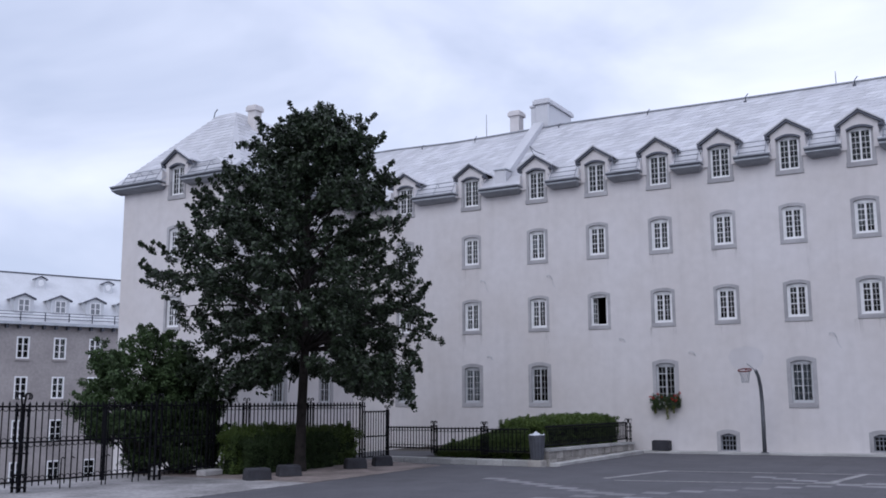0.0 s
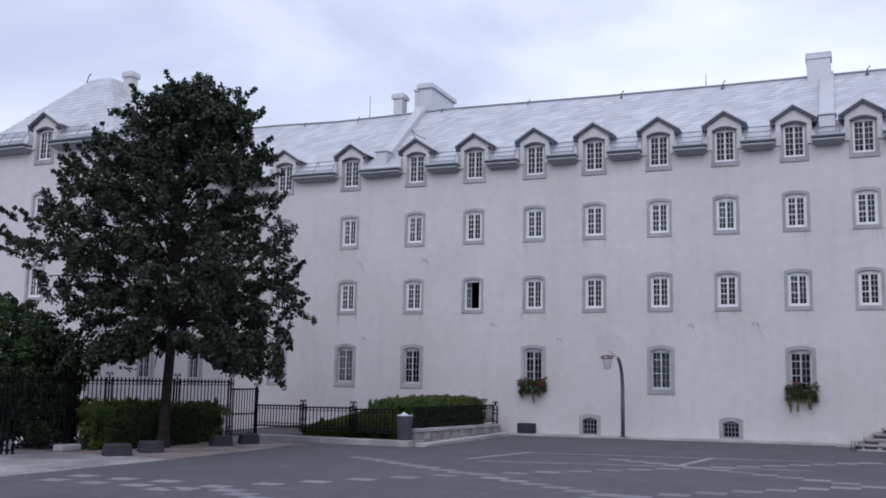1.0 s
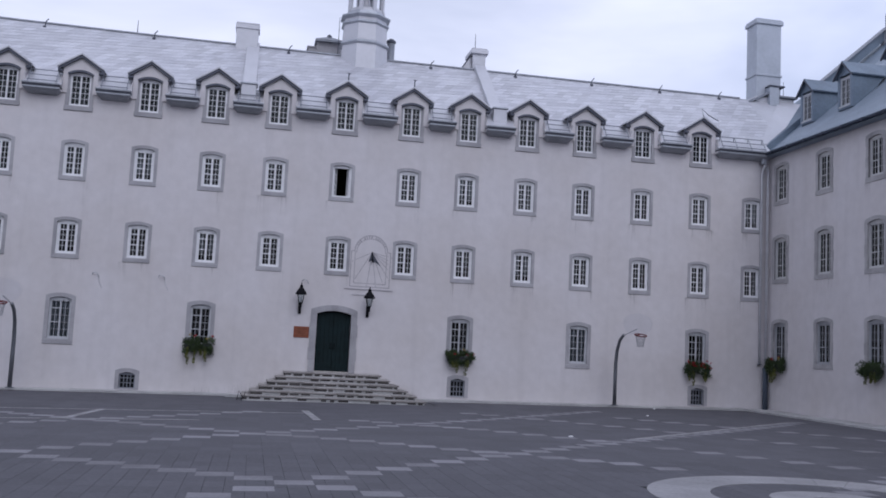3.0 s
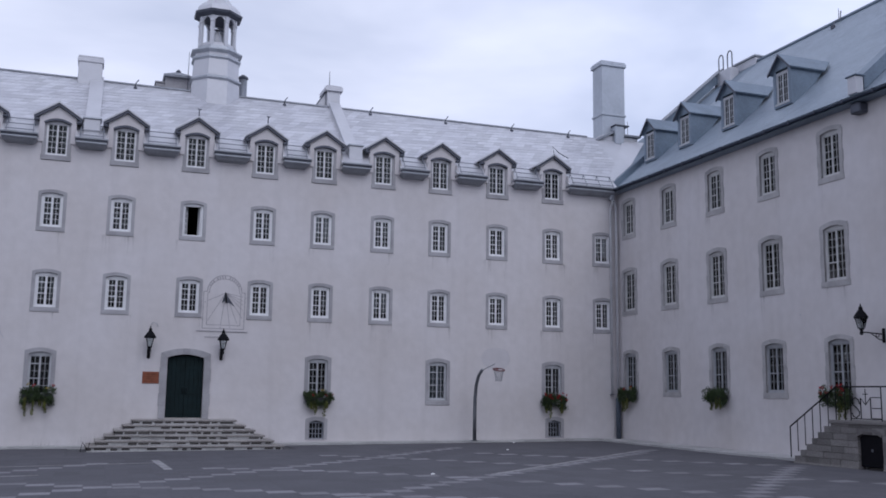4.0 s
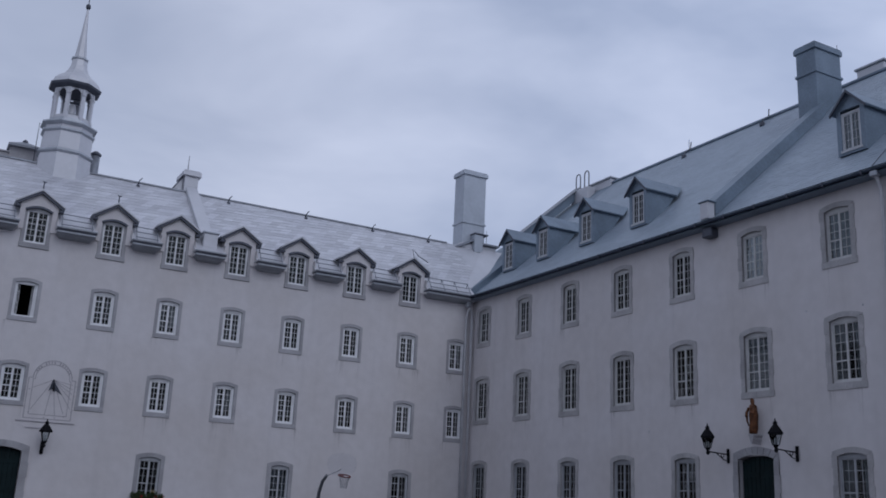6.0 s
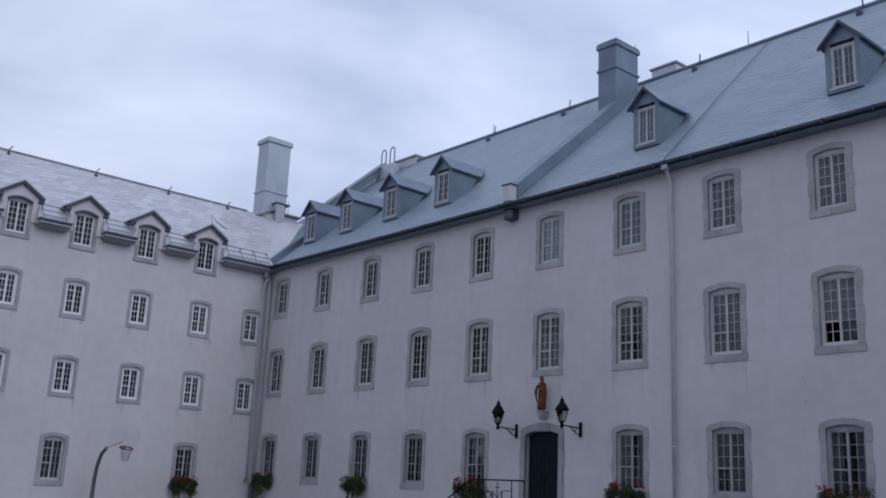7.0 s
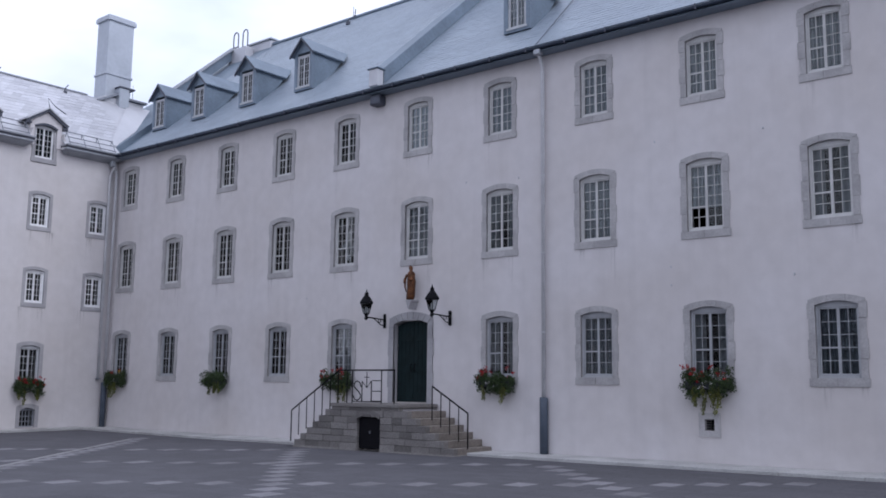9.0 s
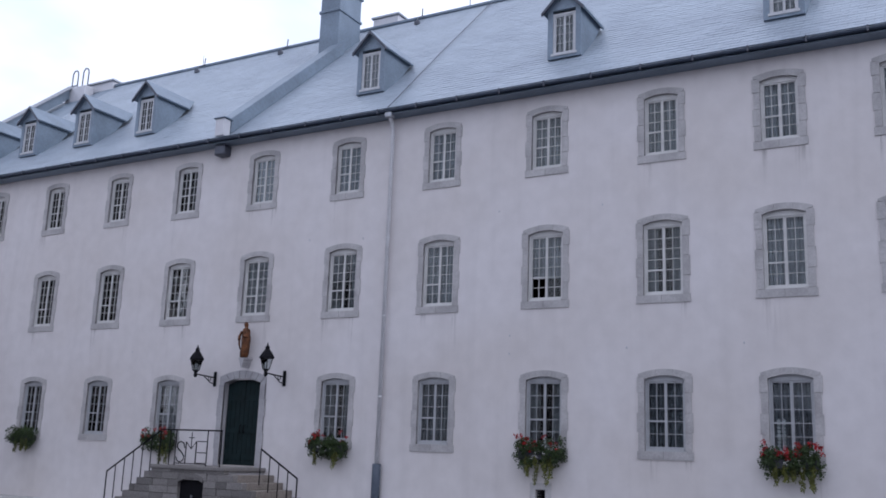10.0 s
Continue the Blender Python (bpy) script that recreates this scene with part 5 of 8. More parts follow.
# ---- north steps: stepped on three sides, laid in rough blocks ----
rng = random.Random(3)
STEPTREAD = material("pale_worn_tread", (0.34, 0.32, 0.305), 0.9, vary=0.2, scale=2.0, fine=14, bump=0.5, random_piece=0.15, tint=(0.24, 0.22, 0.21))
steps = empty("stone_steps", pose(0.6, 0, 0), "weathered stone steps rising from three sides to the door", "steps")
ground_z = -0.14
rise = (0.97 - ground_z) / 6
for i in range(6):
    z1, z0 = 0.97 - i * rise, 0.97 - (i + 1) * rise
    half, deep = 2.02 + i * 0.33, 1.05 + i * 0.32
    part("core", boxes((-half + 0.07, half - 0.07, -deep + 0.055, 0, z0 - 0.2, z1 - 0.045)), KERB, steps)
    tread = 0.062
    # front row of dark blocks under pale treads
    x = -half + 0.03
    while x < half - 0.08:
        w = min(rng.uniform(0.26, 0.58), half - 0.03 - x)
        if half - x - w < 0.2:
            w = half - 0.03 - x
        if rng.random() < 0.04 + 0.055 * i + (0.1 if x > 0 and i > 2 else 0.0):
            # a block that has been renewed in pale mortar
            x += w
            continue
        part("stone", boxes((x + 0.03, x + w - 0.03 - rng.choice((0, 0.03, 0.08)), -deep + 0.03 + rng.uniform(-0.012, 0.012), -deep + 0.4, z0 + rng.uniform(0.02, 0.05), z1 - tread - rng.uniform(0.0, 0.02)), bevel=0.02), STEPDARK, steps)
        x += w
    x = -half
    while x < half - 0.05:
        w = min(rng.uniform(0.7, 1.5), half - x)
        if half - x - w < 0.4:
            w = half - x
        part("tread", boxes((x + 0.006, x + w - 0.006, -deep + rng.uniform(-0.015, 0.012), -deep + 0.45, z1 - tread, z1 + rng.uniform(-0.01, 0.006)), bevel=0.012), STEPTREAD, steps)
        x += w
    for s in (-1, 1):
        y = -deep + 0.46
        while y < -0.02:
            w = min(rng.uniform(0.45, 0.9), -0.01 - y)
            if -y - w < 0.25:
                w = -0.01 - y
            xs = sorted((s * (half - 0.03), s * (half - 0.4)))
            part("stone", boxes((xs[0], xs[1], y + 0.012, y + w - 0.012, z0 + 0.02, z1 - tread - 0.01), bevel=0.014), STEPDARK, steps)
            xs = sorted((s * half, s * (half - 0.42)))
            part("tread", boxes((xs[0], xs[1], y + 0.005, y + w - 0.005, z1 - tread, z1 + rng.uniform(-0.01, 0.006)), bevel=0.012), STEP, steps)
            y += w
part("landing_slab", boxes((-1.6, 1.6, -0.62, -0.02, 0.85, 0.972), bevel=0.01), STEP, steps)

# boot scraper at the foot of the steps
top = empty("boot_scraper", pose(-3.2, -2.7, lie(-3.2, -2.7)), "thin bent iron boot scraper", "boot scraper")
part("bar", tube(bmesh.new(), [(0, 0, 0), (0.05, 0, 0.35), (0.25, 0, 0.05), (0.3, 0, 0.32)], 0.02), IRON, top)

# ---- east stair: landing with flights to both sides and a cellar arch ----
stair = empty("double_stair", pose(18.9, -17.5, 0), "grey stone double stair with a low cellar arch", "stair")
base_z, top_z, n = 0.1, 1.5, 7
r_ = (top_z - base_z) / n
L0, L1 = 1.44, -1.42       # landing from y offset L0 (north) to L1 (south)
depth = XE - 18.9
arch_y = (0.31, -0.66)     # cellar opening
# solid masonry behind the face, left open at the arch
part("core", boxes((0.12, depth, arch_y[0] + 0.05, L0 - 0.05, base_z, top_z - 0.12), (0.12, depth, L1 + 0.05, arch_y[1] - 0.05, base_z, top_z - 0.12), (0.12, depth, arch_y[1] - 0.05, arch_y[0] + 0.05, 1.16, top_z - 0.12)), STONE_A, stair)
# near-black fill painting the cellar's darkness
part("cellar_dark", boxes((0.5, depth, arch_y[1], arch_y[0], base_z, 1.15)), ROOMSHADE, stair)


def face_stone(y0, y1, z0, z1):
    if y1 - y0 > 0.06:
        part("stone", boxes((rng.uniform(-0.012, 0.012), 0.2, y0 + 0.004, y1 - 0.004, z0 + 0.004, z1 - 0.004), bevel=0.008), STONE_STAIR, stair)


STEPBROWN = material("brown_worn_step", (0.25, 0.22, 0.195), 0.9, vary=0.22, scale=2.4, fine=18, bump=0.5, random_piece=0.2, tint=(0.13, 0.115, 0.10))
STONE_STAIR = material("grey_stair_block", (0.18, 0.168, 0.162), 0.88, vary=0.22, scale=2.2, fine=20, bump=0.5, random_piece=0.32, tint=(0.22, 0.21, 0.2))
for i in range(n):
    z0, z1 = base_z + i * r_, base_z + (i + 1) * r_
    north, south = L0 + (n - 1 - i) * 0.285, L1 - (n - 1 - i) * 0.35
    # face courses, with the arch left out
    spans = [(south, north)]
    if z1 <= 1.22:
        spans = [(south, arch_y[1]), (arch_y[0], north)]
    for a, b in spans:
        y = a
        while y < b - 0.02:
            w = min(rng.uniform(0.4, 0.85), b - y)
            if b - y - w < 0.22:
                w = b - y
            face_stone(y, y + w, z0, z1 - (0.0 if i < n - 1 else 0.1))
            y += w
    if i < n - 1:
        part("step", boxes((0.2, depth, L0 - 0.02, north, z0, z1), bevel=0.012), STONE_STAIR, stair)
        part("step", boxes((0.2, depth, south, L1 + 0.02, z0, z1), bevel=0.012), STEPBROWN, stair)
part("plinth", boxes((-0.03, depth, L1 - 2.13, arch_y[1], -0.3, base_z + 0.02), (-0.03, depth, arch_y[0], L0 + 1.74, -0.3, base_z + 0.02), (0.3, depth, arch_y[1], arch_y[0], -0.3, base_z + 0.02), bevel=0.01), STONE_STAIR, stair)
part("landing_slab", boxes((-0.05, depth - 0.01, L1 - 0.02, L0 + 0.03, top_z - 0.11, top_z), bevel=0.015), STONE_STAIR, stair)
bm = prism(bmesh.new(), [(p[0], p[1]) for p in arched(0.95, 0.16, 1.17, 0.14)], 0.0, 0.05)
hatch = part("cellar_door", bm, IRON, stair, "black arched cellar door", m=Matrix.Translation((0.1, -0.175, 0)) @ Matrix.Rotation(radians(-90), 4, "Z"))
part("latch", boxes((-0.03, 0.03, -0.03, 0.0, 0.6, 0.68)), POLE, hatch)
part("arch_stone", prism(bmesh.new(), arched(0.97, 1.0, 1.29, 0.12)[2:] + [(-0.485, 1.03)] + [(s * 0.47, 1.18 - 0.14 * s * s) for s in (-1, -0.5, 0, 0.5, 1)], -0.02, 0.12), STONE_STAIR, stair, m=Matrix.Translation((0.0, -0.175, 0)) @ Matrix.Rotation(radians(-90), 4, "Z"))

# iron railing
rail = empty("iron_railing", pose(18.98, -17.5, 0), "black iron stair railing with an ornamental panel", "railing")
part("top_rail", tube(bmesh.new(), [(0, 1.25, 2.52), (0, -1.15, 2.52)], 0.026), IRON, rail)
part("handrail", tube(bmesh.new(), [(0, 1.25, 2.5), (0, 3.4, 1.22)], 0.024), IRON, rail)
part("handrail", tube(bmesh.new(), [(0.42, -2.28, 2.05), (0.45, -3.62, 1.28)], 0.024), IRON, rail)
part("bottom_rail", tube(bmesh.new(), [(0, 0.62, 1.56), (0, -0.62, 1.56)], 0.015), IRON, rail)
for y in (1.25, 0.85, 0.62, -0.62, -1.15):
    part("baluster", tube(bmesh.new(), [(0, y, 1.5), (0, y, 2.52)], 0.018), IRON, rail)
for j in range(6):
    y = 1.6 + j * 0.36
    zt = 2.5 - (y - 1.25) * 1.28 / 2.15
    part("baluster", tube(bmesh.new(), [(0, y, zt - 1.0), (0, y, zt)], 0.016 if j < 5 else 0.022), IRON, rail)
for j in range(5):
    y = -2.28 - j * 0.335
    zt = 2.05 - 0.575 * (-2.28 - y)
    part("baluster", tube(bmesh.new(), [(0.43, y, zt - 1.0), (0.43, y, zt)], 0.016 if j < 4 else 0.022), IRON, rail)
# ornament: a double curl, a zigzag with a cross, and a comb of bars
curl = [(0, 0.24, 2.0), (0, 0.30, 2.14), (0, 0.42, 2.19), (0, 0.54, 2.12), (0, 0.55, 2.02), (0, 0.46, 1.94), (0, 0.34, 1.86), (0, 0.26, 1.76), (0, 0.28, 1.66), (0, 0.40, 1.59), (0, 0.52, 1.63), (0, 0.57, 1.74)]
part("curl", tube(bmesh.new(), curl, 0.018), IRON, rail)
part("zigzag", tube(bmesh.new(), [(0, 0.2, 1.56), (0, 0.2, 2.18), (0, 0.0, 1.98), (0, -0.2, 2.2), (0, -0.2, 1.56)], 0.018), IRON, rail)
part("cross_bar", tube(bmesh.new(), [(0, 0.0, 1.98), (0, 0.0, 2.46)], 0.014), IRON, rail)
part("cross_bar", tube(bmesh.new(), [(0, 0.1, 2.3), (0, -0.1, 2.3)], 0.014), IRON, rail)
for z in (1.58, 1.88, 2.2):
    part("comb_bar", tube(bmesh.new(), [(0, -0.25, z), (0, -0.58, z)], 0.016), IRON, rail)


# ---- wall lanterns ----
def lantern(m, reach, label, size):
    """Local: origin at the wall plate, y into the wall."""
    top = empty("wall_lantern", m, label, "lantern", "wall lanterns")
    part("wall_plate", boxes((-0.07, 0.07, -0.06, 0.0, -0.27, 0.27), bevel=0.025), IRON, top)
    bm = tube(bmesh.new(), [(0, -0.05, 0.05), (0, -reach, 0.1)], 0.026)
    tube(bm, [(0, -0.05, -0.18), (0, -reach * 0.25, -0.15), (0, -reach * 0.45, -0.02), (0, -reach * 0.62, 0.08)], 0.018)
    ringp = [(0, -reach * 0.3 + 0.07 * math.cos(a), 0.0 + 0.07 * math.sin(a)) for a in [2 * math.pi * i / 10 for i in range(11)]]
    tube(bm, ringp, 0.014)
    part("bracket", bm, IRON, top)
    lamp = part("lamp_foot", turned(bmesh.new(), [(0.03, -0.02), (0.075, 0.04), (0.05, 0.14), (0.09, 0.2), (0.1, 0.24)], sides=8), IRON, top, m=pose(0, -reach, 0))
    for i in range(4):
        a = math.pi / 4 + i * math.pi / 2
        part("cage_bar", tube(bmesh.new(), [(0.11 * math.cos(a), 0.11 * math.sin(a), 0.22), (0.21 * math.cos(a), 0.21 * math.sin(a), 0.62)], 0.016), IRON, lamp)
    part("glass", turned(bmesh.new(), [(0.1, 0.24), (0.195, 0.61)], sides=4, turn=math.pi / 4, cap=False), PANE, lamp)
    part("burner", turned(bmesh.new(), [(0.03, 0.22), (0.05, 0.3), (0.05, 0.44), (0.02, 0.48)], sides=10), SIGNWHITE, lamp)
    part("hood", turned(bmesh.new(), [(0.27, 0.6), (0.27, 0.65), (0.16, 0.82), (0.07, 0.93), (0.09, 0.98), (0.03, 1.05), (0.015, 1.14)], sides=8, turn=math.pi / 8), IRON, lamp)
    top.scale = (size, size, size)
    return top


for x in (-0.9, 1.98):
    lantern(pose(x, 0, 3.62), 0.55, "black iron wall lantern beside the arched door", 0.92)
for y in (16.62, 19.4):
    lantern(EASTM @ pose(y, 0, 4.16), 1.05, "black iron wall lantern on a long scrolled bracket", 0.86)

# plaque with unreadable lines
top = empty("wall_plaque", pose(-0.77, 0, 2.38), "reddish brown rectangular plaque on the white wall", "plaque")
part("plate", boxes((-0.32, 0.32, -0.03, 0.0, 0, 0.47), bevel=0.008), COPPER, top)
for i in range(4):
    part("text_bar", boxes((-0.24 + 0.02 * i, 0.24 - 0.03 * (i % 2), -0.034, -0.028, 0.08 + i * 0.09, 0.105 + i * 0.09)), BRONZE, top)

# ---- sundial painted on the wall ----
dial = empty("sundial", pose(2.0, 0, 4.55), "painted wall sundial with a dark triangular pointer", "sundial")
T = -0.006


def stroke(name, pts, wid=0.02, parent=None, label=""):
    """A painted line on the wall in (x, z)."""
    bm = bmesh.new()
    for (x0, z0), (x1, z1) in zip(pts, pts[1:]):
        d = Vector((x1 - x0, 0, z1 - z0)).normalized()
        nrm = Vector((-d.z, 0, d.x)) * wid / 2
        q = [Vector((x0, T, z0)) + nrm, Vector((x1, T, z1)) + nrm, Vector((x1, T, z1)) - nrm, Vector((x0, T, z0)) - nrm]
        va = [bm.verts.new(p) for p in q]
        vb2 = [bm.verts.new(p + Vector((0, -T, 0))) for p in q]
        bm.faces.new(va)
        for i in range(4):
            bm.faces.new((va[i], vb2[i], vb2[(i + 1) % 4], va[(i + 1) % 4]))
    bmesh.ops.recalc_face_normals(bm, faces=bm.faces)
    return part(name, bm, DIALGREY, parent or dial, label)


def dial_outline(o):
    pts = [(-0.72 + o, 0.12 + o), (-0.72 + o, 1.55 - o * 0.3), (-0.6 + o * 0.5, 1.55 - o * 0.3)]
    pts += [(-(0.6 - o * 0.5) * math.cos(a), 1.55 + (0.66 - o) * math.sin(a)) for a in [math.pi * i / 12 for i in range(1, 12)]]
    return pts + [(0.6 - o * 0.5, 1.55 - o * 0.3), (0.72 - o, 1.55 - o * 0.3), (0.72 - o, 0.12 + o), (-0.72 + o, 0.12 + o)]


dial.scale = (1.18, 1.0, 1.07)
stroke("outer_border", dial_outline(0.0), 0.03)
stroke("inner_border", dial_outline(0.14), 0.024)
part("ledge", boxes((-0.92, 0.86, -0.03, 0.0, 0.0, 0.035)), DIALGREY, dial)
part("wall_ledge", boxes((-0.62, -0.05, -0.025, 0.0, -0.22, -0.195)), DIALGREY, dial)
for i, a in enumerate((-62, -28, -6, 8, 20, 32, 43, 54, 65, 78)):
    a = radians(a)
    L = min(1.25, 0.62 / max(abs(math.sin(a)), 0.3), 1.25 / max(math.cos(a), 0.3))
    stroke("hour_line", [(0.04, 1.52), (0.04 + L * math.sin(a), 1.52 - L * math.cos(a))], 0.02)
    stroke("hour_mark", [(0.04 + (L + 0.06) * math.sin(a), 1.5 - (L + 0.06) * math.cos(a)), (0.04 + (L + 0.11) * math.sin(a), 1.5 - (L + 0.11) * math.cos(a))], 0.03)
for i in range(15):
    a = math.pi * (0.14 + 0.72 * i / 14)
    if i in (3, 8):
        continue
    c, s = math.cos(a), math.sin(a)
    stroke("text_bar", [(-0.52 * c, 1.55 + 0.54 * s), (-0.58 * c, 1.56 + 0.62 * s)], 0.045)
bm = bmesh.new()
v = [bm.verts.new(p) for p in ((0.03, 0, 1.55), (0.05, 0, 1.12), (0.05, -0.42, 1.16), (0.05, 0, 1.55), (0.07, 0, 1.12), (0.07, -0.42, 1.16))]
for f in ((0, 1, 2), (5, 4, 3), (0, 3, 4, 1), (1, 4, 5, 2), (2, 5, 3, 0)):
    bm.faces.new([v[i] for i in f])
bmesh.ops.recalc_face_normals(bm, faces=bm.faces)
part("pointer", bm, IRON, dial, "dark iron pointer")
bm = bmesh.new()
tri = [(0.02, 1.54), (-0.08, 1.12), (0.02, 1.2), (0.1, 1.1), (0.16, 1.14), (0.36, 1.0)]
prism(bm, tri, -0.01, -0.001)
part("pointer_plate", bm, TRIM, dial)


# ---- leaves ----
def leaf_mesh(name, centres, radii, per, size, mat, parent, label="", seed=1, flat=0.0, droop=0.0):
    """Many small folded leaves gathered in clumps."""
    g = np.random.default_rng(seed)
    c = np.repeat(np.asarray(centres, float), per, axis=0)
    r = np.repeat(np.asarray(radii, float).reshape(len(centres), -1), per, axis=0)
    k = len(c)
    d = g.normal(size=(k, 3))
    d /= np.linalg.norm(d, axis=1, keepdims=True)
    p = c + d * r * (g.random((k, 1)) ** 0.45)
    along = g.normal(size=(k, 3))
    along[:, 2] -= droop
    along /= np.linalg.norm(along, axis=1, keepdims=True)
    side = np.cross(along, g.normal(size=(k, 3)) + np.array([0, 0, flat]))
    side /= np.linalg.norm(side, axis=1, keepdims=True)
    up = np.cross(side, along)
    s = size * g.uniform(0.6, 1.3, (k, 1))
    v = np.stack([p - along * s * 0.5, p + side * s * 0.3 + up * s * 0.07, p + along * s * 0.55, p - side * s * 0.3 + up * s * 0.07], axis=1).reshape(-1, 3)
    i = np.arange(k) * 4
    f = np.concatenate([np.stack([i, i + 1, i + 2], 1), np.stack([i, i + 2, i + 3], 1)])
    me = bpy.data.meshes.new(name)
    me.from_pydata(v.tolist(), [], f.tolist())
    me.update()
    return linked(name, me, mat, parent, label)


BOXLEAF = material("geranium_leaf", (0.04, 0.066, 0.019), 0.6, vary=0.25, scale=3, fine=12, bump=0.0, island=0.4, tint=(0.02, 0.035, 0.014))


def flower_box(m, length, reds, seed, label, whites=True, trail=True):
    g = random.Random(seed)
    top = empty("flower_box", m, label, "flower box", "flower boxes under the windows")
    part("box", boxes((-length * 0.44, length * 0.44, -0.3, -0.04, -0.08, 0.12), bevel=0.01), DARKBOX, top)
    for x in (-length * 0.3, length * 0.3):
        part("bracket", boxes((x - 0.02, x + 0.02, -0.28, 0.0, -0.16, -0.08)), IRON, top)
    cs = [(g.uniform(-length / 2, length / 2), g.uniform(-0.36, -0.1), g.uniform(-0.14, 0.30) + 0.1 * math.sin(3 * i)) for i in range(74)]
    leaf_mesh("foliage", cs, [(0.12, 0.11, 0.14)] * len(cs), 60, 0.06, BOXLEAF, top, "dense green leaves", seed)
    if trail:
        for _ in range(g.randint(3, 6)):
            x, L = g.uniform(-length * 0.4, length * 0.4), g.uniform(0.25, 0.62)
            cs = [(x + g.uniform(-0.03, 0.03), -0.3, -0.05 - L * q / 6) for q in range(7)]
            leaf_mesh("trailing_stem", cs, [(0.07, 0.06, 0.08)] * len(cs), 22, 0.06, TRAIL, top, "hanging yellow-green trail", seed + _, droop=2.0)
    if reds:
        for _ in range(reds):
            c = (g.choice((-1, 1)) * g.uniform(0.05, length * 0.54), g.uniform(-0.42, -0.15), g.uniform(0.14, 0.5))
            leaf_mesh("blossom", [c], [(0.075, 0.06, 0.065)], 16, 0.065, YELLOW if reds < 6 and _ % 2 else RED, top, "small bright blossom", seed + 2 + _)
    if whites:
        cs = [(g.uniform(-0.25, 0.25), -0.36, g.uniform(-0.12, 0.12)) for _ in range(9)]
        leaf_mesh("white_blossom", cs, [(0.04, 0.03, 0.04)] * len(cs), 4, 0.04, WHITEPETAL, top, "tiny white blossoms", seed + 3)
    return top


for c, reds in ((1, 14), (5, 5), (9, 5), (13, 22)):
    flower_box(pose(COLS[c], 0, 1.78), 1.18, reds, 20 + c, "window box with red blossoms and trailing greenery" if reds > 3 else "window box full of green and yellowish trailing plants", reds > 5)
for i, reds in ((0, 3), (2, 0), (4, 14), (6, 13), (8, 18), (10, 22)):
    flower_box(EASTM @ pose(-EAST[i], 0, 2.12), 1.26, reds, 50 + i, "window box with red geraniums and trailing greenery" if reds else "window box full of dark green plants", reds > 0)

# ---- statue above the east door: one plain draped figure on a bracket ----
g = random.Random(4)
bm = bmesh.new()
prof = [(0.10, 0.0), (0.17, 0.03), (0.19, 0.18), (0.18, 0.40), (0.19, 0.60), (0.20, 0.72), (0.17, 0.86), (0.18, 0.98), (0.15, 1.06), (0.075, 1.10), (0.085, 1.16), (0.10, 1.22), (0.085, 1.29), (0.03, 1.33)]
loops = []
for r, z in prof:
    lean = 0.04 * math.sin(z * 2.6)
    loops.append([bm.verts.new((r * (0.82 + 0.14 * math.cos(5 * a + z * 3)) * math.cos(a) + lean, r * 0.8 * (0.9 + 0.12 * math.cos(7 * a)) * math.sin(a), z)) for a in [2 * math.pi * i / 20 for i in range(20)]])
for a, b in zip(loops, loops[1:]):
    for i in range(20):
        bm.faces.new((a[i], a[(i + 1) % 20], b[(i + 1) % 20], b[i]))
bm.faces.new(loops[0][::-1])
bm.faces.new(loops[-1])
tube(bm, [(-0.12, -0.05, 0.98), (-0.21, -0.09, 0.76), (-0.12, -0.18, 0.66)], 0.055, 8)
tube(bm, [(-0.16, -0.12, 0.72), (-0.17, -0.11, 0.5), (-0.12, -0.08, 0.3)], 0.05, 8, 0.02)
tube(bm, [(0.14, -0.05, 0.95), (0.2, -0.14, 0.74), (0.06, -0.2, 0.78)], 0.05, 8)
statue = part("statue", bm, BRONZE, m=EASTM @ pose(17.96, -0.28, 4.78) @ Matrix.Diagonal((0.86, 0.9, 0.84, 1)), smooth=True)
tagged(statue, "gilded brown statue of a draped figure above the door", "statue")
top = empty("statue_bracket", EASTM @ pose(17.96, 0, 4.3), "small grey carved bracket under the statue", "bracket")
part("console", prism(bmesh.new(), [(-0.12, 0.48), (0.12, 0.48), (0.12, 0.44), (0.07, 0.39), (0.07, 0.33), (0.03, 0.25), (0.01, 0.18), (-0.01, 0.18), (-0.03, 0.25), (-0.07, 0.33), (-0.07, 0.39), (-0.12, 0.44)], -0.38, 0.0), STONE_A, top)


# ---- basketball hoops ----
BOARD = pane_material("clear_acrylic", (0.975, 0.98, 0.99), 0.05)

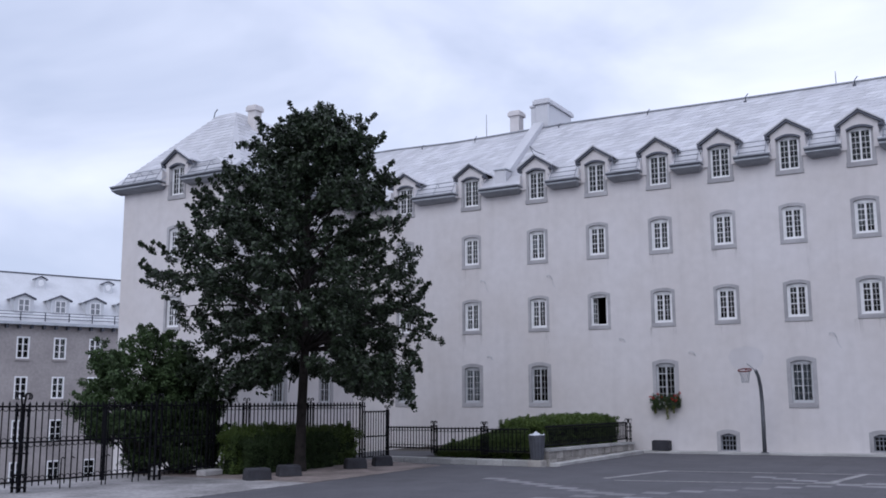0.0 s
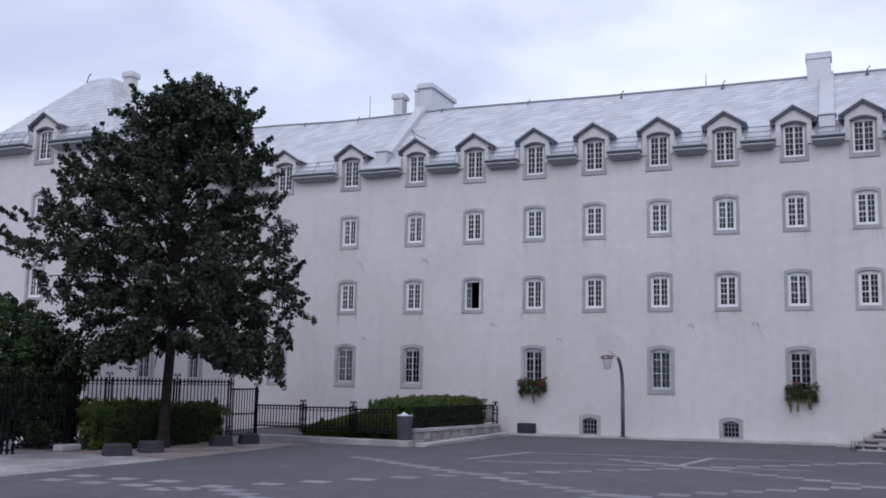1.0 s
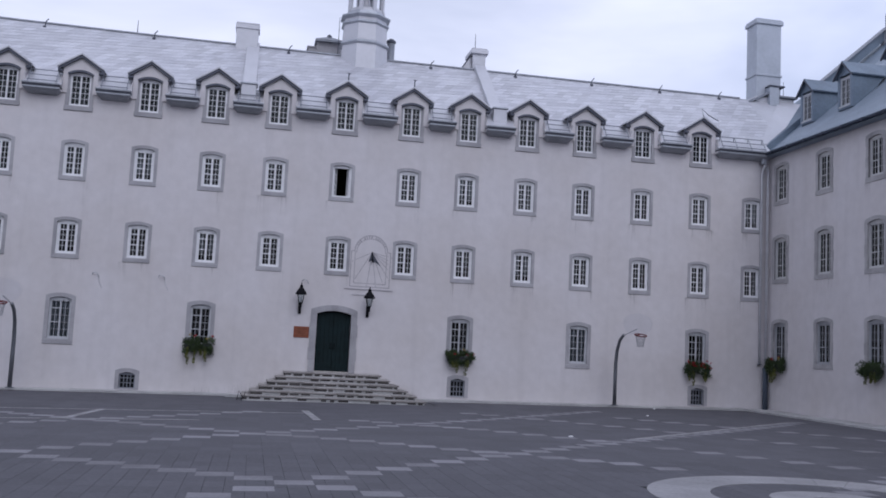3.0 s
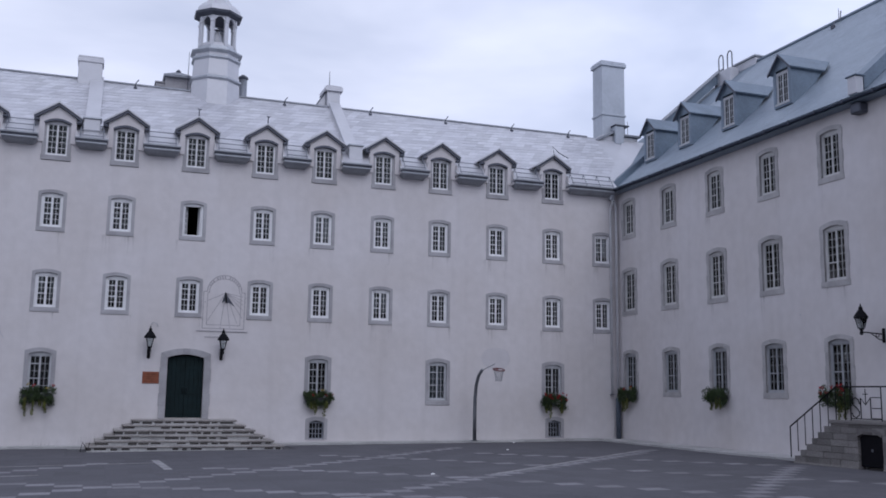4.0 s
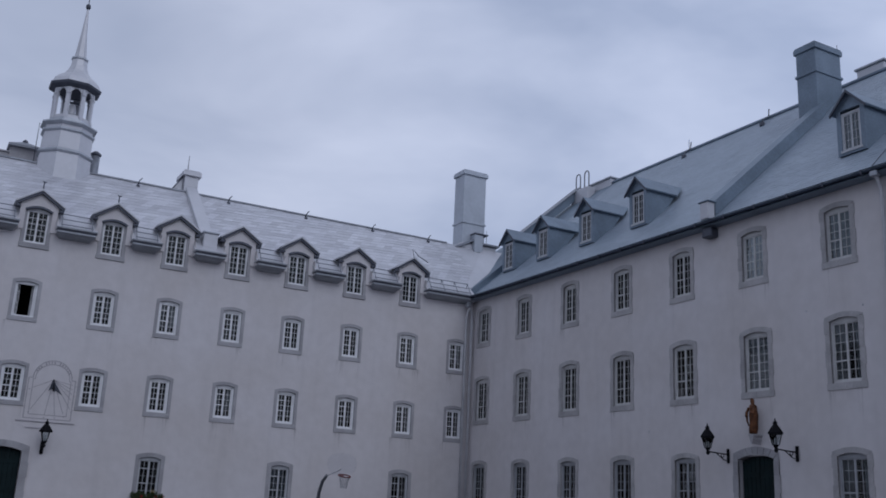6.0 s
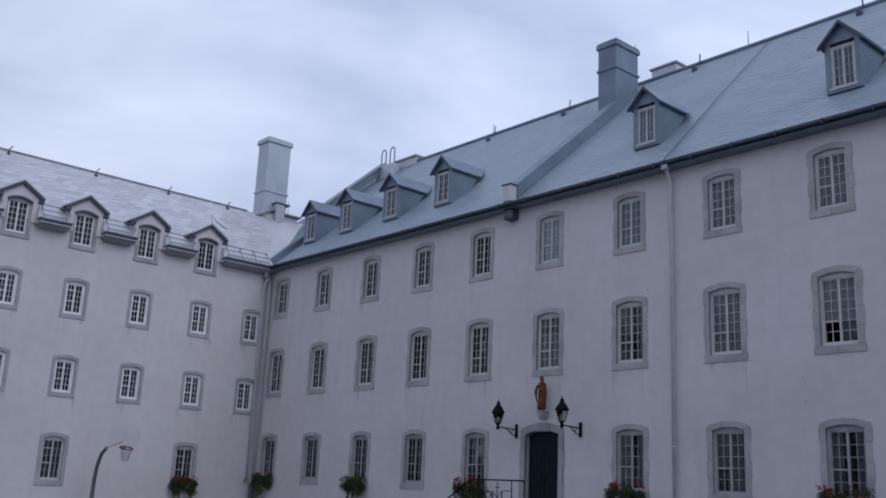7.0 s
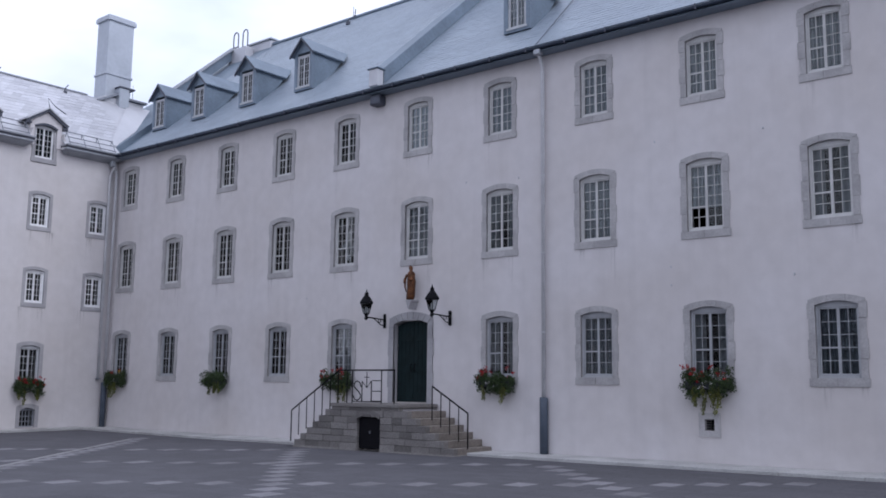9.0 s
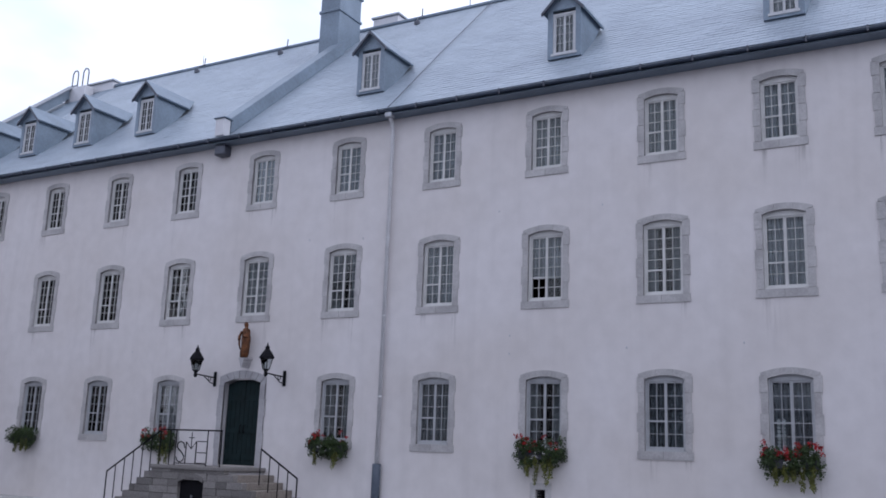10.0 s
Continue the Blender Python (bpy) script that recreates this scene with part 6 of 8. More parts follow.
def hoop(x, y, label, low=0.0, up=0.0):
    z = lie(x, y) + 0.1
    top = empty("basketball_hoop", pose(x, y, z), label, "basketball hoop", "basketball hoops")
    curve = [(0, 0, 0), (0, 0, 1.2), (0, -0.02, 2.0 - low), (0, -0.14, 2.55 - low), (0, -0.42, 2.98 - low), (0, -0.85, 3.22 - low)]
    part("pole", tube(bmesh.new(), curve, 0.085, 12, 0.065), POLE, top, "curved grey steel pole", smooth=True)
    part("base_plate", turned(bmesh.new(), [(0.16, 0), (0.16, 0.03)], sides=14), POLE, top)
    part("arm", tube(bmesh.new(), [(0, -0.82, 3.2 - low), (0, -2.32, 3.24 + up)], 0.02), PIPE, top)
    bm = prism(bmesh.new(), [(-0.3, 0.0), (0.3, 0.0), (0.5, 0.2), (0.58, 0.45), (0.5, 0.68), (0.3, 0.8), (0, 0.85), (-0.3, 0.8), (-0.5, 0.68), (-0.58, 0.45), (-0.5, 0.2)], -2.36, -2.33)
    part("backboard", bm, BOARD, top, "faint clear fan-shaped backboard", m=pose(0, 0, 3.0 + up) @ Matrix.Diagonal((1.12, 1, 1.05, 1)))
    ringp = [(0.24 * math.cos(a), -2.68 + 0.24 * math.sin(a), 2.98 + 0.06 * math.sin(a)) for a in [2 * math.pi * i / 20 for i in range(21)]]
    part("rim", tube(bmesh.new(), ringp, 0.026), RIM, top, "red steel rim", m=pose(0, 0, up))
    part("rim_bracket", boxes((-0.08, 0.08, -2.47, -2.34, 2.98, 3.06)), RIM, top, m=pose(0, 0, up))
    bm = bmesh.new()
    for i in range(10):
        a = 2 * math.pi * i / 10
        b = a + math.pi / 5
        for q, w in ((a, b), (b, a)):
            tube(bm, [(0.22 * math.cos(q), -2.68 + 0.22 * math.sin(q), 2.97 + 0.06 * math.sin(q)), (0.16 * math.cos(w), -2.68 + 0.16 * math.sin(w), 2.74), (0.13 * math.cos(q), -2.68 + 0.13 * math.sin(q), 2.5)], 0.009, 4)
    part("net", bm, NET, top, "white string net", m=pose(0, 0, up))


hoop(-11.85, -1.0, "basketball hoop on a curved grey pole by the wall", 0.0, 0.22)
hoop(12.9, -1.0, "basketball hoop on a curved grey pole by the wall", 0.16, 0.06)

# dark box at the foot of the wall and small fittings on the stucco
top = empty("planter_box", pose(-16.2, -0.45, -0.15), "plain dark box standing at the wall's foot", "box")
part("box", boxes((-0.37, 0.37, -0.2, 0.2, 0.0, 0.4), (-0.33, 0.33, -0.16, 0.16, 0.4, 0.42), bevel=0.012), DARKBOX, top)
for i, (x, z) in enumerate(((-24.9, 7.6), (-21.4, 7.6), (-17.95, 4.57), (-24.56, 3.94), (-9.2, 4.5), (-6.6, 4.55), (-14.86, 3.9), (-0.73, 4.74))):
    top = empty("wall_hook", pose(x, 0, z), "small bent metal fixing on the white wall", "fixing", "fixings on the wall")
    part("hook_bar", tube(bmesh.new(), [(-0.14, -0.02, 0.02), (-0.06, -0.12, 0.1), (0.08, -0.12, 0.06), (0.14, -0.03, -0.08)], 0.013), TRIMLIGHT, top)
    if i in (0, 1, 4, 5):
        part("wire", tube(bmesh.new(), [(0.12, -0.01, -0.06), (0.16, -0.01, -0.3), (0.3, -0.01, -0.52)], 0.007, 4), TRIMLIGHT, top)
for x, z in ((26.9, 4.76), (26.9, 5.24), (29.5, 8.6), (22.0, 8.3), (30.14, 4.85), (26.5, 8.7), (33.0, 4.9), (20.0, 8.4), (12.8, 5.1)):
    top = empty("wall_fixing", EASTM @ pose(x, 0, z), "tiny grey fixing in the white wall", "fixing", "fixings on the wall")
    part("stub", boxes((-0.013, 0.013, -0.03, 0, -0.024, 0.024), bevel=0.006), TRIMLIGHT, top)

# faint runs of dirt below the sills
def stain_material():
    m = bpy.data.materials.new("sill_drip_dirt")
    m.use_nodes = True
    n, l = m.node_tree.nodes, m.node_tree.links
    b = n["Principled BSDF"]
    b.inputs["Base Color"].default_value = (0.21, 0.2, 0.2, 1)
    b.inputs["Roughness"].default_value = 0.95
    co = n.new("ShaderNodeTexCoord")
    sep = n.new("ShaderNodeSeparateXYZ")
    l.new(co.outputs["Generated"], sep.inputs[0])
    geo = n.new("ShaderNodeNewGeometry")
    stretch = n.new("ShaderNodeMapping")
    stretch.inputs["Scale"].default_value = (14, 14, 0.9)
    l.new(geo.outputs["Position"], stretch.inputs[0])
    noise = n.new("ShaderNodeTexNoise")
    noise.inputs["Scale"].default_value, noise.inputs["Detail"].default_value = 1.0, 4
    l.new(stretch.outputs[0], noise.inputs["Vector"])
    runs = n.new("ShaderNodeMapRange")
    runs.inputs["From Min"].default_value, runs.inputs["From Max"].default_value = 0.46, 0.72
    l.new(noise.outputs["Fac"], runs.inputs["Value"])
    fade = n.new("ShaderNodeMath")
    fade.operation = "POWER"
    fade.inputs[1].default_value = 1.6
    l.new(sep.outputs["Z"], fade.inputs[0])
    side = n.new("ShaderNodeMath")
    side.operation = "PINGPONG"
    side.inputs[1].default_value = 0.5
    l.new(sep.outputs["X"], side.inputs[0])
    soft = n.new("ShaderNodeMapRange")
    soft.inputs["From Max"].default_value, soft.inputs["To Max"].default_value = 0.3, 0.34
    l.new(side.outputs[0], soft.inputs["Value"])
    last = runs.outputs[0]
    for other in (fade.outputs[0], soft.outputs[0]):
        mul = n.new("ShaderNodeMath")
        mul.operation = "MULTIPLY"
        l.new(last, mul.inputs[0])
        l.new(other, mul.inputs[1])
        last = mul.outputs[0]
    l.new(last, b.inputs["Alpha"])
    return m


DRIP = stain_material()
g = random.Random(61)
for wall_name, base, spots in (("wall_north", NORTH, [(x, z) for x in COLS.values() for z in (8.3, 5.1)]), ("wall_east", EASTM, [(-y, z) for y in EAST for z in (9.58, 5.94, 2.14)])):
    owner = bpy.data.objects[wall_name]
    for x, z in spots:
        for s in (-1, 1):
            if g.random() < 0.3 or (z < 2.5 and x < 26):
                continue
            w, h = g.uniform(0.16, 0.5), g.uniform(0.5, 1.5)
            cx = x + s * g.uniform(0.3, 0.56)
            raw("drip_stain", [(-w / 2, 0, -h), (w / 2, 0, -h), (w / 2, 0, 0), (-w / 2, 0, 0)], [(0, 1, 2, 3)], DRIP, owner, m=owner.matrix_basis.inverted() @ base @ pose(cx, -0.004, z - 0.005))

# damp dark patches rising from the paving beside the steps
owner = bpy.data.objects["wall_north"]
for cx, w, h in ((-2.9, 1.9, 0.6), (-4.6, 1.5, 0.3), (3.9, 1.6, 0.45)):
    raw("damp_stain", [(-w / 2, 0, -h), (w / 2, 0, -h), (w / 2, 0, 0), (-w / 2, 0, 0)], [(0, 1, 2, 3)], DRIP, owner, m=pose(cx, -0.004, lie(cx, 0) + 0.09, 0, 180, 0))

# pale lattice stand behind the glass of a low window
stand = empty("lattice_stand", EASTM @ pose(33.73, 0.2, 2.34), "white lattice stand on the sill behind a window", "stand")
part("base", boxes((-0.12, 0.12, -0.03, 0.05, 0.0, 0.03), bevel=0.006), SIGNWHITE, stand)
for x in (-0.055, 0.055):
    part("upright", boxes((x - 0.012, x + 0.012, 0.0, 0.02, 0.03, 0.82)), SIGNWHITE, stand)
    for i in range(9):
        part("block", boxes((x - 0.04, x + 0.04, -0.012, 0.0, 0.1 + 0.08 * i, 0.155 + 0.08 * i), bevel=0.004), SIGNWHITE, stand)


# ---- kerbed walk along the walls ----
walkway = empty("pavement", pose(0, 0, 0), "pale stone kerb and walk at the foot of the walls", "pavement", kind="structure")


def slab(p, q, r, s, up, name="slab", mat=None, parent=None):
    """A stone laid on the slope of the court; corners in plan, top raised by up."""
    bm = bmesh.new()
    t = [bm.verts.new((x, y, lie(x, y) + up)) for x, y in (p, q, r, s)]
    b = [bm.verts.new((x, y, lie(x, y) - 0.25)) for x, y in (p, q, r, s)]
    bm.faces.new(t)
    bm.faces.new(b[::-1])
    for i in range(4):
        j = (i + 1) % 4
        bm.faces.new((t[i], b[i], b[j], t[j]))
    bmesh.ops.recalc_face_normals(bm, faces=bm.faces)
    es = [e for e in bm.edges if all(v in t for v in e.verts)]
    bmesh.ops.bevel(bm, geom=es, offset=0.015, segments=1, affect="EDGES")
    return part(name, bm, mat or KERB, parent or walkway)


rng = random.Random(8)
x = -17.1
while x < XE - 1.2:
    w = min(rng.uniform(1.5, 2.4), XE - 1.2 - x)
    slab((x + 0.006, -0.62), (x + w - 0.006, -0.62), (x + w - 0.006, -0.004), (x + 0.006, -0.004), 0.085 + rng.uniform(-0.012, 0.012))
    x += w
y = -0.004
while y > -46:
    w = rng.uniform(1.5, 2.4)
    slab((XE - 1.2, y - w + 0.006), (XE - 0.004, y - w + 0.006), (XE - 0.004, y - 0.006), (XE - 1.2, y - 0.006), 0.07 + rng.uniform(-0.006, 0.006))
    y -= w

# ---- court of pavers: pale ones in crossing diagonal lines ----
court = bpy.data.objects["ground"]
RINGSTONE = material("pale_ring_stone", (0.31, 0.305, 0.315), 0.85, vary=0.12, scale=0.8, fine=14, bump=0.25, random_piece=0.06)
PL, PW, PALE_W = 0.64, 0.64, 0.5


# the pale lines, each by the places it runs through
PALE_LINES = (
    ((-16.2, -24.9), (-12.27, -18.97), (-9.2, -15.5), (-6.23, -12.5), (-2.2, -8.2)),
    ((-14.0, -29.4), (-12.07, -27.1), (-8.4, -22.8), (-5.7, -19.6), (-3.75, -17.5), (0.27, -14.04), (5.7, -8.9), (11.2, -3.6)),
    ((-6.2, -29.8), (-4.42, -27.76), (-1.94, -25.0), (1.13, -21.84), (5.49, -17.9), (11.08, -13.2), (16.14, -8.9), (18.3, -6.7)),
    ((8.0, -25.5), (10.7, -22.9), (15.5, -18.0), (18.2, -15.4)),
    ((9.0, -35.0), (13.67, -29.63), (18.3, -24.4)),
    ((-15.6, -23.6), (-13.71, -24.95), (-10.02, -27.72), (-6.5, -30.4)),
    ((-16.81, -14.8), (-12.04, -18.1), (-7.41, -21.4), (-3.96, -23.65), (-1.94, -25.0), (-0.59, -26.23), (3.4, -30.0)),
    ((-10.0, -11.2), (-6.88, -13.35), (-2.76, -16.3), (-0.4, -17.55), (2.19, -19.6), (5.2, -21.7), (6.2, -23.0)),
    ((0.0, -11.0), (4.0, -13.8), (6.5, -16.6), (10.07, -21.5), (12.64, -24.9), (15.42, -28.46), (18.3, -31.5)),
    ((4.8, -6.6), (7.53, -9.2), (9.6, -12.1), (13.53, -18.1), (18.0, -24.1)),
    ((10.6, -6.9), (12.59, -9.22), (16.48, -14.2), (18.3, -16.4)),
)


def pale_places():
    """Where pale pavers lie: one in every column that a line crosses."""
    found = []
    for line in PALE_LINES:
        for (xa, ya), (xb, yb) in zip(line, line[1:]):
            for c in range(math.ceil((xa + 24.37) / PL), math.ceil((xb + 24.37) / PL)):
                x = -24.37 + c * PL
                y = ya + (yb - ya) * (x - xa) / (xb - xa)
                if math.hypot(x - 6.75, y + 26.4) < 3.4 or (abs(x - 0.6) < 4.0 and y > -3.0) or (x > 18.4 and -21.2 < y < -13.9) or x > XE - 1.25:
                    continue
                if all(abs(x - p) > 0.1 or abs(y - q) > PW for p, q, _ in found):
                    found.append((x, y, lie(x, y)))
    return found + [(x, y, lie(x, y)) for x, y in ((-19.43, -23.3), (-18.14, -23.4), (-17.0, -23.35), (-19.3, -24.3), (-18.14, -24.35), (-17.0, -24.3), (-15.74, -24.4), (7.75, -25.55), (8.25, -24.95))]


def ring_zone(x, y):
    r = math.hypot(x - 6.75, y + 26.4)
    return 2.2 < r < 2.8 or r < 0.7


verts, faces = [], []
pale_at = pale_places()
me_pale = bpy.data.meshes.new("paver")
bmp = boxes((-PL / 2 + 0.006, PL / 2 - 0.006, -PALE_W / 2, PALE_W / 2, -0.05, 0.004), bevel=0.004)
bmp.to_mesh(me_pale)
bmp.free()
me_pale.materials.append(LIGHTPAVER)
rows = int((47 - 1.3) / PW)
rng = random.Random(12)
for r in range(-1, rows):
    y = -1.28 - PW / 2 - r * PW
    for c in range(int(46 / PL)):
        x = -24.5 + c * PL
        if x > XE - 1.25 or x < -22.2 + (0.0 if y < -12 else 0.4) or (x < -17.0 and y > -9.6):
            continue
        if abs(x - 0.6) < 4.0 and y > -3.0:
            continue
        if x > 18.6 and -21.2 < y < -13.9:
            continue
        if ring_zone(x, y):
            continue
        # narrow stones with open joints in the southern part, wider close-laid ones beyond
        if y < -21.0:
            stones, gap, deep = [(x - PL / 4, y, PL / 4), (x + PL / 4, y, PL / 4)], 0.0013, 0.02
        else:
            stones, gap, deep = [(x, y, PL / 2)], 0.0004, 0.003
        for sx0, sy0, half in stones:
            h = rng.uniform(0.0, 0.0004)
            tx, ty = rng.uniform(-0.0002, 0.0002), rng.uniform(-0.0002, 0.0002)
            k = len(verts)
            a, b, g2 = half - gap, PW / 2 - gap, 0.0016
            corners = [(sx0 + sx * a, sy0 + sy * b, sx, sy) for sx, sy in ((-1, -1), (1, -1), (1, 1), (-1, 1))]
            verts += [(px, py, lie(px, py) + h - deep) for px, py, sx, sy in corners]
            verts += [(px - sx * g2, py - sy * g2, lie(px, py) + h + sx * tx + sy * ty) for px, py, sx, sy in corners]
            faces += [(k + 4, k + 5, k + 6, k + 7), (k, k + 1, k + 5, k + 4), (k + 1, k + 2, k + 6, k + 5), (k + 2, k + 3, k + 7, k + 6), (k + 3, k, k + 4, k + 7)]
ob = raw("pavers", verts, faces, PAVER, court, "dark grey rectangular pavers laid close")
ob["kind"] = "stuff"
# pale pavers of the nearer part one by one, the rest joined
near = [p for p in pale_at if -13 < p[0] < 19 and p[1] < -13.5]
near = near[:300] if len(near) <= 300 else random.Random(2).sample(near, 300)
chosen = set(near)
for x, y, z in near:
    linked("paver", me_pale, None, court, m=pose(x, y, z + 0.001, math.degrees(math.atan((lie(x, y + 0.3) - lie(x, y - 0.3)) / 0.6)), -math.degrees(math.atan((lie(x + 0.3, y) - lie(x - 0.3, y)) / 0.6))))
verts, faces = [], []
for x, y, z in pale_at:
    if (x, y, z) in chosen:
        continue
    k = len(verts)
    a, b = PL / 2 - 0.006, PALE_W / 2
    for up in (-0.02, 0.005):
        verts += [(px, py, lie(px, py) + up) for px, py in ((x - a, y - b), (x + a, y - b), (x + a, y + b), (x - a, y + b))]
    faces += [(k + 4, k + 5, k + 6, k + 7), (k, k + 1, k + 5, k + 4), (k + 1, k + 2, k + 6, k + 5), (k + 2, k + 3, k + 7, k + 6), (k + 3, k, k + 4, k + 7)]
ob = raw("pale_pavers", verts, faces, LIGHTPAVER, court, "pale grey pavers in diagonal lines")
ob["kind"] = "stuff"
# pale rings laid of curved stones
for ra, rb, count in ((1.95, 3.0, 28), (0.3, 1.0, 12)):
    for i in range(count):
        a0, a1 = 2 * math.pi * i / count + 0.002, 2 * math.pi * (i + 1) / count - 0.002
        bm = bmesh.new()
        pts = []
        for r in (ra, rb):
            for a in (a0, (a0 + a1) / 2, a1):
                pts.append((6.75 + r * math.cos(a), -26.4 + r * math.sin(a)))
        t = [bm.verts.new((x, y, lie(x, y) + 0.012)) for x, y in pts]
        b = [bm.verts.new((x, y, lie(x, y) - 0.05)) for x, y in pts]
        o = (0, 1, 2, 5, 4, 3)
        bm.faces.new([t[k] for k in o][::-1])
        for k in range(6):
            p, q = o[k], o[(k + 1) % 6]
            bm.faces.new((t[p], t[q], b[q], b[p]))
        bmesh.ops.recalc_face_normals(bm, faces=bm.faces)
        part("ring_stone", bm, RINGSTONE, court)
WORNLINE = material("worn_line_paint", (0.33, 0.325, 0.335), 0.85, vary=0.22, scale=2.5, fine=12, bump=0.2)
# painted court lines
for x0, y0, x1, y1, w in ((-13.7, -13.6, -13.0, -9.9, 0.22), (-7.65, -13.1, -7.2, -9.2, 0.22), (-0.85, -7.6, -0.7, -11.6, 0.24), (-13.2, -14.2, -4.1, -12.6, 0.09), (-13.0, -10.0, -0.8, -8.7, 0.07), (7.6, -15.85, 17.4, -7.3, 0.17)):
    d = Vector((x1 - x0, y1 - y0, 0)).normalized()
    nx, ny = -d.y * w / 2, d.x * w / 2
    bm = bmesh.new()
    q = [(x0 + nx, y0 + ny), (x1 + nx, y1 + ny), (x1 - nx, y1 - ny), (x0 - nx, y0 - ny)]
    t = [bm.verts.new((a, b, lie(a, b) + 0.010)) for a, b in q]
    u = [bm.verts.new((a, b, lie(a, b) + 0.0)) for a, b in q]
    bm.faces.new(t)
    for k in range(4):
        bm.faces.new((t[k], u[k], u[(k + 1) % 4], t[(k + 1) % 4]))
    bmesh.ops.recalc_face_normals(bm, faces=bm.faces)
    part("court_line", bm, WORNLINE, court, "worn pale painted line")


def patch(name, pts, up, mat, label):
    bm = bmesh.new()
    n = 8
    (ax, ay), (bx, by), (cx, cy), (dx, dy) = pts
    grid = []
    for j in range(n + 1):
        row = []
        for i in range(n + 1):
            u, v = i / n, j / n
            x = (ax * (1 - u) + bx * u) * (1 - v) + (dx * (1 - u) + cx * u) * v
            y = (ay * (1 - u) + by * u) * (1 - v) + (dy * (1 - u) + cy * u) * v
            row.append(bm.verts.new((x, y, lie(x, y) + up)))
        grid.append(row)
    for j in range(n):
        for i in range(n):
            bm.faces.new((grid[j][i], grid[j][i + 1], grid[j + 1][i + 1], grid[j + 1][i]))
    rim = [e for e in bm.edges if len(e.link_faces) == 1]
    new_geo = bmesh.ops.extrude_edge_only(bm, edges=rim)["geom"]
    for v in new_geo:
        if isinstance(v, bmesh.types.BMVert):
            v.co.z -= 0.12
    bmesh.ops.recalc_face_normals(bm, faces=bm.faces)
    return tagged(part(name, bm, mat), label, "ground", kind="structure")


patch("apron", [(-29.2, -38.0), (-20.6, -38.0), (-20.8, -18.5), (-29.2, -18.0)], 0.014, material("worn_apron", (0.37, 0.355, 0.36), 0.9, vary=0.3, scale=0.6, fine=9, bump=0.4), "pale concrete apron in front of the gate")
patch("gravel_strip", [(-29.2, -18.0), (-20.8, -18.5), (-21.3, -10.2), (-26.0, -8.0)], 0.012, material("leaf_littered_gravel", (0.30, 0.25, 0.235), 0.95, vary=0.3, scale=1.5, fine=22, bump=0.6), "brownish gravel strewn with leaves under the tree")

# scraps of paper lying in the court
for i, (x, y) in enumerate(((5.9, -15.7), (12.3, -6.0), (14.5, -1.6))):
    bm = bmesh.new()
    bmesh.ops.create_icosphere(bm, subdivisions=1, radius=0.05)
    for v in bm.verts:
        v.co = Vector((v.co.x * 1.5, v.co.y, max(v.co.z * 0.5, -0.03) + 0.03)) + Vector((0.03, 0.02, 0.01)) * noise.noise(v.co * 20 + Vector((i, 0, 0)))
    tagged(part("paper_scrap", bm, SIGNWHITE, m=pose(x, y, lie(x, y) + 0.01, 0, 0, 40 * i)), "small crumpled white paper scrap on the paving", "litter", "paper scraps")

# ---- planting bed with stone edges ----
bed = empty("planting_bed", pose(0, 0, 0), "raised planting bed edged with pale stone", "planting bed")
bm = bmesh.new()
q = [(-25.1, -8.2), (-17.75, -8.8), (-17.5, -0.1), (-25.4, -0.1)]
t = [bm.verts.new((x, y, 0.02 + 0.1 * (x + 25) / 8)) for x, y in q]
bm.faces.new(t)
part("earth", bm, EARTH, bed)
rng = random.Random(6)
n = 6
for i in range(n):
    f0, f1 = i / n + 0.002, (i + 1) / n - 0.002
    p0, p1 = (-25.0 + 6.8 * f0, -8.65 - 0.6 * f0), (-25.0 + 6.8 * f1, -8.65 - 0.6 * f1)
    slab(p0, p1, (p1[0] + 0.02, p1[1] + 0.35), (p0[0] + 0.02, p0[1] + 0.35), 0.19, "kerb_stone", KERB, bed)
# east edge: two courses of rough stone with a pale coping, dying into the rising ground
m0, m1 = (-17.58, -9.0), (-17.12, -1.3)
for course in range(2):
    k = 12 + course
    for i in range(k):
        f0, f1 = i / k + 0.003, (i + 1) / k - 0.003
        za, zb = [lie(*m0) - 0.05 + (0.55 - 0.06 * f) * (course + 0) / 2 for f in (f0, f1)]
        ta, tb = [lie(*m0) - 0.05 + (0.55 - 0.06 * f) * (course + 1) / 2 - 0.012 for f in (f0, f1)]
        xa, ya, xb, yb = m0[0] + (m1[0] - m0[0]) * f0, m0[1] + (m1[1] - m0[1]) * f0, m0[0] + (m1[0] - m0[0]) * f1, m0[1] + (m1[1] - m0[1]) * f1
        bm = bmesh.new()
        o = rng.uniform(-0.015, 0.015)
        v = [bm.verts.new(p) for p in ((xa + o, ya, za), (xb + o, yb, zb), (xb - 0.35, yb, zb), (xa - 0.35, ya, za), (xa + o, ya, ta), (xb + o, yb, tb), (xb - 0.35, yb, tb), (xa - 0.35, ya, ta))]
        for f in ((3, 2, 1, 0), (4, 5, 6, 7), (0, 1, 5, 4), (1, 2, 6, 5), (2, 3, 7, 6), (3, 0, 4, 7)):
            bm.faces.new([v[j] for j in f])
        bmesh.ops.recalc_face_normals(bm, faces=bm.faces)
        part("wall_stone", bm, STEP, bed)
k = 6
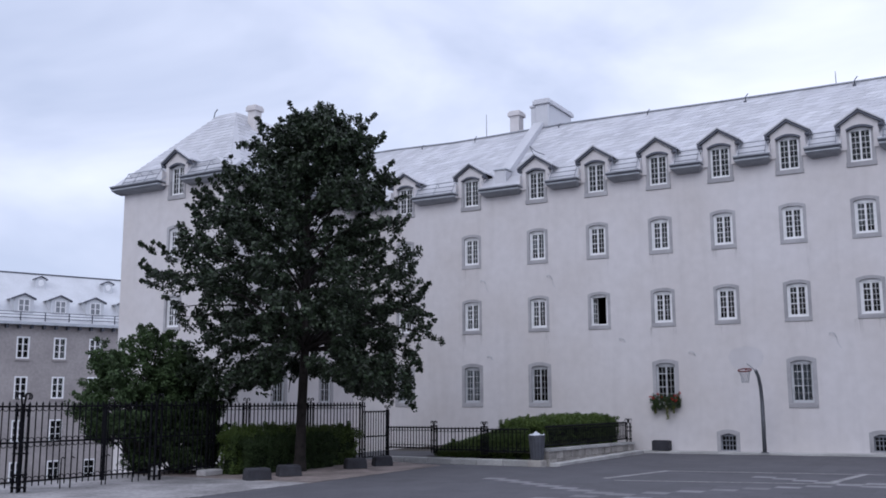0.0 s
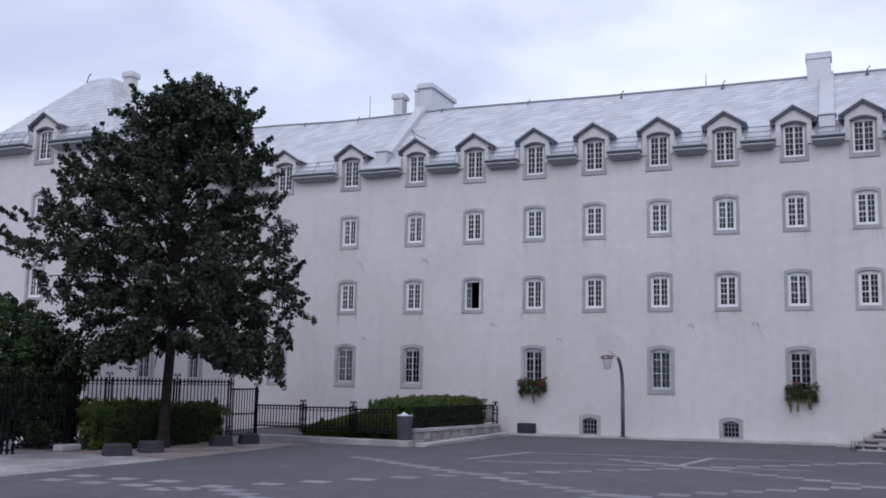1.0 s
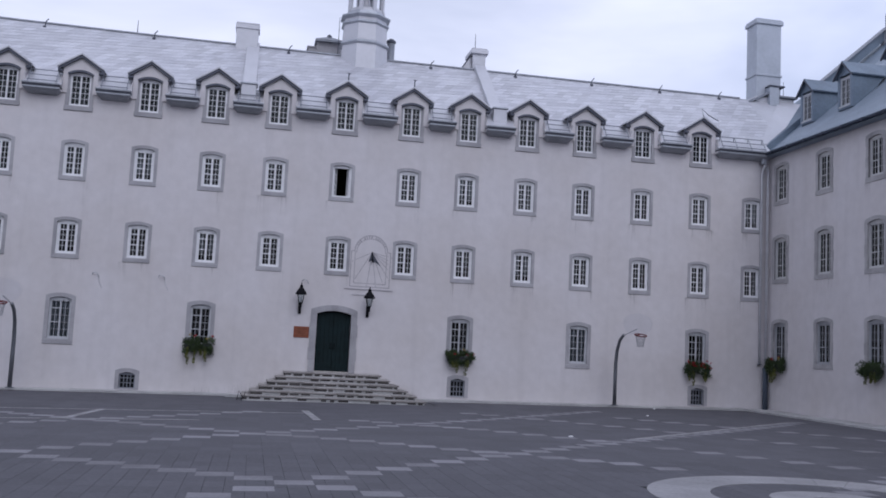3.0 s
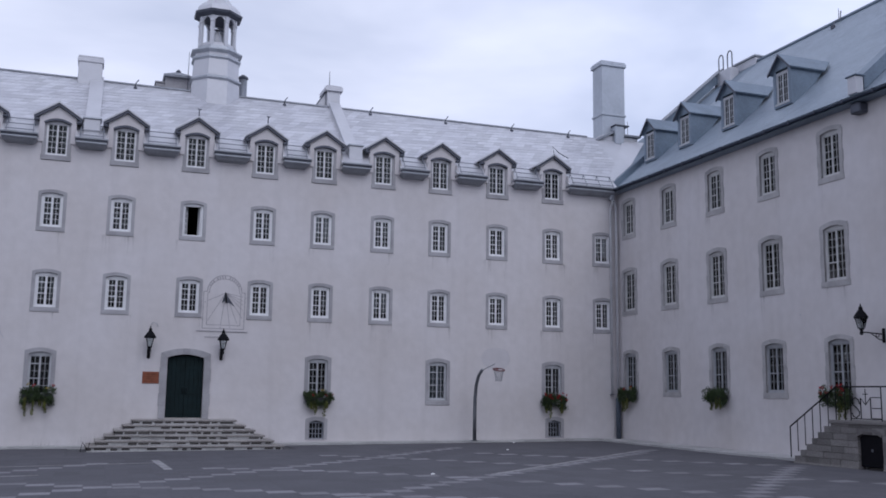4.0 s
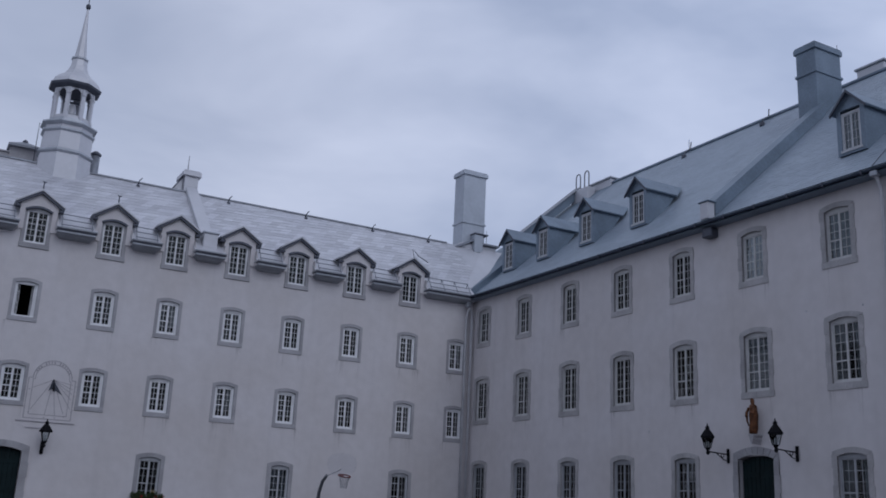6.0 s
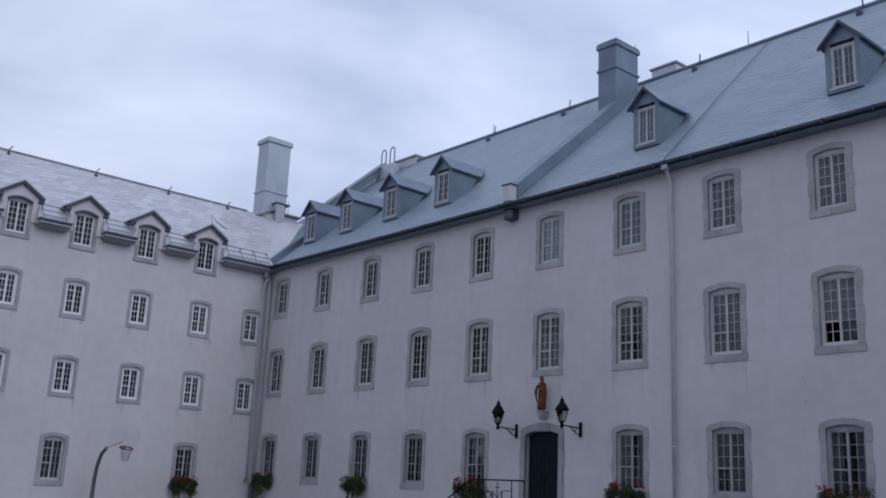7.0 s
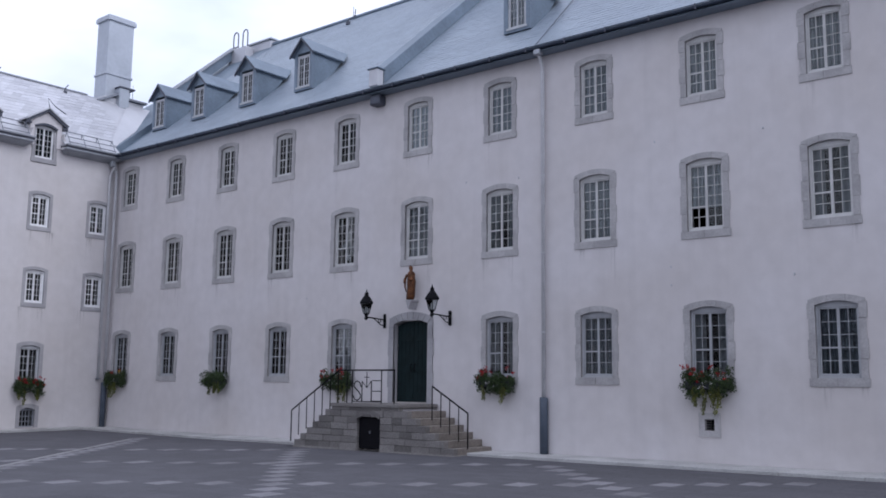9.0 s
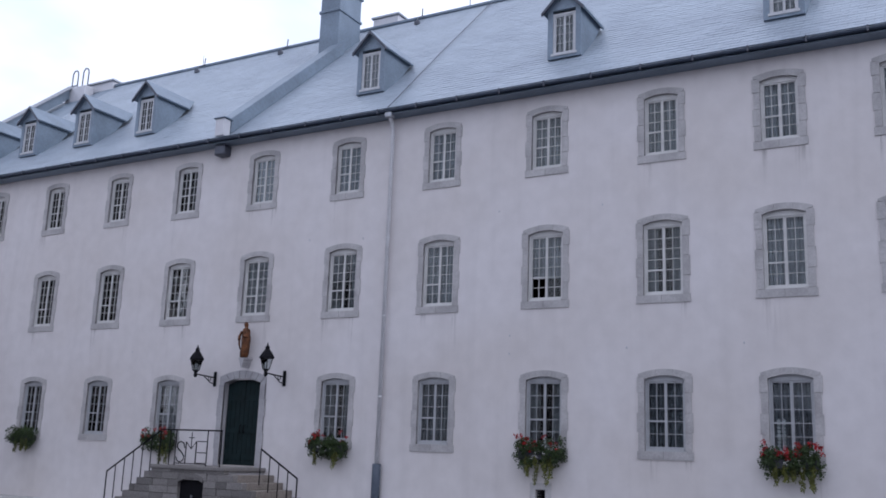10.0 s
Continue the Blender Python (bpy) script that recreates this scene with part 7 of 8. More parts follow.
for i in range(k):
    f0, f1 = i / k + 0.003, (i + 1) / k - 0.003
    xa, ya, xb, yb = m0[0] + (m1[0] - m0[0]) * f0, m0[1] + (m1[1] - m0[1]) * f0, m0[0] + (m1[0] - m0[0]) * f1, m0[1] + (m1[1] - m0[1]) * f1
    za, zb = lie(*m0) - 0.05 + 0.55 - 0.06 * f0, lie(*m0) - 0.05 + 0.55 - 0.06 * f1
    bm = bmesh.new()
    v = [bm.verts.new(p) for p in ((xa + 0.05, ya, za), (xb + 0.05, yb, zb), (xb - 0.4, yb, zb), (xa - 0.4, ya, za), (xa + 0.05, ya, za + 0.09), (xb + 0.05, yb, zb + 0.09), (xb - 0.4, yb, zb + 0.09), (xa - 0.4, ya, za + 0.09))]
    for f in ((3, 2, 1, 0), (4, 5, 6, 7), (0, 1, 5, 4), (1, 2, 6, 5), (2, 3, 7, 6), (3, 0, 4, 7)):
        bm.faces.new([v[j] for j in f])
    bmesh.ops.recalc_face_normals(bm, faces=bm.faces)
    part("coping", bm, KERB, bed)
for i in range(6):
    f0, f1 = i / 6 + 0.002, (i + 1) / 6 - 0.002
    xa, ya, xb, yb = m0[0] + (m1[0] - m0[0]) * f0, m0[1] + (m1[1] - m0[1]) * f0, m0[0] + (m1[0] - m0[0]) * f1, m0[1] + (m1[1] - m0[1]) * f1
    slab((xa + 0.02, ya), (xa + 0.42, ya), (xb + 0.42, yb), (xb + 0.02, yb), 0.1 + 0.06 * f0, "foot_kerb", KERB, bed)
part("corner_block", boxes((-18.16, -17.64, -9.55, -9.02, -0.5, -0.09), bevel=0.03), STEP, bed)

# ---- waste bin ----
top = empty("waste_bin", pose(-17.9, -9.28, -0.09), "grey slatted waste bin with a white liner", "bin")
for i in range(16):
    a = 2 * math.pi * i / 16
    bm = bmesh.new()
    v = []
    for r, z in ((0.21, 0.02), (0.275, 0.86)):
        for da in (-0.17, 0.17):
            for o in (0, 0.025):
                v.append(bm.verts.new(((r + o) * math.cos(da), (r + o) * math.sin(da), z)))
    for f in ((0, 1, 3, 2), (4, 6, 7, 5), (0, 4, 5, 1), (2, 3, 7, 6), (1, 5, 7, 3), (0, 2, 6, 4)):
        bm.faces.new([v[j] for j in f])
    bmesh.ops.recalc_face_normals(bm, faces=bm.faces)
    part("slat", bm, BINMAT, top, m=pose(0, 0, 0, 0, 0, math.degrees(a)))
part("inner_bucket", turned(bmesh.new(), [(0.19, 0.0), (0.255, 0.82)], sides=16), DARKBOX, top)
bm = turned(bmesh.new(), [(0.26, 0.80), (0.28, 0.84), (0.275, 0.87), (0.2, 0.86), (0.12, 0.91), (0.04, 0.96)], sides=16)
for v in bm.verts:
    v.co += Vector((0.03 * noise.noise(v.co * 7), 0.03 * noise.noise(v.co * 8), 0.09 * noise.noise(v.co * 9)))
part("liner", bm, BAG, top, "crumpled white bin liner", smooth=True)

# ---- dark concrete blocks ----
for i, (x, y, w, turn) in enumerate(((-23.0, -18.2, 0.78, 58), (-23.1, -16.6, 0.74, 54), (-23.25, -12.8, 0.76, 50), (-23.2, -11.2, 0.7, 50))):
    top = empty("concrete_block", pose(x, y, lie(x, y), 0, 0, turn), "dark chamfered concrete block on the gravel", "block", "blocks by the fence")
    bm = boxes((-w / 2, w / 2, -0.27, 0.27, -0.02, 0.36), bevel=0.05)
    for v in bm.verts:
        if v.co.z > 0.2:
            v.co.x *= 0.93
            v.co.y *= 0.9
    part("block", bm, DARKBOX, top)
    part("lifting_eye", tube(bmesh.new(), [(-0.08, 0, 0.34), (-0.06, 0, 0.4), (0.06, 0, 0.4), (0.08, 0, 0.34)], 0.012), IRON, top)


top = empty("stone_block", pose(-25.75, -17.35, lie(-25.75, -17.35)), "low pale stone block at the fence's foot", "block")
part("block", boxes((-0.2, 0.2, -0.42, 0.42, 0.0, 0.2), bevel=0.04), CONCRETE, top)


# ---- iron fences ----
ME_PICKET = {}


def picket(h, r):
    key = (round(h, 2), r)
    if key not in ME_PICKET:
        bm = turned(bmesh.new(), [(r, 0), (r, h - 0.08), (r * 1.9, h - 0.05), (0.002, h + 0.03)], sides=6)
        me = bpy.data.meshes.new("picket")
        bm.to_mesh(me)
        bm.free()
        me.materials.append(IRON)
        ME_PICKET[key] = me
    return ME_PICKET[key]


def fence_panel(p, q, z0a, z0b, h, rails, gap, label, name="fence", scrolls=True, thick=0.019, foot=0.14):
    p, q = Vector((*p, 0)), Vector((*q, 0))
    d = q - p
    L = d.length
    turn = math.degrees(math.atan2(d.y, d.x))
    top = empty(name, pose(p.x, p.y, 0, 0, 0, turn), label, "fence", "iron fences")
    z = lambda s: z0a + (z0b - z0a) * s / L
    for rz in rails:
        bm = bmesh.new()
        tube(bm, [(0, 0, z(0) + rz), (L, 0, z(L) + rz)], 0.026, 4)
        part("rail", bm, IRON, top)
    n = max(2, int(L / gap))
    for i in range(1, n):
        s = L * i / n
        linked("picket", picket(h - foot, thick), None, top, m=pose(s, 0, z(s) + foot))
    if scrolls:
        bm = bmesh.new()
        for k, rz in enumerate(rails):
            for i in range(0, n):
                s = L * (i + 0.5) / n
                for sgn in ((1,), (1, -1), (-1,))[k if len(rails) == 3 else 2 * k]:
                    arc = [(s + L / n * 0.44 * math.cos(a), 0, z(s) + rz + sgn * (0.02 + 0.105 * math.sin(a))) for a in [math.pi * j / 6 for j in range(7)]]
                    tube(bm, arc, 0.012, 4)
        part("scrollwork", bm, IRON, top, "small iron arches along the rails")["kind"] = "stuff"
    return top


def fence_post(x, y, z, h, label, wide=0.09, block=False):
    top = empty("fence_post", pose(x, y, z), label, "fence post", "iron fence posts")
    th = 0.026 if wide > 0.09 else 0.016
    for sx in (-1, 1):
        for sy in (-1, 1):
            part("bar", boxes((sx * wide - th, sx * wide + th, sy * wide - th, sy * wide + th, 0, h)), IRON, top)
    for zz in (0.12, 0.45, 1.0, h - 0.2):
        if zz < h:
            part("collar", boxes((-wide - 0.04, wide + 0.04, -wide - 0.04, wide + 0.04, zz, zz + 0.035), bevel=0.005), IRON, top)
    q = 0.16 if wide > 0.09 else 0.09
    for sx in (-1, 1):
        for ax in (0, 1):
            # a curl that rises, swings out and rolls back in
            curl = [(sx * 0.25 * q, 0, h - 0.02), (sx * (0.25 * q + 0.1 * q), 0, h + 0.5 * q)]
            curl += [(sx * (q * 1.0 + 0.62 * q * math.cos(a)), 0, h + q * 1.2 + 0.55 * q * math.sin(a)) for a in [math.pi * (1.15 - 0.21 * j) for j in range(8)]]
            if ax:
                curl = [(0, c[0], c[2]) for c in curl]
            part("scroll", tube(bmesh.new(), curl, 0.022 if wide > 0.09 else 0.014), IRON, top)
            # little curls at the flanks
            for zz in ((0.3, 1.15, h - 0.3) if wide > 0.09 else ()):
                side = [(sx * (wide + 0.03 + 0.06 * math.sin(a)), 0, zz + 0.1 * a / math.pi - 0.05 * math.cos(a)) for a in [math.pi * (0.1 + 0.22 * j) for j in range(7)]]
                if ax:
                    side = [(0, c[0], c[2]) for c in side]
                part("side_curl", tube(bmesh.new(), side, 0.014, 5), IRON, top)
    if block:
        part("foot_block", boxes((-wide + 0.03, wide - 0.03, -wide + 0.03, wide - 0.03, 0, 0.42), bevel=0.02), CONCRETE, top, "pale stone block inside the cage")
    return top


FENCE = [(-26.35, -29.0), (-26.05, -24.1), (-25.95, -19.5), (-26.0, -17.1), (-26.0, -15.4), (-25.9, -12.0), (-25.65, -9.0)]
for i, (p, q) in enumerate(zip(FENCE, FENCE[1:])):
    za, zb = lie(*p), lie(*q)
    fence_panel(p, q, za, zb, 2.36 if i < 3 else 2.3, (0.28, 1.3, 2.25) if i < 3 else (0.3, 1.2, 2.2), 0.195 if i < 3 else 0.18, "tall black iron fence with scrolled rails", foot=0.15)
gate_run = Vector((*FENCE[2], 0)) - Vector((*FENCE[1], 0))
for i, f in enumerate((0.27, 0.34, 0.57, 0.6, 0.81, 0.86)):
    at = Vector((*FENCE[1], 0)) + gate_run * f
    top = empty("gate_bolt", pose(at.x + 0.04, at.y, lie(at.x, at.y)), "thin black iron drop bolt at the gate's foot", "bolt", "drop bolts of the gate")
    part("bolt_rod", tube(bmesh.new(), [(0, 0, 0.02), (0, 0, 0.82), (0.02, 0.03, 0.86), (0.05, 0.08, 0.82)], 0.018), IRON, top)
for i, p in enumerate(FENCE[1:]):
    fence_post(p[0], p[1], lie(*p), 2.32, "square black iron fence post with curled top", 0.11 if i < 2 else 0.06, i == 1)
part("meeting_stile", boxes((-0.05, 0.05, -0.03, 0.03, 0.14, 2.3), bevel=0.01), IRON, bpy.data.objects["fence.001"], m=pose(gate_run.length * 0.585, 0, lie(-26, -21.5)))
gate = fence_panel((-25.65, -8.95), (-25.35, -7.75), lie(-25.6, -9), lie(-25.3, -7.7), 1.95, (0.15, 0.95, 1.93), 0.13, "narrow black iron gate in the fence", "iron_gate", False)
gate["category"] = "gate"
fence_post(-25.33, -7.68, lie(-25.3, -7.7), 2.0, "slim black iron gate post", 0.04)
LOW = [(-25.2, -8.0), (-22.55, -8.62), (-20.25, -8.82), (-18.35, -9.0)]
for p, q in zip(LOW, LOW[1:]):
    fence_panel(p, q, 0.02, 0.06, 0.94, (0.12, 0.9), 0.16, "low black iron fence on a stone kerb", foot=0.06)
for p in LOW[1:3]:
    fence_post(p[0], p[1], 0.0, 1.05, "low black iron fence post with curled top", 0.07)
fence_panel((-17.78, -8.85), (-17.35, -1.5), 0.29, 0.26, 0.80, (0.1, 0.76), 0.16, "low black iron fence on a stone wall", foot=0.06)
fence_post(-17.33, -1.35, 0.2, 0.82, "low black iron fence post with curled top", 0.08)


# ---- hedges ----
def hedge(name, corners, z0, tops, seed, label, count, size=0.055, mat=None):
    """A clipped hedge over a four-sided plan; tops: heights at the corners."""
    top = empty(name, pose(corners[0][0], corners[0][1], 0), label, "hedge", "hedges")
    o = Vector((corners[0][0], corners[0][1], 0))
    g = np.random.default_rng(seed)
    cs = []
    (ax, ay), (bx, by), (cx, cy), (dx, dy) = corners
    wide, long_ = math.hypot(bx - ax, by - ay), math.hypot(dx - ax, dy - ay)
    high = sum(tops) / 4 - z0
    w = np.array([long_ * high, long_ * high, wide * high, wide * high, wide * long_ * 1.3])
    w /= w.sum()
    for _ in range(count):
        u, v = g.random(2)
        face = g.choice(5, p=w)
        if face < 4:
            q = (0.04, 0.96)[face % 2]
            u, v = (q, v) if face < 2 else (u, q)
        zt = (tops[0] * (1 - u) + tops[1] * u) * (1 - v) + (tops[3] * (1 - u) + tops[2] * u) * v
        z = zt if face > 3 else z0 + (zt - z0) * g.random() ** 0.9
        # rounded shoulders
        edge = min(u * wide, (1 - u) * wide, v * long_, (1 - v) * long_)
        if z > zt - 0.35 and edge < 0.35:
            z -= 0.22 * (1 - edge / 0.35) * (z - zt + 0.35) / 0.35
        x = (ax * (1 - u) + bx * u) * (1 - v) + (dx * (1 - u) + cx * u) * v
        y = (ay * (1 - u) + by * u) * (1 - v) + (dy * (1 - u) + cy * u) * v
        lump = 0.10 * noise.noise(Vector((x * 1.6, y * 1.6, z * 1.6)))
        cs.append((x - o.x + lump, y - o.y + lump * 0.6, max(z + 0.12 * noise.noise(Vector((x * 1.3, y * 1.3, 2.0))), z0 + 0.1)))
    rs = [(0.17, 0.17, 0.17)] * len(cs)
    for _ in range(int(wide * long_ * 9)):
        u, v = g.random(2)
        zt = (tops[0] * (1 - u) + tops[1] * u) * (1 - v) + (tops[3] * (1 - u) + tops[2] * u) * v
        x = (ax * (1 - u) + bx * u) * (1 - v) + (dx * (1 - u) + cx * u) * v
        y = (ay * (1 - u) + by * u) * (1 - v) + (dy * (1 - u) + cy * u) * v
        up = 0.16 * g.random() + 0.22 * max(noise.noise(Vector((x * 0.9, y * 0.9, 5.0))), 0)
        for k in range(3):
            cs.append((x - o.x + 0.03 * k * g.normal(), y - o.y, zt - 0.05 + up * k / 2))
            rs.append((0.09, 0.09, 0.11))
    leaf_mesh("foliage", cs, rs, 60, size, mat or HEDGELEAF, top, "dense small clipped leaves", seed)
    # solid dark core that paints the shade between the leaves
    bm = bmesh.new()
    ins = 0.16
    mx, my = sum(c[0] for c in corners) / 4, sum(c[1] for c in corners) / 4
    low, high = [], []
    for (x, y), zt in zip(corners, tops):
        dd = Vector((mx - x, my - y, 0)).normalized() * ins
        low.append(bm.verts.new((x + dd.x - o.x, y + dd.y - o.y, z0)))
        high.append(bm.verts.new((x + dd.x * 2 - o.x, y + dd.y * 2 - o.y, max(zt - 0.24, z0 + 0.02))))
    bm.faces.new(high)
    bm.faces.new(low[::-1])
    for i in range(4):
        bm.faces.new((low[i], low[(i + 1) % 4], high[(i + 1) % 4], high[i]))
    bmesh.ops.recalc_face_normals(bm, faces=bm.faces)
    part("inner_growth", bm, DEEPGREEN, top, "solid core coloured as the shade inside the hedge")
    return top


# darker leaf: shade on the low, sheltered foliage is put into the colour
SHADELEAF = material("leaf_with_painted_shade", (0.032, 0.054, 0.017), 0.65, vary=0.25, scale=1.5, fine=9, bump=0.0, island=0.4, tint=(0.022, 0.038, 0.014), spec=0.25)
hedge("hedge", [(-25.15, -17.0), (-25.75, -16.9), (-25.7, -9.9), (-25.0, -10.1)], -0.4, (1.14, 1.16, 1.02, 1.0), 31, "dark green clipped hedge in front of the fence", 900)
hedge("hedge", [(-24.62, -16.8), (-25.25, -16.7), (-25.2, -11.9), (-24.62, -12.1)], -0.4, (0.8, 0.86, 0.82, 0.74), 34, "low rounded dark hedge at the tree's foot", 700, mat=SHADELEAF)
hedge("hedge", [(-18.05, -8.4), (-19.9, -8.2), (-20.0, -1.5), (-17.75, -1.5)], 0.0, (1.26, 1.12, 1.28, 1.24), 32, "bright green clipped hedge behind a low fence", 1500)
hedge("hedge", [(-22.7, -8.25), (-18.6, -8.55), (-19.0, -7.0), (-22.7, -6.9)], -0.1, (0.05, 1.02, 1.08, 0.15), 33, "low sloping green hedge behind the iron fence", 1000)


# ---- the large tree ----
def grow_tree(x, y):
    g = random.Random(11)
    top = empty("tree", pose(x, y, lie(x, y)), "tall dark green leafy oak with an uneven crown", "tree")
    trunk_pts = [(0, 0, -0.1), (0.03, 0.02, 0.5), (0.1, 0.0, 2.0), (0.16, 0.04, 4.0), (0.12, 0.1, 6.0), (0.2, 0.0, 8.5), (0.1, 0.05, 10.5), (0.15, 0.0, 12.0)]
    bm = bmesh.new()
    radii = [0.28, 0.19, 0.17, 0.155, 0.14, 0.10, 0.06, 0.02]
    loops = []
    for (px, py, pz), r in zip(trunk_pts, radii):
        loops.append([bm.verts.new((px + r * (1 + 0.12 * math.sin(3 * a + pz)) * math.cos(a), py + r * (1 + 0.12 * math.cos(4 * a)) * math.sin(a), pz)) for a in [2 * math.pi * i / 12 for i in range(12)]])
    for a, b in zip(loops, loops[1:]):
        for i in range(12):
            bm.faces.new((a[i], a[(i + 1) % 12], b[(i + 1) % 12], b[i]))
    part("trunk", bm, BARK, top, "dark ridged trunk", smooth=True)
    # outline of the crown: height, reach and sideways drift
    shape = [(2.1, 3.3, 0.0), (2.8, 3.9, 0.0), (4.0, 4.3, 0.3), (5.0, 4.75, 0.4), (6.0, 4.9, -0.4), (7.0, 4.75, -0.8), (8.0, 4.1, -0.2), (8.8, 3.85, -0.1), (9.8, 3.0, 0.1), (10.7, 2.5, 0.3), (11.6, 1.85, 0.5), (12.3, 1.0, 0.6)]

    def outline(z):
        for (z0, r0, c0), (z1, r1, c1) in zip(shape, shape[1:]):
            if z0 <= z <= z1:
                f = (z - z0) / (z1 - z0)
                return r0 + (r1 - r0) * f, c0 + (c1 - c0) * f
        return (0.5, 0.6) if z > 5 else (2.6, 0.0)

    clumps, sizes = [], []
    count = 84
    for i in range(count):
        z = 2.5 + 9.7 * (i / (count - 1)) ** 0.92
        a = i * 2.399 + g.uniform(-0.3, 0.3)
        r, c = outline(z)
        r *= g.uniform(0.8, 0.98) * (1.0 + 0.08 * math.sin(3 * a + z * 0.8))
        drift = Vector((0.77 * c, 0.64 * c, 0))
        tip = Vector((r * math.cos(a), r * math.sin(a), z)) + drift
        root_z = max(4.1, z - 0.45 * r)
        root = Vector((0.12, 0.03, root_z)) + drift * (0.6 if root_z > 7 else 0.2)
        mid = root.lerp(tip, 0.5) + Vector((0, 0, 0.2 * r - 0.15))
        part("limb", tube(bmesh.new(), [root, root.lerp(mid, 0.5) + Vector((0, 0, 0.1)), mid, mid.lerp(tip, 0.6) + Vector((g.uniform(-0.1, 0.1), g.uniform(-0.1, 0.1), 0.05)), tip], 0.07 * (1.2 - tip.z / 16), 6, 0.012), BARK, top)
        # twigs with short sprays of leaves
        for j in range(11):
            f = g.uniform(0.25, 1.0) if z > 4.5 else g.uniform(0.45, 1.0)
            base = root.lerp(mid, f * 2) if f < 0.5 else mid.lerp(tip, f * 2 - 1)
            out = Vector((math.cos(a) + g.gauss(0, 0.8), math.sin(a) + g.gauss(0, 0.8), g.gauss(0.25, 0.7) - (0.5 if z < 4.5 else 0.0))).normalized()
            length = g.uniform(0.35, 0.95)
            for k in range(4):
                p = base + out * length * (k + 0.5) / 4 + Vector((g.gauss(0, 0.07), g.gauss(0, 0.07), -0.06 * k * k / 4))
                clumps.append(tuple(p))
                q = g.uniform(0.15, 0.26) * (1.1 - 0.12 * k)
                sizes.append((q, q, q * 0.8))
    # sprays through the whole crown, upright towards its outside
    for i in range(520):
        z = 2.2 + 9.7 * g.random() ** 1.05
        a = g.uniform(0, 2 * math.pi)
        r, c = outline(z)
        lobes = 0.80 + 0.17 * math.sin(3 * a + z * 0.9) + 0.12 * math.sin(5 * a - z * 1.7)
        f = g.uniform(0.2, 1.0) ** 0.55
        if f < (0.6 if z < 3.0 else 0.22 if z < 4.6 else 0.0):
            continue
        p = Vector((0.77 * c + r * lobes * f * math.cos(a), 0.64 * c + r * lobes * f * math.sin(a), z))
        out = Vector((0.7 * math.cos(a) + g.gauss(0, 0.4), 0.7 * math.sin(a) + g.gauss(0, 0.4), 0.9 * f if z > 4.2 else -0.7)).normalized()
        for k in range(4):
            clumps.append(tuple(p + out * (0.19 * k) + Vector((g.gauss(0, 0.05), g.gauss(0, 0.05), 0))))
            q = g.uniform(0.17, 0.28) * (1.1 - 0.17 * k)
            sizes.append((q, q, q * 0.85))
    # drooping sprays round the crown's lower edge
    for i in range(120):
        a = g.uniform(0, 2 * math.pi)
        r = g.uniform(1.7, 3.9)
        z = g.uniform(2.5, 3.9) + 0.35 * math.sin(3 * a + 1.0)
        for k in range(5):
            clumps.append((0.1 + (r + 0.06 * k) * math.cos(a) + g.gauss(0, 0.06), (r + 0.06 * k) * math.sin(a) + g.gauss(0, 0.06), z - 0.17 * k))
            q = g.uniform(0.16, 0.24) * (1.1 - 0.12 * k)
            sizes.append((q, q, q))
    # long upright shoots standing out of the crown
    for i in range(90):
        z = 4.2 + 7.6 * g.random()
        a = g.uniform(0, 2 * math.pi)
        r, c = outline(z)
        p = Vector((0.77 * c + r * 0.86 * math.cos(a), 0.64 * c + r * 0.86 * math.sin(a), z))
        out = Vector((0.75 * math.cos(a), 0.75 * math.sin(a), g.uniform(0.2, 1.1))).normalized()
        for k in range(6):
            clumps.append(tuple(p + out * (0.17 * k) + Vector((g.gauss(0, 0.03), g.gauss(0, 0.03), 0))))
            q = 0.19 - 0.022 * k
            sizes.append((q, q, q))
    # leading shoots at the top
    for i in range(26):
        a = g.uniform(0, 2 * math.pi)
        r = g.uniform(0.1, 1.9)
        for j in range(5):
            clumps.append((0.47 + r * math.cos(a), 0.38 + r * math.sin(a), 12.2 - 0.8 * r + 0.2 * j))
            sizes.append((0.13, 0.13, 0.16))
    kept = []
    for p, q in zip(clumps, sizes):
        reach = math.hypot(p[0], p[1])
        aside = abs(0.78 * p[0] + 0.63 * p[1])
        if p[2] < 3.3 + 0.7 * noise.noise(Vector((p[0], p[1], 0)) * 0.9) - 0.42 * max(aside - 0.6, 0) or (reach > 1.2 and noise.noise(Vector(p) * 0.85) < -0.33 - 0.02 * max(7 - p[2], 0)):
            continue
        kept.append((p, q))
    clumps, sizes = [p for p, _ in kept], [q for _, q in kept]
    leaf_mesh("crown", clumps, sizes, 25, 0.138, LEAF, top, "dense dark green oak leaves", 77, flat=0.3)
    return top


grow_tree(-24.25, -14.7)


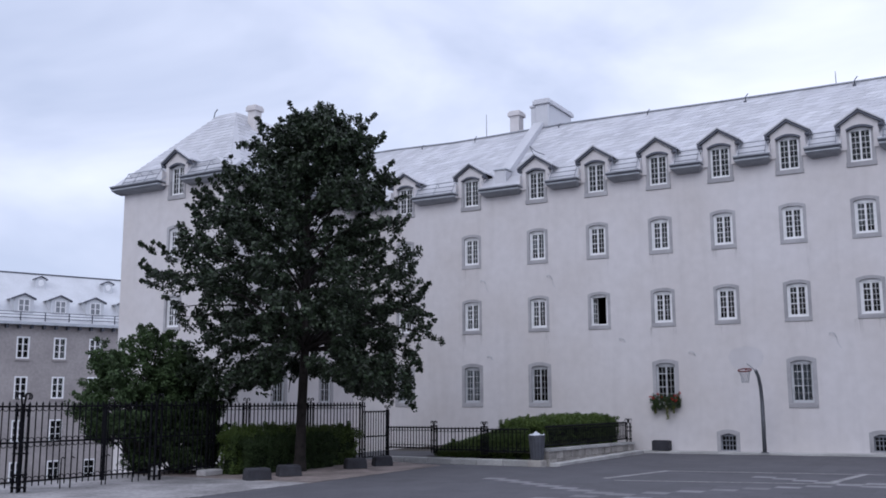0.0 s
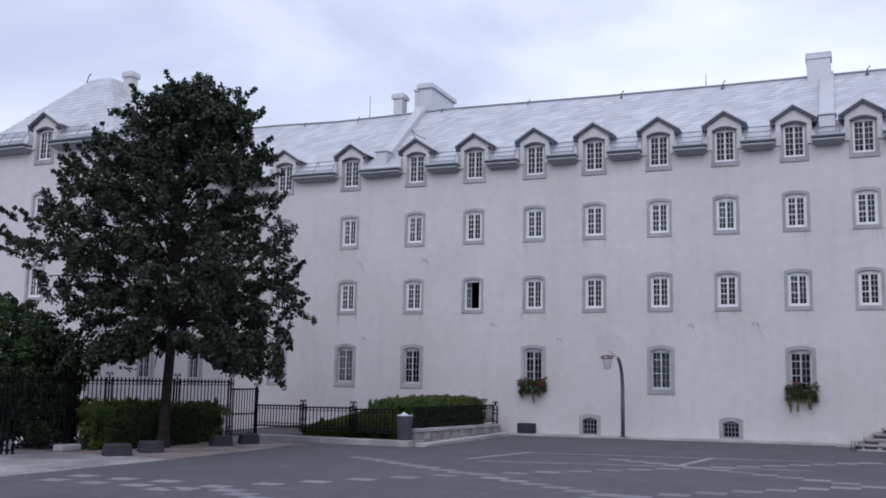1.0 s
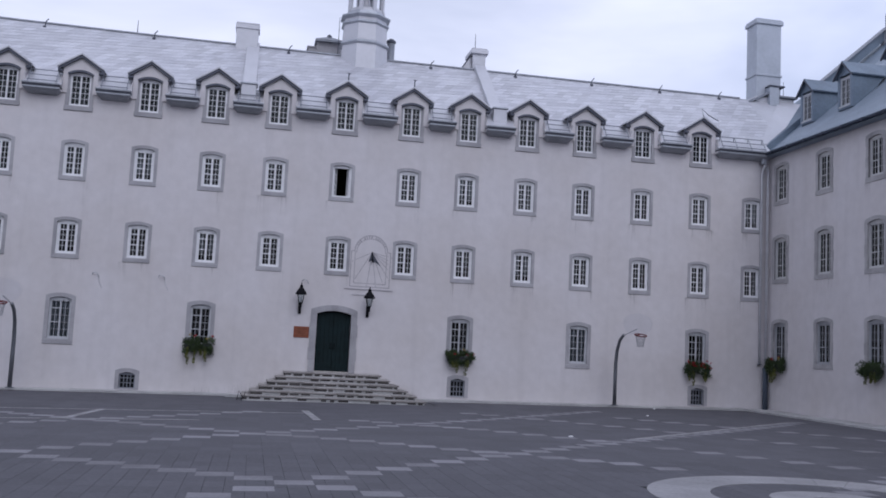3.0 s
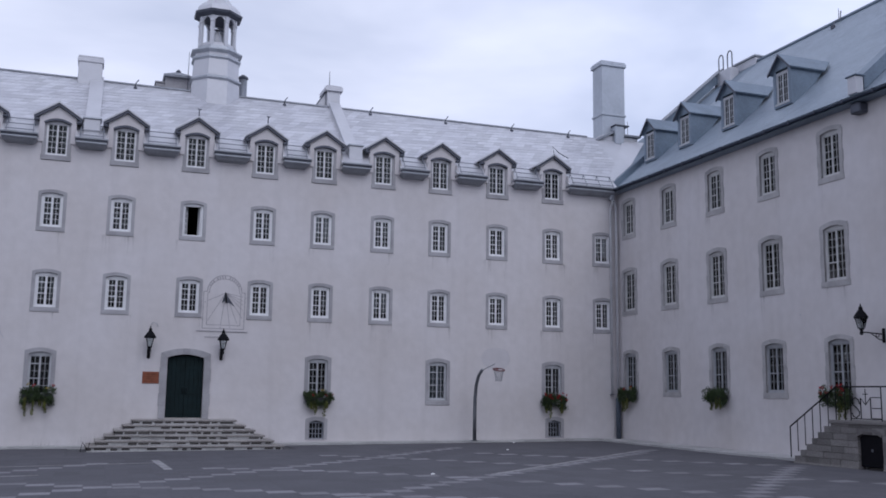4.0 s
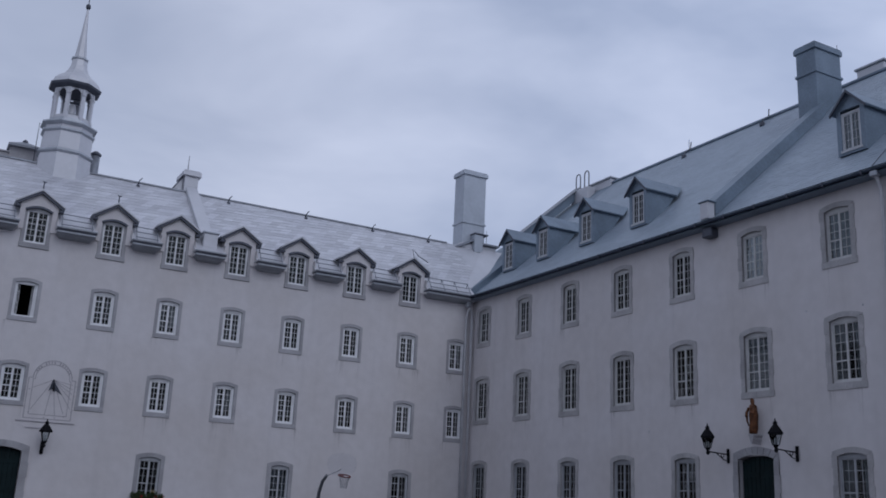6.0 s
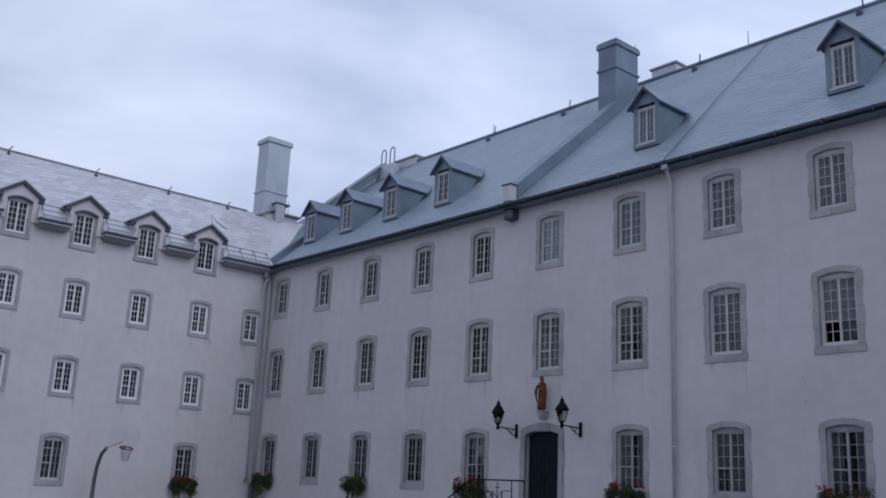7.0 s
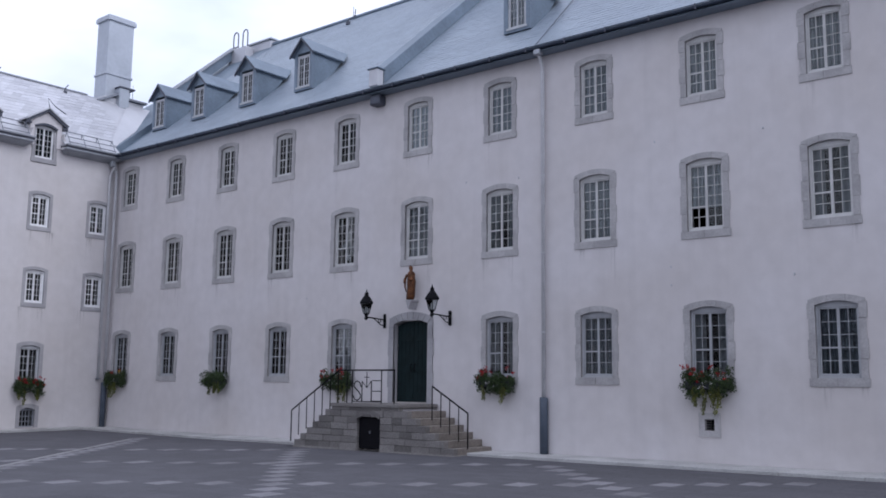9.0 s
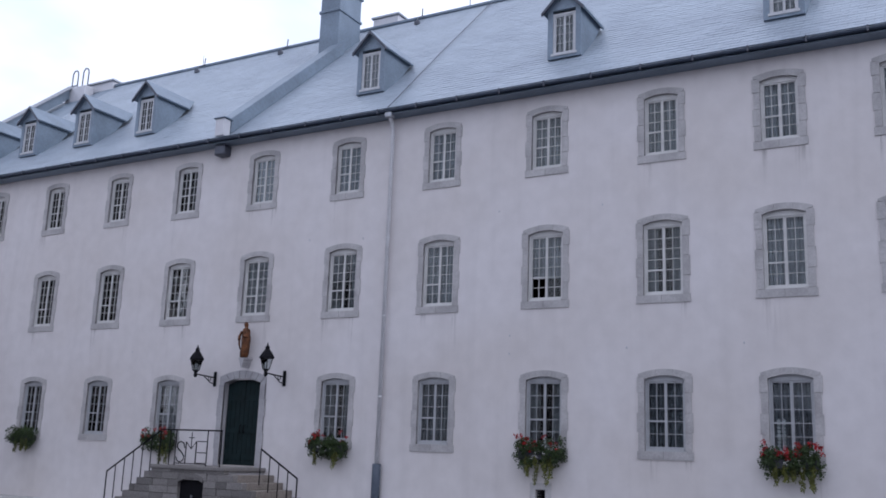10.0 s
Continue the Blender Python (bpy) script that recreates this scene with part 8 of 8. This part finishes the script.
def shrub(name, x, y, rx, ry, h, n, seed, label, mat, low=0.5, lean=0.0, drop=0.40):
    """low: how far the skirt draws in towards the ground (1 not at all)."""
    g = random.Random(seed)
    top = empty(name, pose(x, y, lie(x, y)), label, "shrub", "shrubs")
    cs, rs = [], []
    for i in range(n):
        a = g.uniform(0, 2 * math.pi)
        e = math.asin(g.uniform(-0.98, 1.0))
        q = g.uniform(0.7, 1.04) * (1 + 0.12 * math.sin(4 * a + 3 * e))
        c = math.cos(e) if e > 0 else max(math.cos(e) * (1 - low) + low, 0.05)
        p = Vector((rx * q * math.cos(a) * c, ry * q * math.sin(a) * c, h * 0.42 + h * (0.56 if e > 0 else drop) * q * math.sin(e)))
        p.y += max(h * 0.42 - p.z, 0) * lean
        if i % 7 == 0:
            part("stem", tube(bmesh.new(), [(p.x * 0.1, p.y * 0.1, 0), (p.x * 0.5, p.y * 0.5, p.z * 0.6), p], 0.035, 5, 0.01), BARK, top)
        # short upward sprays
        out = Vector((math.cos(a), math.sin(a), 0.7)).normalized()
        for k in range(3):
            cs.append(tuple(p + out * 0.16 * k + Vector((g.gauss(0, 0.06), g.gauss(0, 0.06), 0))))
            s = g.uniform(0.16, 0.28) * (1.1 - 0.2 * k)
            rs.append((s, s, s * 0.8))
    leaf_mesh("crown", cs, rs, 42, 0.105, mat, top, "mass of mid-green leaves", seed)
    return top


shrub("shrub", -28.75, -17.45, 1.95, 2.1, 4.75, 560, 41, "large rounded green shrub behind the iron fence", BUSHLEAF, -0.8, 0.1, 0.27)
# darker leaf colour here paints the shade low down behind the fence
shrub("shrub", -27.85, -16.8, 1.25, 1.35, 3.6, 400, 42, "dense dark shrub between fence and pavilion", SHADELEAF, 0.9)

# ---- the far building beyond the fence ----
far = empty("far_building", pose(-74.9, 8.85, 0, 0, 0, -19.1), "long grey rendered building with a pale dormered roof", "building")
FY0, FY1, FEAVE, FW, FH = -38.0, 38.0, 8.35, 1.06, 1.85
cols = [1.95 + 3.03 * k for k in range(-12, 12)]
storeys = (5.40, 2.08, -1.5, -4.9)
FARM = Matrix.Rotation(radians(90), 4, "Z")
fw = wall("wall", FARM, FY0, FY1, -10.0, FEAVE, [(y - FW / 2, y + FW / 2, z, z + FH) for y in cols for z in storeys], "", 0.5, FARWALL)
for key in ("label", "category", "kind"):
    if key in fw:
        del fw[key]
fw.parent = far
bm = bmesh.new()
prof = [(0.55, FEAVE + 0.1), (-5.5, 13.25), (-11.5, FEAVE + 0.1)]
a = [bm.verts.new((x, FY0, z)) for x, z in prof]
b = [bm.verts.new((x, FY1, z)) for x, z in prof]
bm.faces.new(a)
bm.faces.new(b[::-1])
for i in range(3):
    bm.faces.new((a[i], b[i], b[(i + 1) % 3], a[(i + 1) % 3]))
bmesh.ops.recalc_face_normals(bm, faces=bm.faces)
part("roof", bm, FARROOF, far, "pale metal roof")
part("ridge_cap", boxes((-5.6, -5.4, FY0, FY1, 13.2, 13.32)), TRIM, far)
part("eaves_cornice", boxes((0.0, 0.6, FY0, FY1, FEAVE - 0.12, FEAVE + 0.12)), TRIMLIGHT, far)
for i in range(76):
    y = FY0 + 0.5 + i
    part("eaves_bracket", boxes((0.0, 0.42, y - 0.1, y + 0.1, FEAVE - 0.42, FEAVE - 0.12)), TRIM, far)
    if i % 2:
        part("snow_rail_post", boxes((0.36, 0.43, y - 0.04, y + 0.04, FEAVE + 0.1, FEAVE + 0.95)), TRIM, far)
for z in (0.42, 0.68, 0.92):
    part("snow_rail", boxes((0.38, 0.42, FY0, FY1, FEAVE + z, FEAVE + z + 0.05)), TRIM, far)
pitch = (13.25 - FEAVE - 0.1) / 6.05
for n, y in enumerate(cols):
    for z in storeys:
        win = part("window", ring(bmesh.new(), [(-FW / 2, 0), (FW / 2, 0), (FW / 2, FH), (-FW / 2, FH)], [(-FW / 2 + 0.12, 0.12), (FW / 2 - 0.12, 0.12), (FW / 2 - 0.12, FH - 0.12), (-FW / 2 + 0.12, FH - 0.12)], -0.03, 0.1), PAINT, far, m=FARM @ pose(y, 0, z))
        part("sash", boxes((-0.06, 0.06, 0.02, 0.07, 0.12, FH - 0.12), (-0.41, 0.41, 0.03, 0.06, 0.62, 0.67), (-0.41, 0.41, 0.03, 0.06, 1.18, 1.23)), PAINT, win)
        part("pane", boxes((-0.41, 0.41, 0.07, 0.08, 0.12, FH - 0.12)), PANE, win)
        part("sill", boxes((-0.62, 0.62, -0.1, 0.02, -0.16, 0.0)), FARWALL, win)
    # dormer with a low dark gable over a white cross window
    z0 = FEAVE + 0.95
    xd = 0.55 - (z0 - FEAVE - 0.1) / pitch + 0.1
    gable = [(-0.98, 1.22), (-0.55, 1.42), (0.0, 1.66), (0.55, 1.42), (0.98, 1.22)]
    m = Matrix.Translation((xd, 0, 0)) @ FARM @ pose(y, 0, z0)
    dm = part("dormer", prism(bmesh.new(), [(-0.78, -0.3), (0.78, -0.3), (0.78, 1.3), (0.0, 1.58), (-0.78, 1.3)], 0.0, 1.5), FARROOF, far, m=m)
    part("gable_edge", prism(bmesh.new(), gable + [(x, z - 0.13) for x, z in gable[::-1]], -0.14, 0.3), TRIM, dm, "dark low gable edge")
    part("gable_roof", prism(bmesh.new(), gable + [(x, z - 0.05) for x, z in gable[::-1]], 0.3, 1.9), FARROOF, dm)
    part("dormer_window", ring(bmesh.new(), [(-0.48, 0.05), (0.48, 0.05), (0.48, 1.16), (-0.48, 1.16)], [(-0.39, 0.14), (0.39, 0.14), (0.39, 1.07), (-0.39, 1.07)], -0.05, -0.005), PAINT, dm)
    part("dormer_bar", boxes((-0.05, 0.05, -0.045, -0.01, 0.14, 1.07), (-0.39, -0.05, -0.04, -0.012, 0.58, 0.64), (0.05, 0.39, -0.04, -0.012, 0.58, 0.64)), PAINT, dm)
    # flat grey in place of glass, its reflection put into the colour
    part("dormer_pane", boxes((-0.39, 0.39, -0.01, -0.004, 0.14, 1.07)), GLASSGREY, dm)
    if n % 2 == 0:
        # small gabled vent with a round light, higher up the slope
        z0 = 11.85
        vm = Matrix.Translation((0.55 - (z0 - FEAVE - 0.1) / pitch + 0.1, 0, 0)) @ FARM @ pose(y + 2.3, 0, z0)
        disc = [(0.24 * math.cos(q * math.pi / 8), 0.42 + 0.3 * math.sin(q * math.pi / 8)) for q in range(16)]
        vent = part("roof_vent", prism(bmesh.new(), [(-0.42, -0.3), (0.42, -0.3), (0.42, 0.8), (0.0, 0.98), (-0.42, 0.8)], 0.0, 1.0), FARROOF, far, m=vm)
        part("vent_light", prism(bmesh.new(), disc, -0.03, -0.002), PAINT, vent)
        part("vent_edge", prism(bmesh.new(), [(-0.58, 0.78), (0.0, 1.06), (0.58, 0.78), (0.58, 0.68), (0.0, 0.95), (-0.58, 0.68)], -0.1, 0.6), TRIM, vent)
# near-black block painting the dark interior
part("rooms", boxes((-10.0, -3.0, FY0, FY1, -10.0, 8.0)), ROOMSHADE, far)
